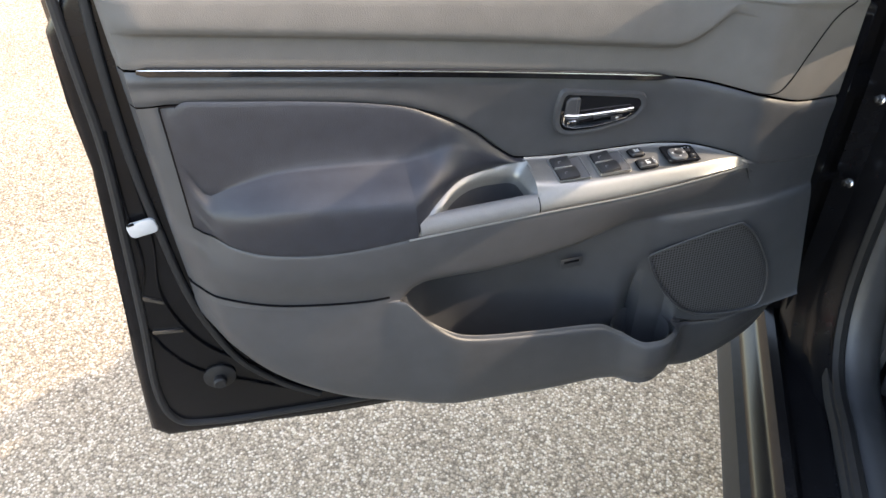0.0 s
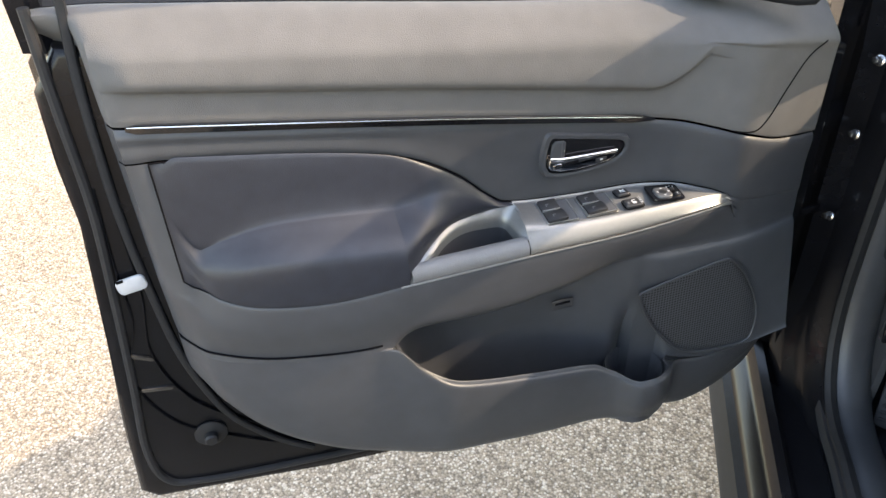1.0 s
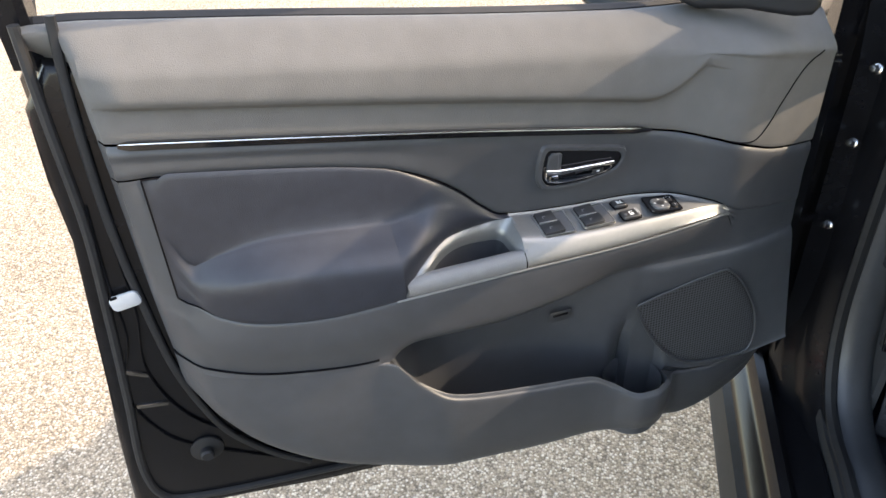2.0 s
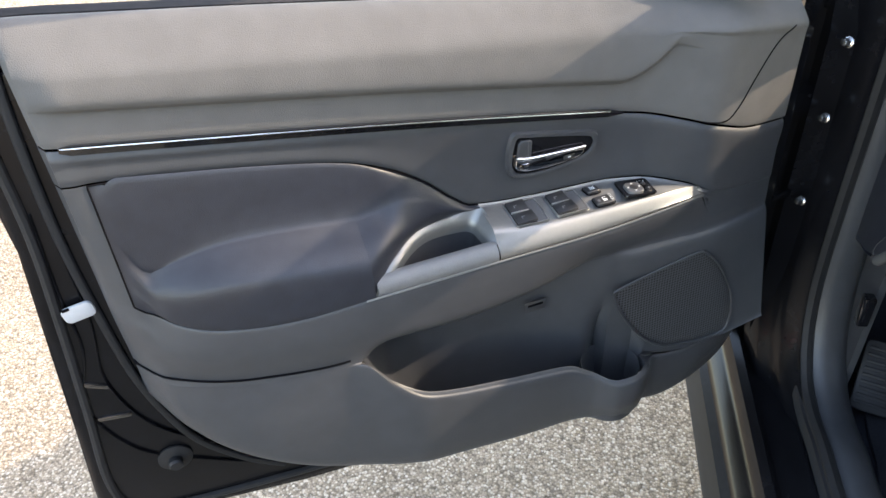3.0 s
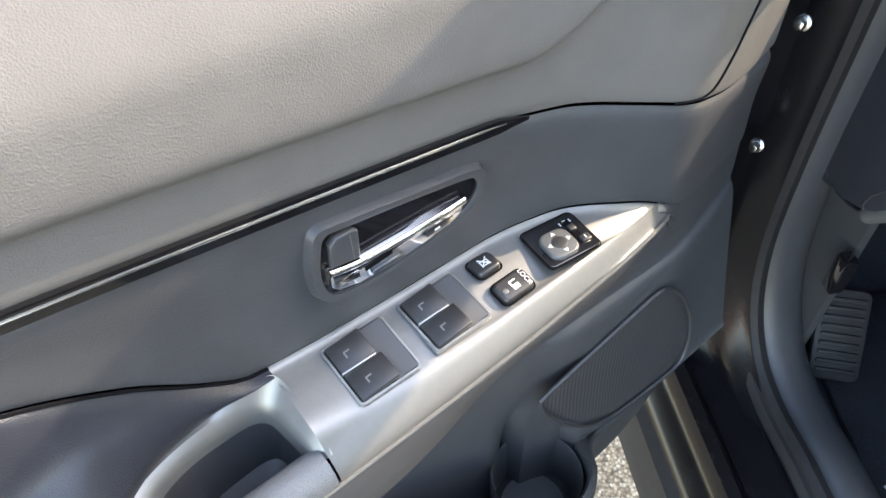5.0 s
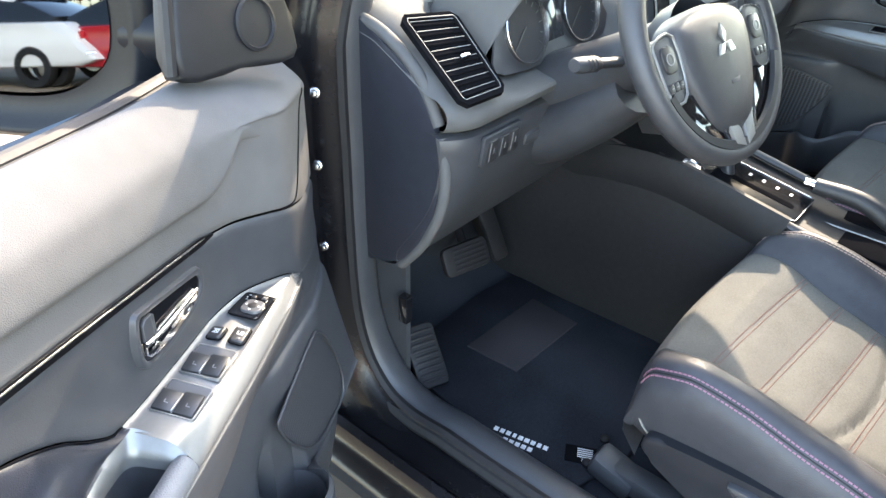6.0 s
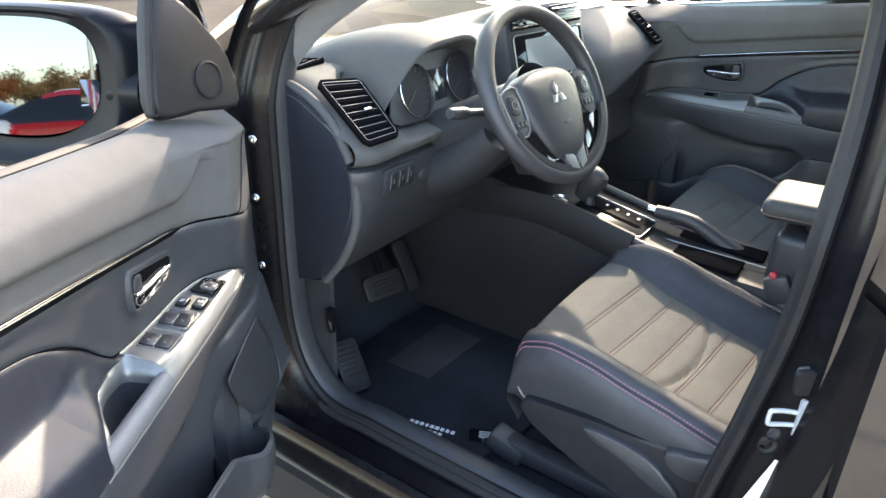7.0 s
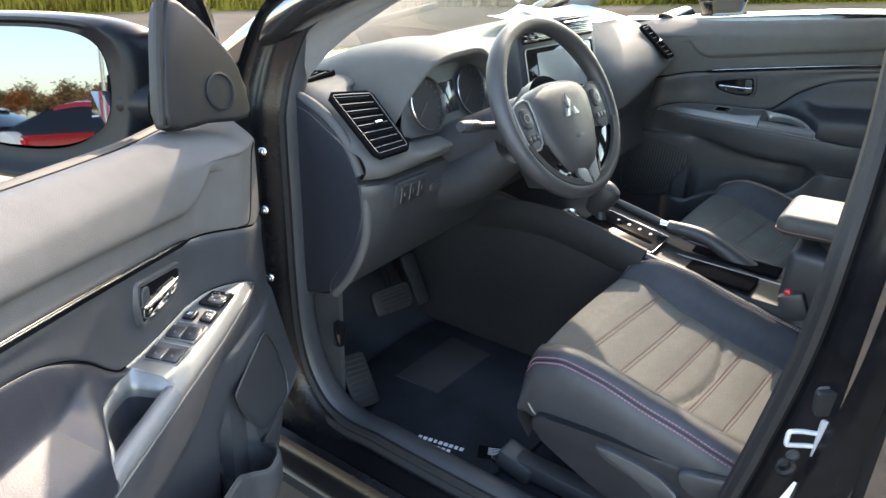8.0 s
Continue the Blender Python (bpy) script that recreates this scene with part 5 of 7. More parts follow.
# ---- dashboard ----
def dashboard():
    d = thing("dashboard", "dark grey soft dashboard with a hooded instrument binnacle", "dashboard")
    ends = curve([(0.105, 0), (0.125, 0.6), (0.16, 1), (1.40, 1), (1.435, 0.6), (1.455, 0)])
    cols = list(np.linspace(0.105, 0.16, 6)) + list(np.linspace(0.18, 1.38, 40)) + list(np.linspace(1.40, 1.455, 6))
    top_rows, low_rows = [], []
    for x in cols:
        e = ends(x)
        mid = math.exp(-((x - 0.75) / 0.16) ** 4)
        right = 1 / (1 + math.exp(-(x - 0.95) * 40))
        o = 0.03 * (1 - e)
        w = math.exp(-((x - 0.42) / 0.185) ** 8)
        top = [(0.46, 1.085), (0.36, 1.140), (0.20, 1.182 - o), (0.05, 1.198 - o), (-0.015, 1.192 - o), (-0.055 + 0.055 * w, 1.176 - o - 0.02 * w), (-0.13 - 0.06 * mid + 0.085 * w, 1.135 - o - 0.025 * w), (-0.195 + o - 0.04 * mid + 0.05 * w, 1.095 - 0.015 * w), (-0.212 + o - 0.04 * mid, 1.075), (-0.205 + o - 0.04 * mid, 1.052), (-0.18 + o, 1.042)]
        low = [(-0.17 + o, 1.041), (-0.198 + o, 1.034), (-0.200 + o, 1.0), (-0.190 + o, 0.94), (-0.165 + o, 0.88), (-0.105 + o, 0.79), (-0.07, 0.760), (-0.01, 0.752), (0.06, 0.80), (0.2, 0.9)]
        zl = 1.0 + 0.085 * (x - 1.0) / 0.4
        far = [(0.46, 1.085), (0.36, 1.14), (0.20, 1.19 - o), (0.05, 1.212 - o), (-0.06, 1.220 - o), (-0.14, 1.216 - o), (-0.20 + o, 1.198 - o), (-0.26 + o, 1.165), (-0.30 + o, 1.120), (-0.312 + o, zl + 0.02), (-0.29 + o, zl)]
        below = [(-0.28 + o, zl - 0.003), (-0.27 + o, zl - 0.015), (-0.25 + o, 0.97), (-0.235 + o, 0.93), (-0.21 + o, 0.87), (-0.15 + o, 0.79), (-0.07, 0.760), (-0.01, 0.752), (0.06, 0.80), (0.2, 0.9)]
        blend = lambda p, q: [(a[0] + (b[0] - a[0]) * right, a[1] + (b[1] - a[1]) * right) for a, b in zip(p, q)]
        top, low = blend(top, far), blend(low, below)
        top_rows.append([(x, p[0], p[1]) for p in spline(top, 4)])
        low_rows.append([(x, p[0], p[1]) for p in spline(low, 3)])
    part("upper_dash", grid_mesh(top_rows), DASH, d, "grained dark grey dash top")
    part("lower_dash", grid_mesh(low_rows), DARK, d, "black lower dash panel")
    # end cover facing the open door
    cover = [(0.02, 1.178), (-0.05, 1.160), (-0.115, 1.115), (-0.155, 1.05), (-0.166, 0.98), (-0.158, 0.90), (-0.12, 0.82), (-0.07, 0.762), (0.03, 0.752), (0.04, 0.95)]
    m = axes((0.118, 0, 0), (0, -1, 0), (0, 0, 1), (-1, 0, 0))
    part("end_cover", prism([(-y, z) for y, z in (tuple(p) for p in spline(cover, 3, closed=True))], 0.012, m, 0.006), LEATHER, d, "black dash end cover")
    rim = spline([(0.03, 1.188), (-0.045, 1.170), (-0.115, 1.122), (-0.158, 1.052)], 6)
    part("end_rim", sweep([(0.116, p[0], p[1]) for p in rim], circle(0.010, 10), up=(1, 0, 0)), DASH, d)
    rim = spline([(-0.163, 1.036), (-0.172, 0.97), (-0.163, 0.90), (-0.125, 0.82), (-0.075, 0.757)], 6)
    part("end_rim", sweep([(0.116, p[0], p[1]) for p in rim], circle(0.010, 10), up=(1, 0, 0)), DASH, d)
    # outer air vent
    def vent(name, corners, slats, label):
        a, b, c, e = (np.array(p, float) for p in corners)
        nrm = np.cross(b - a, e - a)
        nrm = nrm / np.linalg.norm(nrm)
        if nrm[2] < 0:
            nrm = -nrm
        at = lambda s, t, h: tuple((a * (1 - s) + b * s) * (1 - t) + (e * (1 - s) + c * s) * t + nrm * (h + 0.005))
        loop = [at(s, t, 0.004) for s, t in ((0.06, 0), (0.94, 0), (1, 0.04), (1, 0.96), (0.94, 1), (0.06, 1), (0, 0.96), (0, 0.04))]
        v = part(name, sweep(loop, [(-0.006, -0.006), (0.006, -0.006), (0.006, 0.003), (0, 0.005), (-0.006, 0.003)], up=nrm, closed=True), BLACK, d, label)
        # flat near-black sheet in place of the shaded depth behind the slats
        part("vent_shade", grid_mesh([[at(s, t, 0.0015) for s in (0, 0.5, 1)] for t in (0, 0.5, 1)]), BLACK, v)
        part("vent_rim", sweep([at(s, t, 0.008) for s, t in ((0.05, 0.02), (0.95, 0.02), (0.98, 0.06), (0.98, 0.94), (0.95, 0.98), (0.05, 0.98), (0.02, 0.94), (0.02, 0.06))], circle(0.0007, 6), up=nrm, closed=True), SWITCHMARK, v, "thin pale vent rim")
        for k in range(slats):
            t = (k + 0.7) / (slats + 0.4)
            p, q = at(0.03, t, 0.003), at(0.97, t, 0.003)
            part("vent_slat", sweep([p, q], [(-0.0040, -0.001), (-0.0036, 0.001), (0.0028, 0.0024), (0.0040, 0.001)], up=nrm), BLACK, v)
        for k in range(slats):
            t = (k + 0.7) / (slats + 0.4) - 0.03
            part("slat_edge", sweep([at(0.05, t, 0.0058), at(0.93, t, 0.0058)], circle(0.0006, 6), up=nrm), SWITCHMARK, v)
        part("vent_tab", rbox((0.022, 0.006, 0.010), 0.002, axes(at(0.6, 0.55, 0.010), (1, 0, 0), tuple((e - a) / np.linalg.norm(e - a)), tuple(nrm))), STEEL, v)
    vent("side_vent", [(0.132, -0.062, 1.186), (0.228, -0.082, 1.176), (0.198, -0.208, 1.096), (0.113, -0.202, 1.096)], 8, "slatted outer air vent in a gloss black frame")
    vent("side_vent", [(1.335, -0.215, 1.196), (1.380, -0.215, 1.196), (1.380, -0.308, 1.122), (1.335, -0.308, 1.122)], 6, "slatted passenger air vent")
    vent("demister_vent", [(0.150, 0.085, 1.188), (0.215, 0.105, 1.190), (0.255, 0.035, 1.196), (0.165, 0.030, 1.190)], 4, "small side window demister vent")
    # switch bank under the vent
    sb = part("switch_bank", rbox((0.100, 0.010, 0.055), 0.006, pose(0.215, -0.203, 1.004, 8, 0, 0)), DARK, d, "black switch bank")
    for k in range(3):
        part("bank_switch", rbox((0.020, 0.008, 0.040), 0.002, pose(0.186 + 0.029 * k, -0.208, 1.003, 8, 0, 0)), BUTTON, sb)
        for q in range(2):
            part("switch_mark", rbox((0.0012, 0.001, 0.034 if q == 0 else 0.010), 0, pose(0.177 + 0.029 * k + 0.010 * q, -0.2128, 1.004, 8, 0, 0)), SWITCHMARK, sb)
    # instrument binnacle
    rows = []
    for k in np.linspace(-1, 1, 33):
        x = 0.436 + 0.186 * k
        h = (1 - abs(k) ** 3.2)
        dip = abs(k) ** 5
        row = [(x, 0.20, 1.180 - 0.02 * dip), (x, 0.08, 1.205 + 0.032 * h - 0.02 * dip), (x, -0.02, 1.205 + 0.054 * h - 0.035 * dip), (x, -0.10 + 0.02 * dip, 1.196 + 0.068 * h - 0.055 * dip), (x, -0.155 - 0.01 * h + 0.04 * dip, 1.182 + 0.074 * h - 0.07 * dip), (x, -0.164 - 0.01 * h + 0.04 * dip, 1.172 + 0.074 * h - 0.07 * dip), (x, -0.156 - 0.008 * h + 0.04 * dip, 1.164 + 0.072 * h - 0.07 * dip), (x, -0.11 + 0.03 * dip, 1.150 + 0.06 * h - 0.06 * dip)]
        rows.append([tuple(p) for p in spline(row, 3)])
    part("binnacle_hood", grid_mesh(rows), DASH, d, "dark grey hood over the instruments")
    face = axes((0.432, -0.150, 1.150), (1, 0, 0), (0, 0.33, 0.944), (0, -0.944, 0.33))
    # DARK rather than black: hazy lift under the hood put into the colour
    cl = part("instrument_panel", prism([tuple(p) for p in spline([(-0.155, -0.060), (0.155, -0.060), (0.165, 0.0), (0.13, 0.065), (0, 0.08), (-0.13, 0.065), (-0.165, 0.0)], 4, closed=True)], 0.004, face @ pose(0, 0, -0.012), 0), DARK, d, "black instrument panel with two round dials")
    for gx in (-0.085, 0.085):
        part("dial_ring", lathe([(0.0570, 0.0), (0.0580, 0.008), (0.0568, 0.009), (0.0555, 0.004), (0.0550, 0.0)], face @ pose(gx, 0, -0.006), 40), STEEL, cl, "bright dial ring")
        part("dial_face", prism(circle(0.0545, 32), 0.001, face @ pose(gx, 0, -0.007), 0), DIAL, cl)
        for q in range(13):
            a = radians(-40 + q * 260 / 12)
            part("dial_mark", rbox((0.009, 0.0016, 0.0006), 0, face @ pose(gx + 0.046 * math.cos(a), 0.046 * math.sin(a), -0.0055, 0, 0, math.degrees(a))), BUTTON, cl)
        part("dial_needle", rbox((0.046, 0.0016, 0.001), 0, face @ pose(gx - 0.016, -0.012, -0.004, 0, 0, 38)), BUTTON, cl)
    part("display_block", rbox((0.05, 0.07, 0.002), 0.001, face @ pose(0, 0, -0.007)), SCREEN, cl)
    part("column_shroud", sweep(spline([(0.420, -0.14, 1.020), (0.412, -0.25, 1.080), (0.402, -0.37, 1.150)], 5), [(p[0], p[1]) for p in circle(0.066, 16, 0.056)], scale=lambda t: 1.1 - 0.25 * t), DARK, d, "black steering column shroud")
    part("column_lower", sweep(spline([(0.425, -0.10, 0.93), (0.415, -0.22, 0.985), (0.405, -0.34, 1.085)], 5), circle(0.10, 14, 0.07), scale=lambda t: 1.1 - 0.45 * t), DARK, d)
    part("knee_ledge", rbox((0.28, 0.05, 0.03), 0.012, pose(0.43, -0.18, 0.985, 15, 0, 0)), DARK, d)
    # centre stack with the display
    st = axes((0.755, -0.262, 1.165), (0.985, -0.17, 0), (0.05, 0.27, 0.96), (-0.16, -0.945, 0.28))
    part("middle_console_face", prism([tuple(p) for p in spline([(-0.125, -0.26), (0.125, -0.26), (0.15, -0.05), (0.15, 0.10), (0.11, 0.135), (-0.11, 0.135), (-0.15, 0.10), (-0.15, -0.05)], 3, closed=True)], 0.05, st @ pose(0, 0, -0.055), 0.012), DARK, d, "black centre stack")
    part("display_frame", prism(rrect(0.270, 0.120, 0.010), 0.006, st @ pose(0, 0.012, -0.008), 0.002), GLOSS, d, "gloss black display surround")
    part("display_trim", sweep([st @ Vector((p[0], p[1] + 0.012, 0.0)) for p in rrect(0.270, 0.120, 0.010)], circle(0.0018, 6), up=st.to_3x3() @ Vector((0, 0, 1)), closed=True), SILVER, d)
    part("display_screen", prism(rrect(0.185, 0.095, 0.003), 0.001, st @ pose(0.0, 0.012, -0.001), 0), SCREEN_PALE, d, "pale grey touch screen")
    for vx in (-0.075, 0.075):
        v = part("centre_vent", prism(rrect(0.125, 0.046, 0.008), 0.006, st @ pose(vx, 0.106, -0.006), 0.002), GLOSS, d, "slatted centre air vent")
        for k in range(4):
            part("vent_slat", rbox((0.112, 0.003, 0.010), 0.001, st @ pose(vx, 0.092 + 0.0095 * k, 0.003, 20, 0, 0)), STEEL, v)
    for k in range(3):
        kn = part("climate_knob", lathe([(0.026, 0), (0.026, 0.012), (0.021, 0.020), (0.0, 0.021)], st @ pose(-0.085 + 0.085 * k, -0.155, -0.004)), DARK, d, "round climate knob")
        part("knob_ring", lathe([(0.026, 0.0), (0.029, 0.003), (0.026, 0.006)], st @ pose(-0.085 + 0.085 * k, -0.155, -0.004)), CHROME, kn)
    for k in range(6):
        part("stack_button", rbox((0.030, 0.012, 0.005), 0.002, st @ pose(-0.095 + 0.038 * k, -0.075, -0.003)), BUTTON, d)
    # glove box line and lower face on the passenger side
    part("glove_box_lid", prism([tuple(p) for p in rrect(0.40, 0.17, 0.02)], 0.012, axes((1.17, -0.238, 0.92), (1, 0, 0), (0, 0.22, 0.975), (0, -0.975, 0.22)), 0.006), DARK, d, "dark grey glove box lid")
    return d


# dial black raised a little, for the same haze as the instrument panel
DIAL = material("dial_black", (0.020, 0.020, 0.022), 0.6, vary=0.1, spec=0.15)
SCREEN_PALE = material("switched_off_screen", (0.16, 0.165, 0.165), 0.25, vary=0.06, coat=0.4)
dashboard()
pap = thing("paper_sheets", "folded white paper sheets lying on the dash top", "paper")
for px, py, a in ((1.10, 0.02, 12), (1.24, -0.02, -18)):
    rows = [[tuple((pose(px, py, 1.226, 0, 0, a) @ Vector((0.14 * s, 0.10 * t, 0.012 * s * s + 0.008 * t))) ) for s in np.linspace(-1, 1, 6)] for t in (-1, 0, 1)]
    part("paper_sheet", thick(grid_mesh(rows), 0.0006), LABEL, pap)


# ---- steering wheel ----
def steering_wheel():
    w = thing("steering_wheel", "black leather steering wheel with gloss black and silver spokes", "steering wheel")
    nrm = Vector((-0.086, -0.847, 0.525)).normalized()
    wx = Vector((0, 0, 1)).cross(nrm).normalized()
    m = axes((0.395, -0.435, 1.185), wx, nrm.cross(wx), nrm)
    wheel_at = m
    R = 0.172
    rows = []
    for k in range(64):
        a = 2 * math.pi * k / 64
        fat = 1.0 + 0.14 * (math.exp(-((math.cos(a) - 0.80) / 0.2) ** 2) + math.exp(-((math.cos(a) + 0.80) / 0.2) ** 2)) * (1 if math.sin(a) > 0 else 0.3)
        row = []
        for q in range(14):
            b = 2 * math.pi * q / 14
            row.append(m @ Vector(((R + 0.0165 * fat * math.cos(b)) * math.cos(a), (R + 0.0165 * fat * math.cos(b)) * math.sin(a), 0.0175 * fat * math.sin(b))))
        rows.append(row)
    part("rim", grid_mesh(rows, closed_u=True, closed_v=True), LEATHER_GREY, w, "black leather rim")
    arc = [radians(200 + 140 * k / 24) for k in range(25)]
    part("rim_inlay", sweep([m @ Vector((R * 0.93 * math.cos(a), R * 0.93 * math.sin(a), 0.016)) for a in arc], [(-0.009, -0.004), (0.009, -0.004), (0.006, 0.002), (-0.006, 0.002)], up=nrm), SAIL, w, "black lower rim inlay")
    part("inlay_edge", sweep([m @ Vector((R * 0.895 * math.cos(a), R * 0.895 * math.sin(a), 0.0150)) for a in arc], circle(0.0013, 6), up=nrm), CHROME, w)
    hm = m @ pose(-0.010, -0.028, 0) @ Matrix.Diagonal((1.10, 1.14, 1.0, 1))
    hub = [(-0.088, 0.040), (-0.055, 0.062), (0.0, 0.068), (0.055, 0.062), (0.088, 0.040), (0.080, -0.02), (0.045, -0.085), (0.0, -0.100), (-0.045, -0.085), (-0.080, -0.02)]
    edge = [np.array(p) for p in spline(hub, 4, closed=True)]
    rows = [[hm @ Vector((e[0] * k, e[1] * k, z)) for k, z in ((1.0, -0.02), (1.01, 0.002), (0.97, 0.014), (0.88, 0.021), (0.6, 0.027), (0.25, 0.030), (0.01, 0.031))] for e in edge]
    bm = grid_mesh(rows, closed_u=True)
    bmesh.ops.recalc_face_normals(bm, faces=bm.faces[:])
    pad = part("airbag_cover", bm, LEATHER_GREY, w, "dark grey airbag cover")
    # three plain lozenges as the maker's mark
    for a in (90, 210, 330):
        d = [(0, 0), (0.0075, 0.012), (0, 0.025), (-0.0075, 0.012)]
        rot = radians(a - 90)
        sh = [(x * math.cos(rot) - y * math.sin(rot), x * math.sin(rot) + y * math.cos(rot)) for x, y in d]
        part("emblem_lozenge", prism(sh, 0.003, hm @ pose(0, 0.014, 0.029), 0.0008), RIMSILVER, pad)
    part("cover_mark", rbox((0.022, 0.006, 0.001), 0.0005, hm @ pose(0.004, -0.035, 0.029)), DARK, pad)
    for s in (-1, 1):
        m = wheel_at @ pose(-0.016 if s < 0 else -0.004, 0, 0)
        sp = [(s * 0.075, 0.045), (s * 0.160, 0.040), (s * 0.166, 0.0), (s * 0.150, -0.040), (s * 0.078, -0.035)]
        spoke = part("spoke", prism(sp if s > 0 else sp[::-1], 0.020, m @ pose(0, -0.018, -0.010), 0.004), DARK, w, "black side spoke")
        rim = [(s * 0.090, 0.022), (s * 0.136, 0.022), (s * 0.142, 0.0), (s * 0.132, -0.062), (s * 0.094, -0.058)]
        rim = [tuple(p) for p in spline(rim, 3, closed=True)]
        part("switch_plate", prism(rim if s > 0 else rim[::-1], 0.004, m @ pose(0, 0, 0.010), 0.0015), DARK, spoke, "dark switch plate")
        part("switch_frame", sweep([m @ Vector((p[0], p[1], 0.0145)) for p in rim], circle(0.0022 if s < 0 else 0.0010, 8), up=nrm, closed=True), SILVER if s < 0 else DARK, spoke, "satin silver switch frame" if s < 0 else "")
        pad_part = part("pad_switch", prism([tuple(p) for p in rrect(0.030, 0.038, 0.011)], 0.006, m @ pose(s * 0.115, -0.006, 0.012), 0.002), BUTTON, spoke)
        part("pad_mark", lathe([(0.0085, 0), (0.0085, 0.001), (0.0072, 0.001), (0.0072, 0)], m @ pose(s * 0.115, -0.006, 0.0178), 24), SWITCHMARK, pad_part)
        for k in range(3):
            small = part("small_switch", rbox((0.011, 0.013, 0.005), 0.002, m @ pose(s * (0.102 + 0.012 * k), -0.044, 0.0145)), BUTTON, spoke)
            part("switch_mark", rbox((0.005, 0.0012, 0.0003), 0, m @ pose(s * (0.102 + 0.012 * k), -0.044, 0.0172)), SWITCHMARK, small)
        m = wheel_at
        leg = [(s * 0.014, -0.118), (s * 0.055, -0.092), (s * 0.082, -0.062), (s * 0.140, -0.068), (s * 0.112, -0.112), (s * 0.072, -0.142), (s * 0.020, -0.160)]
        lower = part("lower_spoke", prism(leg[::-s], 0.014, m @ pose(0, 0, -0.004), 0.003), GLOSS, w, "gloss black lower spoke")
        bl = [(s * 0.005, -0.134), (s * 0.026, -0.112), (s * 0.040, -0.104), (s * 0.028, -0.152), (s * 0.003, -0.162)]
        part("spoke_insert", prism(bl[::-s], 0.006, m @ pose(-0.004, -0.004, 0.013), 0.002), SILVER, lower, "satin silver spoke insert")
        part("spoke_edge", sweep([m @ Vector(p) for p in spline([(s * 0.066, -0.084, 0.012), (s * 0.050, -0.118, 0.013), (s * 0.036, -0.158, 0.013)], 4)], circle(0.0022, 8), up=nrm), CHROME, lower)
    part("hub_back", lathe([(0.07, -0.015), (0.065, -0.05), (0.05, -0.08), (0, -0.08)], wheel_at), DARK, w)


LEATHER_GREY = material("worn_leather_rim", (0.027, 0.027, 0.029), 0.46, scale=60, vary=0.12, bump=0.3, bump_scale=800, spots="VORONOI")
steering_wheel()


def stalk(s, label):
    st = thing("control_stalk", label, "stalk")
    a, b = Vector((0.402 + s * 0.05, -0.325, 1.135)), Vector((0.402 + s * 0.150, -0.305, 1.150))
    part("stalk_arm", sweep([a, a.lerp(b, 0.5), b], circle(0.010, 10, 0.008)), DARK, st)
    part("stalk_tip", sweep([a.lerp(b, 0.55), a.lerp(b, 0.62), b, b + (b - a) * 0.06], circle(0.0145, 14, 0.012), scale=lambda t: 1.0 if 0.1 < t < 0.9 else 0.8), DARK, st, "grey ribbed stalk end")
    for q in (0.70, 0.78, 0.86):
        p = a.lerp(b, q)
        part("stalk_rib", sweep([p - (b - a) * 0.008, p, p + (b - a) * 0.008], circle(0.0155, 14, 0.013)), BUTTON, st)
    part("stalk_mark", rbox((0.010, 0.001, 0.0018), 0, Matrix.Translation(b - (b - a) * 0.2 + Vector((0, -0.0125, 0.002)))), MARKING, st)


stalk(-1, "black light stalk beside the steering wheel")
stalk(1, "black wiper stalk beside the steering wheel")


# ---- seats ----
SEAT_Z = curve([(-1.12, 0.628), (-0.95, 0.660), (-0.80, 0.688), (-0.65, 0.724), (-0.56, 0.748), (-0.515, 0.744), (-0.49, 0.705), (-0.482, 0.64)])
BOLSTER = curve([(-1.12, 0.034), (-0.95, 0.046), (-0.80, 0.054), (-0.66, 0.054), (-0.58, 0.042), (-0.52, 0.022), (-0.48, 0.004)])
INSERT = curve([(-1.12, 0.150), (-0.95, 0.150), (-0.78, 0.156), (-0.66, 0.166), (-0.56, 0.184), (-0.48, 0.196)])
SEAT_BACK = 0.040


def seat_surface(x, y):
    """Height of the cushion at x (from its middle) and y."""
    ax, hw = abs(x), INSERT(y)
    z = SEAT_Z(y)
    s = min(1.0, max(0.0, (ax - hw + 0.006) / (0.238 - hw)))
    rise = BOLSTER(y) * s * s * (3 - 2 * s)
    groove = -0.0045 * math.exp(-((ax - hw) / 0.005) ** 2)
    roll = 0.0 if ax < 0.242 else -1.0 * (ax - 0.242) ** 2 / 0.035
    quilt = 0.0040 * abs(math.sin((y + 0.08 * x + 0.595) * math.pi / 0.067)) ** 0.6 if (-0.98 < y < -0.56 and ax < hw) else 0.003
    dish = -0.010 * (1 - min(1, ax / 0.2) ** 2)
    wave = -0.007 * math.exp(-((y + 0.784 - 0.04 * (x / 0.18) ** 2) / 0.007) ** 2) if ax < hw else 0.0
    crease = 0.0016 * math.sin(31 * y + 9 * x) * math.sin(17 * y - 23 * x) * s
    return z + rise + roll + dish + quilt + wave + groove + crease


def seat_place(cx, x, y, lift=0.0):
    """A place on the cushion's skin, with the nose rounded."""
    pinch = 1 - 0.07 * max(0, (y + 0.56) / 0.078) ** 2
    return (cx + x * pinch, y - SEAT_BACK + 0.030 * (1 - (abs(x) / 0.285) ** 2) * max(0, (y + 0.7) / 0.22), seat_surface(x, y) + lift)


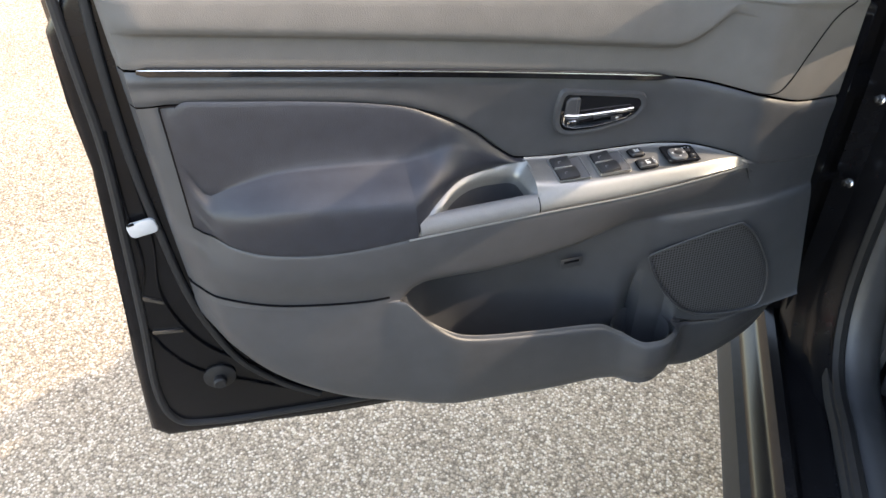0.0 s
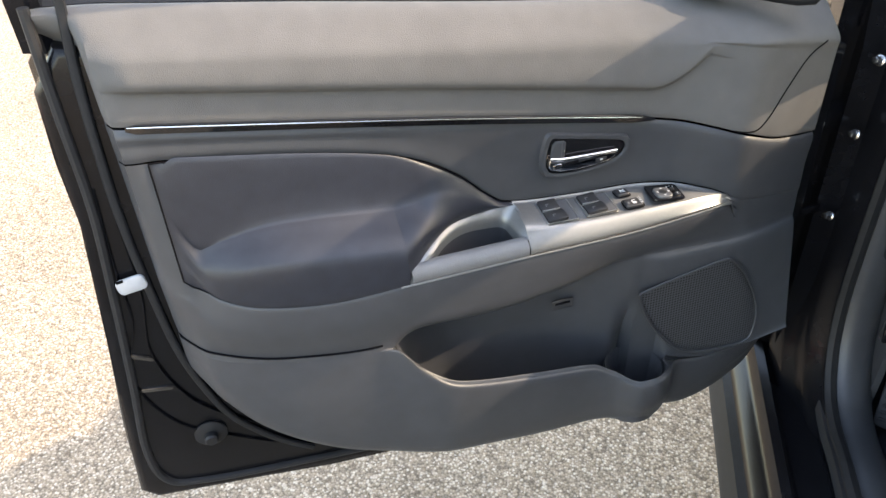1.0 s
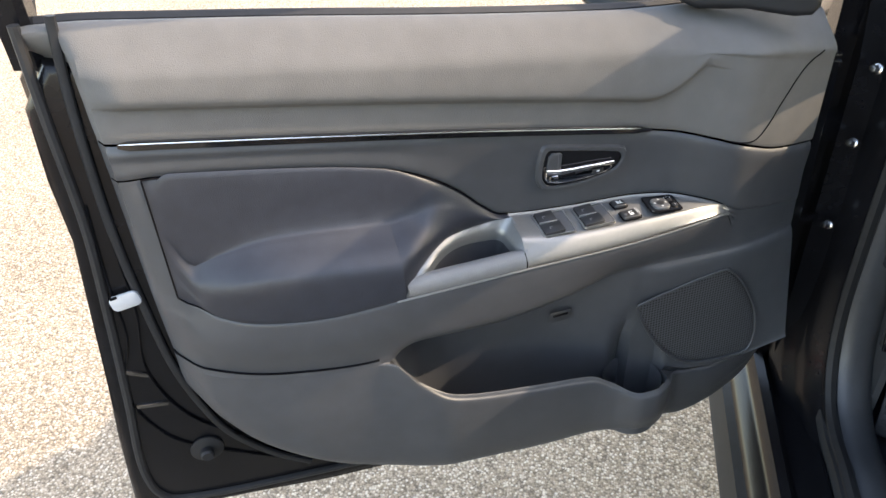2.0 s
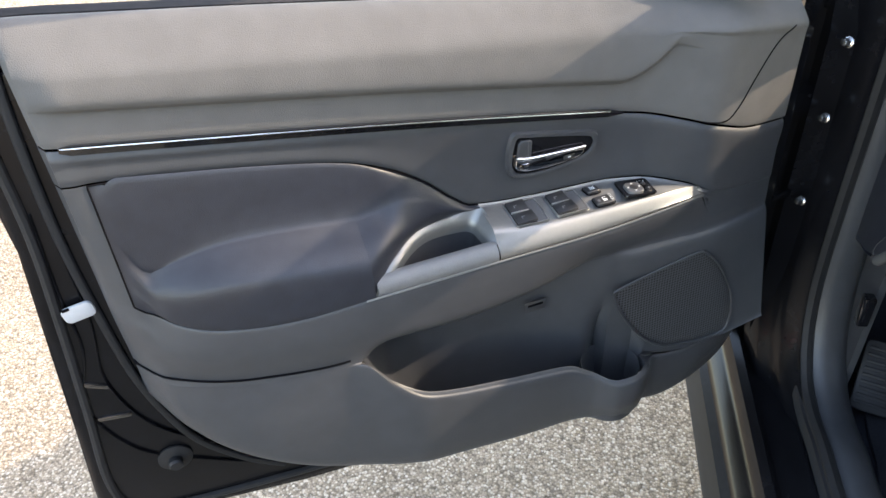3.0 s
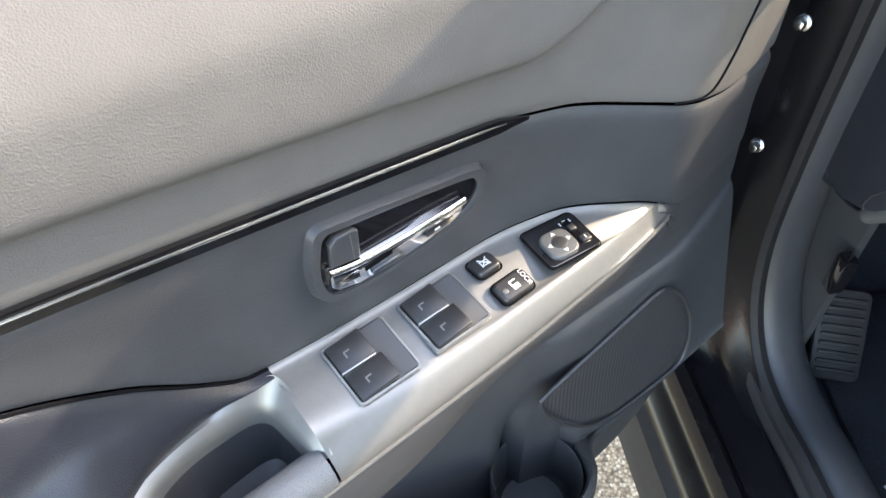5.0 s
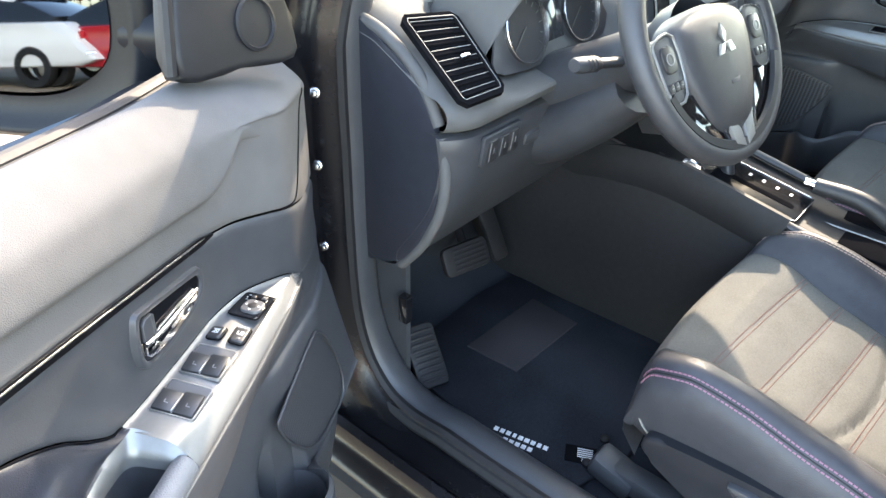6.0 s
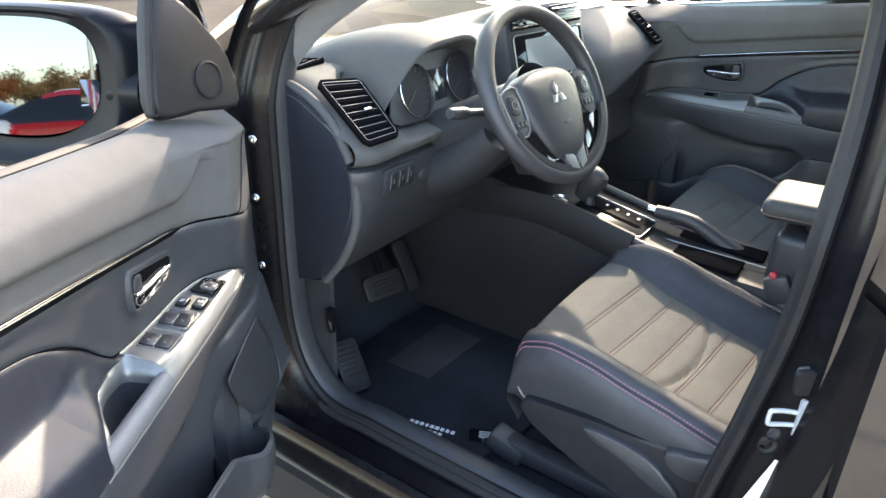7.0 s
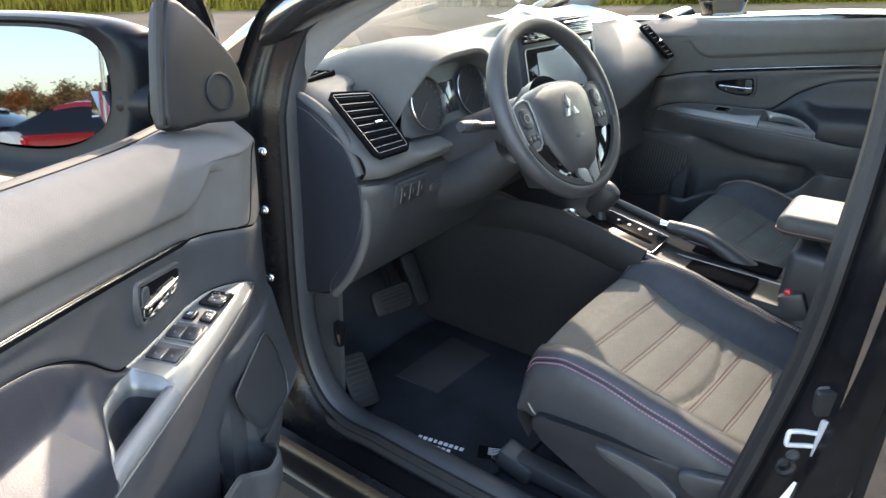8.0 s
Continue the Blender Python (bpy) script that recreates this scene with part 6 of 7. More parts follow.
def seat(cx, label):
    s = thing("front_seat", label, "car seat", "front seats")
    ys = np.linspace(-1.12, -0.482, 110)
    def sheet(ks, wrap=0):
        rows = []
        for y in ys:
            hw = INSERT(y)
            row = [seat_place(cx, k * hw if abs(k) <= 1 else math.copysign(hw + (abs(k) - 1) * (0.276 - hw), k), y) for k in ks]
            if wrap:
                x0, y0, z0 = row[-1]
                k = wrap
                row += [(x0 + k * 0.004, y0, max(0.630, z0 - 0.02)), (x0 + k * 0.002, y0, max(0.624, z0 - 0.05)), (x0 - k * 0.008, y0, max(0.618, z0 - 0.08)), (x0 - k * 0.018, y0, 0.612)]
            rows.append(row)
        bm = grid_mesh(rows)
        bmesh.ops.recalc_face_normals(bm, faces=bm.faces[:])
        return bm
    part("cushion_centre", sheet(np.linspace(-1, 1, 31)), FABRIC, s, "grey suede-like cushion centre with red stitching")
    for k in (-1, 1):
        part("cushion_bolster", sheet([k * v for v in np.linspace(1, 2, 20)], k), SEATLEATHER, s, "black leather side bolster")
        # twin seam along the bolster
        for off in ((0.2615, 0.2680) if k < 0 else (0.2300, 0.2375)):
            pts = []
            for y in np.linspace(-1.05, -0.495, 84):
                pts.append(seat_place(cx, k * off, y, 0.0006))
            part("bolster_stitch", stitched(pts, 0.0017 if k < 0 else 0.0014), THREAD_BRIGHT if k < 0 else THREAD_PALE, s)
        line = [seat_place(cx, k * (0.2648 if k < 0 else 0.2338), y, 0.0002) for y in np.linspace(-1.05, -0.495, 60)]
        part("bolster_seam", sweep(line, circle(0.0014, 6)), RUBBER, s, "dark joint between the leather panels")
    front = [[(cx + x, -0.482 - SEAT_BACK + 0.030 * (1 - (x / 0.265) ** 2) * 0.99 + dy, z) for x in np.linspace(-0.255, 0.255, 20)] for dy, z in ((0.0, 0.642), (0.0, 0.60), (-0.03, 0.56))]
    part("cushion_front", grid_mesh(front), SEATLEATHER, s)
    for q, y0 in enumerate((-0.595, -0.662, -0.729, -0.796, -0.863, -0.93)):
        for dy in (-0.0035, 0.0035):
            pts = [seat_place(cx, x, y0 - 0.08 * x + dy, 0.0006) for x in np.linspace(-INSERT(y0) + 0.006, INSERT(y0) - 0.006, 60)]
            part("cross_stitch", stitched(pts, 0.0008), THREAD, s)
    for k in (-1, 1):
        welt = [seat_place(cx, k * INSERT(y), y, 0.0004) for y in np.linspace(-1.05, -0.50, 60)]
        part("insert_welt", sweep(welt, circle(0.0018, 6)), SEATLEATHER, s)
    # backrest
    rows = []
    for t in np.linspace(0, 1, 24):
        z = 0.66 + 0.60 * t
        y = -1.04 - 0.17 * t
        half = 0.255 - 0.03 * t - 0.10 * max(0, (t - 0.85) / 0.15) ** 2
        row = []
        for q in range(28):
            a = 2 * math.pi * q / 28
            c, sn = math.cos(a), math.sin(a)
            px = half * math.copysign(abs(c) ** 0.6, c)
            py = (0.06 + 0.03 * (abs(c) ** 4)) * math.copysign(abs(sn) ** 0.7, sn)
            row.append((cx + px, y + py, z + 0.01 * c * c))
        rows.append(row)
    bm = grid_mesh(rows, closed_v=True)
    bm.verts.ensure_lookup_table()
    bm.faces.new(bm.verts[-28:])
    bmesh.ops.recalc_face_normals(bm, faces=bm.faces[:])
    part("backrest", bm, SEATLEATHER, s, "black leather backrest")
    part("headrest", rbox((0.26, 0.10, 0.17), 0.04, pose(cx, -1.235, 1.39, 8, 0, 0), 5), SEATLEATHER, s, "black leather headrest")
    for k in (-0.06, 0.06):
        part("headrest_post", sweep([(cx + k, -1.21, 1.24), (cx + k, -1.23, 1.33)], circle(0.006, 8), up=(1, 0, 0)), STEEL, s)
    # base shell with levers and rails
    shell = spline([(-1.10, 0.48), (-1.10, 0.66), (-0.98, 0.690), (-0.91, 0.684), (-0.84, 0.668), (-0.72, 0.660), (-0.62, 0.650), (-0.572, 0.640), (-0.565, 0.610), (-0.60, 0.588), (-0.66, 0.560), (-0.76, 0.520), (-0.90, 0.47)], 4, closed=True)
    for k in (-1, 1):
        m = axes((cx + k * 0.247, 0, 0), (0, -k, 0), (0, 0, 1), (k, 0, 0))
        part("seat_valance", prism([(-p[0] * k, p[1]) for p in shell], 0.035, m, 0.008, 3), SEATPLASTIC, s, "black plastic seat side cover")
    lev = [(0.705, 0.645), (0.76, 0.648), (0.83, 0.638), (0.87, 0.612), (0.90, 0.580), (0.86, 0.572), (0.79, 0.606), (0.73, 0.622)]
    m = axes((cx - 0.280, 0, 0), (0, -1, 0), (0, 0, 1), (-1, 0, 0))
    part("height_lever", prism([tuple(p) for p in spline(lev, 3, closed=True)], 0.014, m, 0.006), DARK, s, "dark grey height lever")
    lev = [(0.862, 0.672), (0.93, 0.690), (1.00, 0.710), (1.02, 0.670), (0.96, 0.640), (0.885, 0.634)]
    part("recline_lever", prism([tuple(p) for p in spline(lev, 3, closed=True)], 0.018, m, 0.006), DARK, s, "black recline lever")
    part("slide_bar", sweep(spline([(cx - 0.245, -0.63, 0.60), (cx - 0.258, -0.565, 0.625), (cx - 0.258, -0.540, 0.66), (cx - 0.252, -0.550, 0.685)], 5), circle(0.0022, 8)), SILVER, s, "thin grey slide bar")
    for k in (-0.19, 0.19):
        part("seat_rail", rbox((0.045, 0.62, 0.045), 0.008, pose(cx + k, -0.80, 0.425)), DARK, s)
        part("rail_cover", rbox((0.060, 0.09, 0.050), 0.012, pose(cx + k, -0.50, 0.422, 14, 0, 0)), TRIM, s, "grey plastic rail end cover")
    return s


def stitched(points, r, gap=2):
    """Short raised stitches along a line, in one mesh."""
    bms = []
    for i in range(0, len(points) - 1):
        a, b = Vector(points[i]), Vector(points[i + 1])
        bms.append(sweep([a, a.lerp(b, 0.35), a.lerp(b, 0.72)], [(-r, 0), (0, r), (r, 0), (0, -r)]))
    return joined(*bms)


SEATPLASTIC = material("seat_side_plastic", (0.014, 0.015, 0.018), 0.42, scale=40, vary=0.2, bump=0.2, bump_scale=900, spec=0.3)
THREAD_BRIGHT = material("plum_red_thread", (0.22, 0.10, 0.13), 0.8, vary=0.2)
THREAD_PALE = material("pale_brown_thread", (0.30, 0.22, 0.19), 0.8, vary=0.2)
SEATLEATHER = material("seat_leather", (0.036, 0.037, 0.042), 0.40, scale=60, vary=0.15, bump=0.3, bump_scale=650, spots="VORONOI", spec=0.3)
seat(0.430, "grey and black driver seat with red stitching, partly sunlit")
seat(1.130, "grey and black passenger seat behind the centre console")


# ---- centre console ----
GATE = material("gate_plastic", (0.010, 0.010, 0.011), 0.18, vary=0.15, spec=0.02)

def console():
    c = thing("centre_console", "black centre console with a gear gate between the seats", "console")
    rows = []
    for y, zt, w in ((0.20, 0.78, 0.13), (0.0, 0.82, 0.13), (-0.16, 0.856, 0.13), (-0.24, 0.842, 0.128), (-0.33, 0.818, 0.125), (-0.45, 0.795, 0.120), (-0.56, 0.775, 0.115), (-0.64, 0.765, 0.11), (-0.80, 0.755, 0.105), (-1.25, 0.75, 0.105)):
        sec = [(-w - 0.010, 0.40), (-w - 0.008, 0.62), (-w, zt - 0.035), (-w + 0.008, zt - 0.006), (-w + 0.02, zt), (0, zt + 0.001), (w - 0.02, zt), (w - 0.008, zt - 0.006), (w, zt - 0.035), (w + 0.008, 0.62), (w + 0.010, 0.40)]
        rows.append([(0.785 + p[0], y, p[1]) for p in spline(sec, 3)])
    bm = grid_mesh(rows)
    bmesh.ops.recalc_face_normals(bm, faces=bm.faces[:])
    part("console_body", bm, RUBBER, c)
    for s in (-1, 1):
        part("console_rail", sweep(spline([(0.785 + s * 0.105, -0.28, 0.838), (0.785 + s * 0.105, -0.45, 0.806), (0.785 + s * 0.10, -0.63, 0.772)], 5), circle(0.010, 10, 0.008)), TRIM, c, "grey raised console edge")
    g = axes((0.762, -0.475, 0.797), (1, 0, 0), (0, 0.985, 0.172), (0, -0.172, 0.985))
    gate = part("gear_gate", prism(rrect(0.118, 0.190, 0.008), 0.005, g, 0.002), GATE, c, "black gear gate with a thin bright edge")
    part("gate_edge", sweep([g @ Vector((p[0], p[1], 0.005)) for p in rrect(0.118, 0.190, 0.008)], circle(0.0014, 6), up=g.to_3x3() @ Vector((0, 0, 1)), closed=True), STEEL, gate)
    for k in range(4):
        part("gate_mark", rbox((0.010, 0.006, 0.0006), 0, g @ pose(0.030, -0.055 + 0.030 * k, 0.0055)), MARKING, gate)
    # the slot isn't cut: a thin black plate gives its shade
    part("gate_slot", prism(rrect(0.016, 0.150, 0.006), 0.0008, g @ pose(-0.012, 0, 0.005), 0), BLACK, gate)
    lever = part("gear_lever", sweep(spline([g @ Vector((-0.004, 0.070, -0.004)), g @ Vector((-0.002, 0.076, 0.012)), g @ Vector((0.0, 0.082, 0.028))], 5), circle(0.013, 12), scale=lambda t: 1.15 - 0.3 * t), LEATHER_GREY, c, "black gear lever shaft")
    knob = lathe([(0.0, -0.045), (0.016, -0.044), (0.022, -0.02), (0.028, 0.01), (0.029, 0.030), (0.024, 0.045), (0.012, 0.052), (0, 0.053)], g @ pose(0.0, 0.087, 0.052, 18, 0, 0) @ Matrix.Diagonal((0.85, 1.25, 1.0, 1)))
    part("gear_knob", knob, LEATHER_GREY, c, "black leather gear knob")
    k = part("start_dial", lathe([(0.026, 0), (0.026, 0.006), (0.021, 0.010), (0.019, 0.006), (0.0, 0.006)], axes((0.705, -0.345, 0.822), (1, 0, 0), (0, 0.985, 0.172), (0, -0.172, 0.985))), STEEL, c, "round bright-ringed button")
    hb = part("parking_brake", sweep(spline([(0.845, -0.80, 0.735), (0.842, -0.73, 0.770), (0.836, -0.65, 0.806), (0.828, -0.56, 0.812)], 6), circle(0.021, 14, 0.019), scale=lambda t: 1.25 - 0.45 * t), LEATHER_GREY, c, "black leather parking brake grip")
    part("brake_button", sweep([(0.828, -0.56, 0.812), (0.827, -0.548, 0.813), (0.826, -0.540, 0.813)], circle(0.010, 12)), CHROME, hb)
    # brake slot and cup tray: solid black boxes, their inner shade is colour
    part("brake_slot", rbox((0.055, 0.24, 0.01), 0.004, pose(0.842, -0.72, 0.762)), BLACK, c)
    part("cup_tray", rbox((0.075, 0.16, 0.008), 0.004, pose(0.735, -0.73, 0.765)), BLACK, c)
    part("tray_edge", sweep([(0.775, -0.60, 0.768), (0.775, -0.95, 0.765)], circle(0.002, 8)), SILVER, c)
    part("console_box", rbox((0.185, 0.42, 0.14), 0.02, pose(0.785, -1.075, 0.82), 3), DARK, c, "black console box")
    lid = part("armrest_lid", rbox((0.176, 0.35, 0.050), 0.024, pose(0.785, -1.000, 0.944, -3, 0, 0), 6), SEATLEATHER_PALE, c, "smooth leather armrest lid")
    part("lid_neck", sweep([(0.785, -1.0, 0.86), (0.785, -0.99, 0.94)], circle(0.07, 16, 0.085)), DARK, c)
    part("lid_seam", sweep([(0.785 + p[0], -1.000 + p[1], 0.934 - 0.052 * p[1]) for p in rrect(0.1772, 0.3512, 0.028)], circle(0.0012, 6), closed=True), THREAD, lid)
    # stitched knee pad
    part("knee_pad", sweep(spline([(0.668, -0.05, 0.75), (0.660, -0.20, 0.80), (0.662, -0.34, 0.806), (0.668, -0.56, 0.765)], 6), circle(0.016, 10, 0.045)), RUBBER, c)
    b = thing("seat_belt_buckle", "black belt buckle with a red release button beside the driver seat", "buckle")
    part("buckle_body", rbox((0.030, 0.055, 0.065), 0.008, pose(0.690, -0.905, 0.765, -25, 0, 0)), DARK, b)
    part("buckle_button", rbox((0.024, 0.016, 0.020), 0.004, pose(0.690, -0.888, 0.792, -25, 0, 0)), RED, b, "red release button")
    part("buckle_stalk", rbox((0.02, 0.04, 0.12), 0.006, pose(0.690, -0.93, 0.69, -15, 0, 0)), DARK, b)


SEATLEATHER_PALE = material("armrest_leather", (0.050, 0.050, 0.047), 0.62, scale=60, vary=0.1, bump=0.25, bump_scale=650, spots="VORONOI")
console()


# ---- floor: mat, pedals, foot rest ----
def floor_things():
    mat = thing("floor_mat", "black carpet floor mat with pale lettering bars and a heel pad", "floor mat")
    out = [(0.178, -0.46), (0.178, -0.20), (0.20, -0.05), (0.26, 0.03), (0.62, 0.03), (0.64, -0.10), (0.62, -0.46)]
    part("mat_carpet", prism([tuple(p) for p in spline(out, 3, closed=True)], 0.010, pose(0, 0, 0.392), 0.003), MATCARPET, mat)
    part("heel_pad", prism([(0.350, -0.195), (0.582, -0.206), (0.590, -0.072), (0.343, -0.063)], 0.004, pose(0, 0, 0.402), 0.0015), HEEL, mat, "worn brown-black heel pad")
    widths = (0.9, 0.9, 0.9, 0.7, 0.95, 1.0, 0.9, 0.8, 0.9)
    for k in range(9):
        part("mat_bar", rbox((0.0112, 0.0100, 0.0012), 0.0004, pose(0.190 + 0.0029 * k, -0.262 - 0.0128 * k, 0.4032, 0, 0, -77) @ Matrix.Diagonal((widths[k] * 0.9, 1.05, 1, 1))), MATMARK, mat)
    for k in range(5):
        part("mat_bar", rbox((0.0112, 0.0100, 0.0012), 0.0004, pose(0.178 + 0.0029 * k, -0.292 - 0.0128 * k, 0.4032, 0, 0, -77) @ Matrix.Diagonal((0.85, 1.05, 1, 1))), MATMARK, mat)
    tag = part("mat_tag", rbox((0.060, 0.042, 0.001), 0.0004, pose(0.245, -0.425, 0.4035, 0, 0, -62)), BLACK, mat, "small woven tag with pale lines")
    for k in range(7):
        part("tag_line", rbox((0.030 if k > 1 else 0.012, 0.0022, 0.0004), 0, pose(0.245, -0.425, 0.4043, 0, 0, -62) @ pose(0.008, -0.016 + 0.005 * k, 0)), MARKING, tag)
    for x, y in ((0.235, -0.445), (0.31, -0.44)):
        part("mat_hook", lathe([(0.010, 0), (0.010, 0.005), (0.006, 0.008), (0.0, 0.008)], pose(x, y, 0.402), 14), RUBBER, mat)
    br = thing("brake_pedal", "black rubber-faced brake pedal on its arm", "pedal")
    m = axes((0.435, 0.030, 0.562), (0.97, -0.24, 0), (0.12, 0.48, 0.87), (-0.21, -0.84, 0.49))
    part("pedal_pad", prism(rrect(0.125, 0.068, 0.016), 0.014, m @ pose(0, 0, 0, 0, 0, 0), 0.005), RUBBER, br)
    for k in range(5):
        part("pedal_rib", rbox((0.088, 0.005, 0.004), 0.0015, m @ pose(0.008, -0.022 + 0.011 * k, 0.015)), RUBBER, br)
    part("pedal_arm", sweep(spline([(0.450, 0.05, 0.59), (0.455, 0.10, 0.70), (0.455, 0.12, 0.86)], 5), circle(0.010, 8)), BLACK, br)
    ac = thing("accelerator_pedal", "narrow black accelerator pedal", "pedal")
    m = axes((0.575, 0.06, 0.555), (0.99, -0.1, 0), (0.05, 0.50, 0.86), (-0.1, -0.85, 0.50))
    part("pedal_pad", prism(rrect(0.048, 0.150, 0.012), 0.012, m, 0.004), RUBBER, ac)
    part("pedal_arm", sweep(spline([(0.575, 0.10, 0.62), (0.575, 0.15, 0.72), (0.57, 0.18, 0.86)], 5), circle(0.010, 8)), BLACK, ac)
    fr = thing("foot_rest", "ribbed black plastic foot rest beside the sill", "foot rest")
    m = axes((0.205, -0.055, 0.462), (0.93, -0.36, 0), (0.25, 0.65, 0.72), (-0.3, -0.66, 0.69))
    part("rest_plate", prism(rrect(0.070, 0.135, 0.012), 0.012, m, 0.004), RUBBER, fr)
    for k in range(9):
        part("rest_rib", rbox((0.056, 0.006, 0.005), 0.002, m @ pose(0, -0.052 + 0.013 * k, 0.013)), RUBBER, fr)


# mat colour lifted like the carpet, to carry the haze over the footwell
MATCARPET = material("mat_carpet", (0.0260, 0.0280, 0.0330), 0.95, scale=800, vary=0.5, bump=1.0, bump_scale=1600, spec=0.0)
MATMARK = material("woven_pale_mark", (0.70, 0.70, 0.70), 0.8, scale=900, vary=0.3)
HEEL = material("heel_pad", (0.0400, 0.0370, 0.0390), 0.85, scale=500, vary=0.35, bump=0.8, bump_scale=1200, spec=0.0)
floor_things()


# ---- outside: parked cars, pole, trees ----
TINT = material("dark_tinted_glass", (0.01, 0.012, 0.014), 0.03, vary=0.05, coat=0.5)


def parked_car(x, y, turn, paint, label):
    c = thing("parked_car", label, "car", "parked cars behind")
    M = pose(x, y, 0, 0, 0, turn)
    side = [(-2.15, 0.35), (-2.2, 0.75), (-2.05, 0.98), (-1.6, 1.02), (0.95, 0.95), (1.9, 0.82), (2.2, 0.65), (2.2, 0.35)]
    def body(outline, half, inset):
        pts = [tuple(p) for p in spline(outline, 3, closed=True)]
        rows = []
        for s, k in ((-1.0, 0.93), (-0.96, 0.985), (-0.85, 1.0), (0, 1.0), (0.85, 1.0), (0.96, 0.985), (1.0, 0.93)):
            rows.append([M @ Vector((p[0] * k, s * half * (1 - inset * max(0, p[1] - 0.9)), 0.65 + (p[1] - 0.65) * k)) for p in pts])
        bm = grid_mesh(rows, closed_v=True)
        bm.verts.ensure_lookup_table()
        n = len(pts)
        bm.faces.new(bm.verts[:n])
        bm.faces.new(bm.verts[-n:])
        bmesh.ops.recalc_face_normals(bm, faces=bm.faces[:])
        return bm
    part("body", body(side, 0.88, 0.0), paint, c)
    part("cabin", body([(-1.75, 0.98), (-1.0, 1.38), (-0.2, 1.46), (0.3, 1.40), (1.05, 0.95)], 0.80, 0.35), TINT, c, "dark glazed cabin")
    part("roof", body([(-1.05, 1.37), (-0.2, 1.45), (0.3, 1.39), (0.2, 1.43), (-0.2, 1.485), (-1.0, 1.41)], 0.70, 0.1), paint, c)
    for wx in (-1.35, 1.35):
        for s in (-1, 1):
            wm = M @ pose(wx, s * 0.80, 0.33, 90, 0, 0)
            w = part("wheel", lathe([(0.20, -0.09), (0.31, -0.10), (0.335, -0.05), (0.335, 0.05), (0.31, 0.10), (0.20, 0.09)], wm, 28), RUBBER, c, "black tyre")
            part("rim", lathe([(0.20, -0.06), (0.19, -0.095), (0.06, -0.08), (0, -0.08)] if s < 0 else [(0.20, 0.06), (0.19, 0.095), (0.06, 0.08), (0, 0.08)], wm, 28), STEEL, w)
    for s in (-1, 1):
        part("tail_lamp", rbox((0.05, 0.34, 0.13), 0.03, M @ pose(-2.17, s * 0.62, 0.82)), RED, c, "red tail lamp")
        part("head_lamp", rbox((0.08, 0.30, 0.12), 0.03, M @ pose(2.13, s * 0.62, 0.70)), CHROME, c)


CAR_RED = material("red_car_paint", (0.45, 0.012, 0.025), 0.15, vary=0.05, coat=1.0)
CAR_WHITE = material("white_car_paint", (0.75, 0.75, 0.75), 0.2, vary=0.03, coat=1.0)
CAR_GREY = material("grey_car_paint", (0.20, 0.22, 0.25), 0.2, vary=0.05, coat=1.0)
parked_car(-11.2, -6.6, 150, CAR_RED, "red saloon car parked in the lot")
parked_car(-13.6, -5.0, 150, CAR_WHITE, "white car parked in the lot")
parked_car(-16.5, -10.2, 60, CAR_GREY, "grey saloon car parked in the lot")
parked_car(-12.6, -10.4, 100, CAR_RED, "red car parked in the lot")
pole = thing("banner_pole", "grey pole with a red pennant in the car lot", "pole")
part("pole_tube", sweep([(-17.2, -10.6, 0), (-17.2, -10.6, 13.0)], circle(0.05, 10), up=(1, 0, 0)), STEEL, pole)
part("pennant", thick(grid_mesh([[(-17.2 + 0.10 * t * s, -10.6 + 0.15 * s, 5.6 + t * 2.4) for s in (-1, 0, 1)] for t in np.linspace(0, 1, 6)]), 0.004), RED, pole, "red cloth pennant")


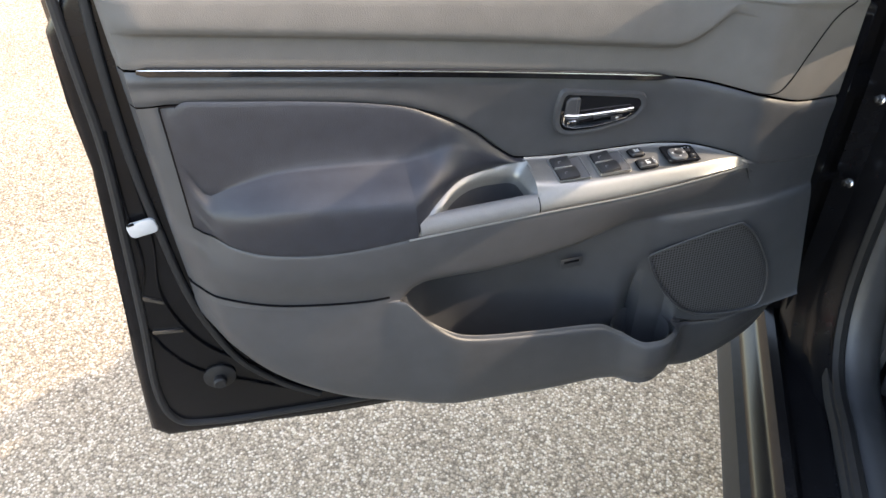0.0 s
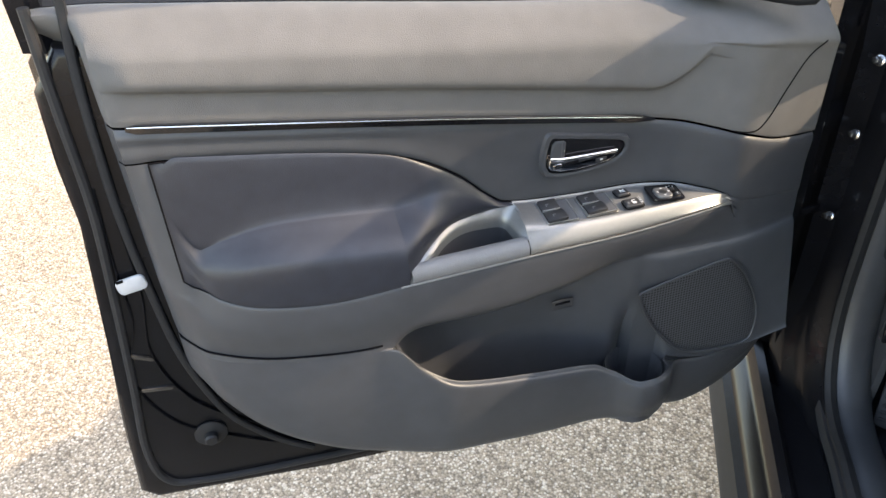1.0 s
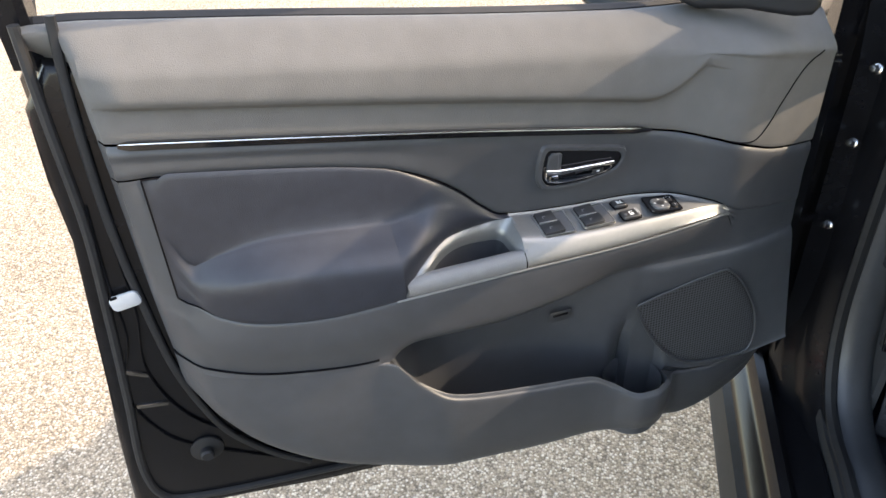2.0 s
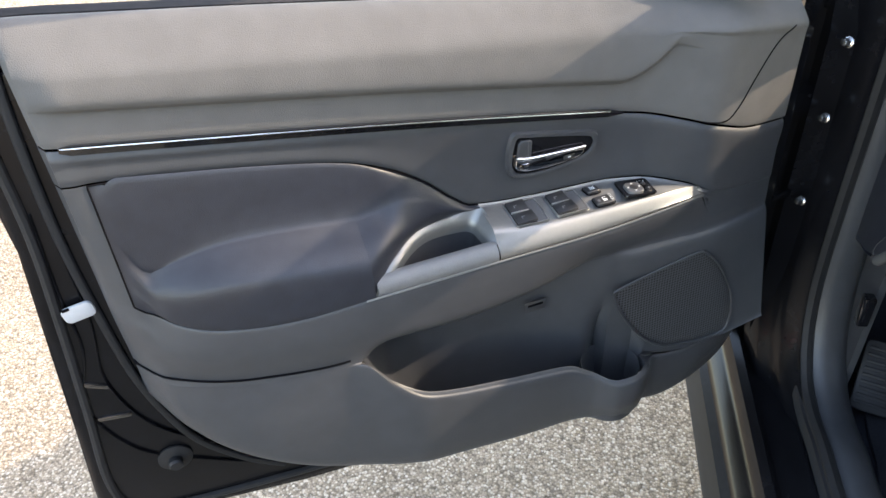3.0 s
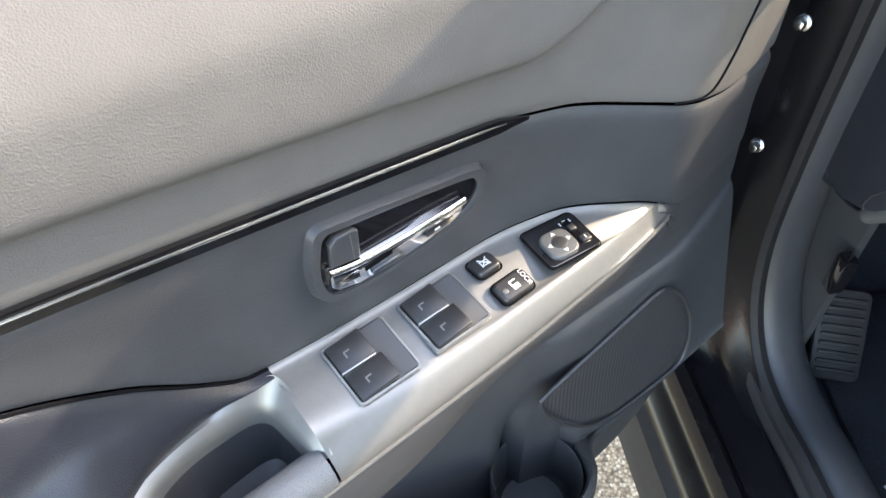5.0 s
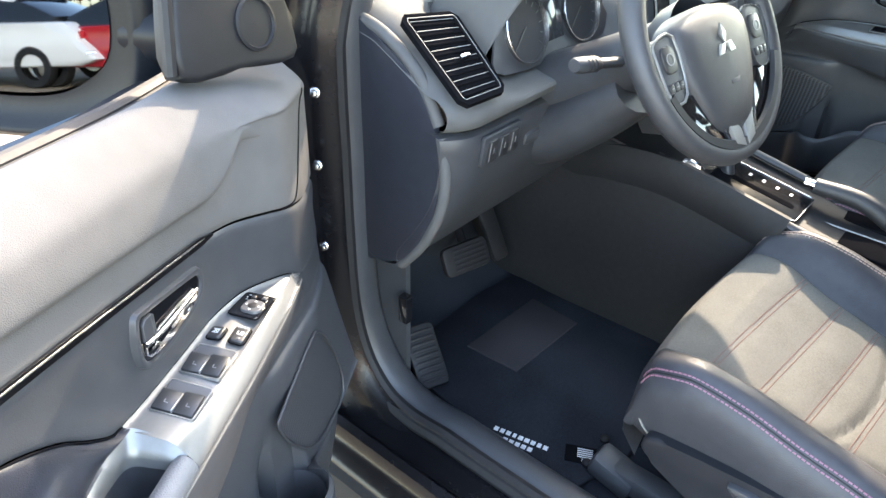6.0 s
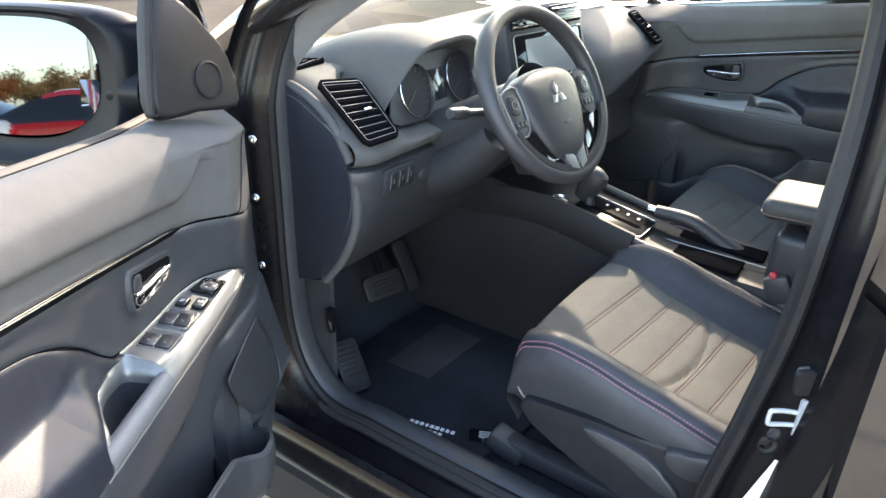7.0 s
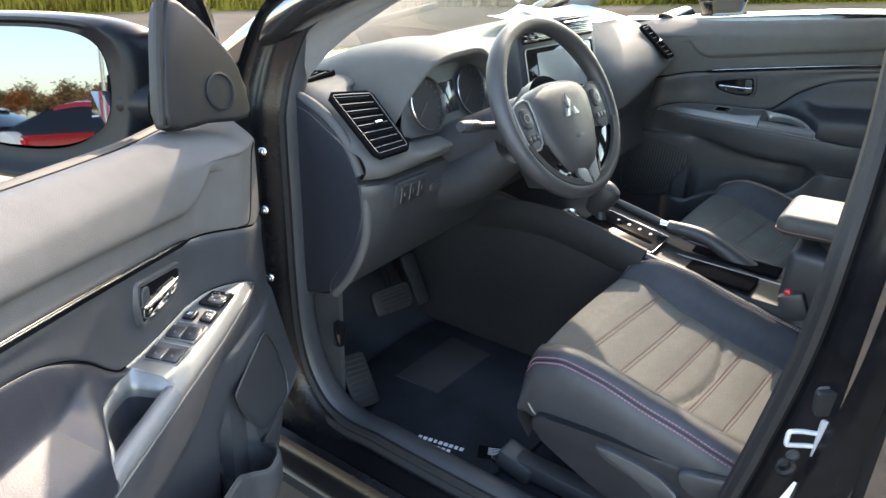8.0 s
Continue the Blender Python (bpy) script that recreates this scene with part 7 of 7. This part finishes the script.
def tree(x, y, h, mat, label):
    t = thing("tree", label, "tree", "trees along the lot")
    rnd = random.Random(int(abs(x * 7 + y * 13)))
    bms = [sweep(spline([(x, y, 0), (x + 0.1, y, h * 0.3), (x - 0.1, y + 0.1, h * 0.7)], 3), circle(0.16, 7), scale=lambda k: 1 - 0.7 * k)]
    tips = []
    for k in range(9):
        a = rnd.uniform(0, 6.3)
        z0 = h * rnd.uniform(0.25, 0.65)
        r = h * rnd.uniform(0.15, 0.30)
        tip = (x + r * math.cos(a), y + r * math.sin(a), z0 + h * rnd.uniform(0.12, 0.32))
        tips.append(tip)
        bms.append(sweep([(x, y, z0), ((x + tip[0]) / 2, (y + tip[1]) / 2, (z0 + tip[2]) / 2 + 0.1), tip], circle(0.05, 5), scale=lambda k: 1 - 0.7 * k))
    part("trunk", joined(*bms), BARK, t)
    verts, faces = [], []
    for tip in tips:
        for q in range(110):
            d = Vector((rnd.gauss(0, 1), rnd.gauss(0, 1), rnd.gauss(0, 0.8))) * h * 0.10
            p = Vector(tip) + d
            u = Vector((rnd.uniform(-1, 1), rnd.uniform(-1, 1), rnd.uniform(-1, 1))).normalized() * 0.28
            v = u.orthogonal().normalized() * 0.11
            i = len(verts)
            verts += [p - u, p + v, p + u, p - v]
            faces.append((i, i + 1, i + 2, i + 3))
    me = bpy.data.meshes.new("crown")
    me.from_pydata([tuple(v) for v in verts], [], faces)
    me.materials.append(mat)
    new("crown", me).parent = t


BARK = material("bark", (0.10, 0.08, 0.065), 0.9, vary=0.3)
LEAF_RUST = material("rust_leaves", (0.418, 0.162, 0.057), 0.8, vary=0.4)
LEAF_TAN = material("tan_leaves", (0.380, 0.247, 0.114), 0.8, vary=0.4)
LEAF_GREEN = material("olive_leaves", (0.170, 0.170, 0.060), 0.8, vary=0.4)
rng = random.Random(5)
for k in range(26):
    a = math.radians(209 + (k - 12) * 0.62)
    r = 118 + rng.uniform(-8, 16)
    tree(r * math.cos(a), r * math.sin(a), rng.uniform(4.4, 6.0), (LEAF_RUST, LEAF_TAN, LEAF_TAN, LEAF_GREEN)[k % 4], ("rust-coloured autumn tree behind the car lot", "tan autumn tree behind the car lot", "tan autumn tree behind the car lot", "olive autumn tree behind the car lot")[k % 4])


# ---- outside of the passenger side and windscreen foot ----
pm = part("door_mirror", lathe([(0.0, -0.085), (0.07, -0.08), (0.105, -0.05), (0.118, -0.01), (0.114, 0.0), (0.104, 0.002), (0.100, -0.004)], axes((1.74, -0.36, 1.275), (0.97, -0.24, 0), (0, 0, 1), (-0.24, -0.97, 0)) @ Matrix.Diagonal((1.0, 0.78, 1.0, 1)), 36), PAINT, passenger_door, "gloss black passenger door mirror")
part("mirror_glass", prism(circle(0.102, 32, 0.080), 0.002, axes((1.74, -0.36, 1.275), (0.97, -0.24, 0), (0, 0, 1), (-0.24, -0.97, 0)) @ pose(0, 0, -0.006), 0), MIRROR, pm)
part("mirror_arm", sweep(spline([(1.54, -0.22, 1.20), (1.59, -0.23, 1.205), (1.65, -0.25, 1.215)], 4), circle(0.035, 12, 0.025)), PAINT, passenger_door)
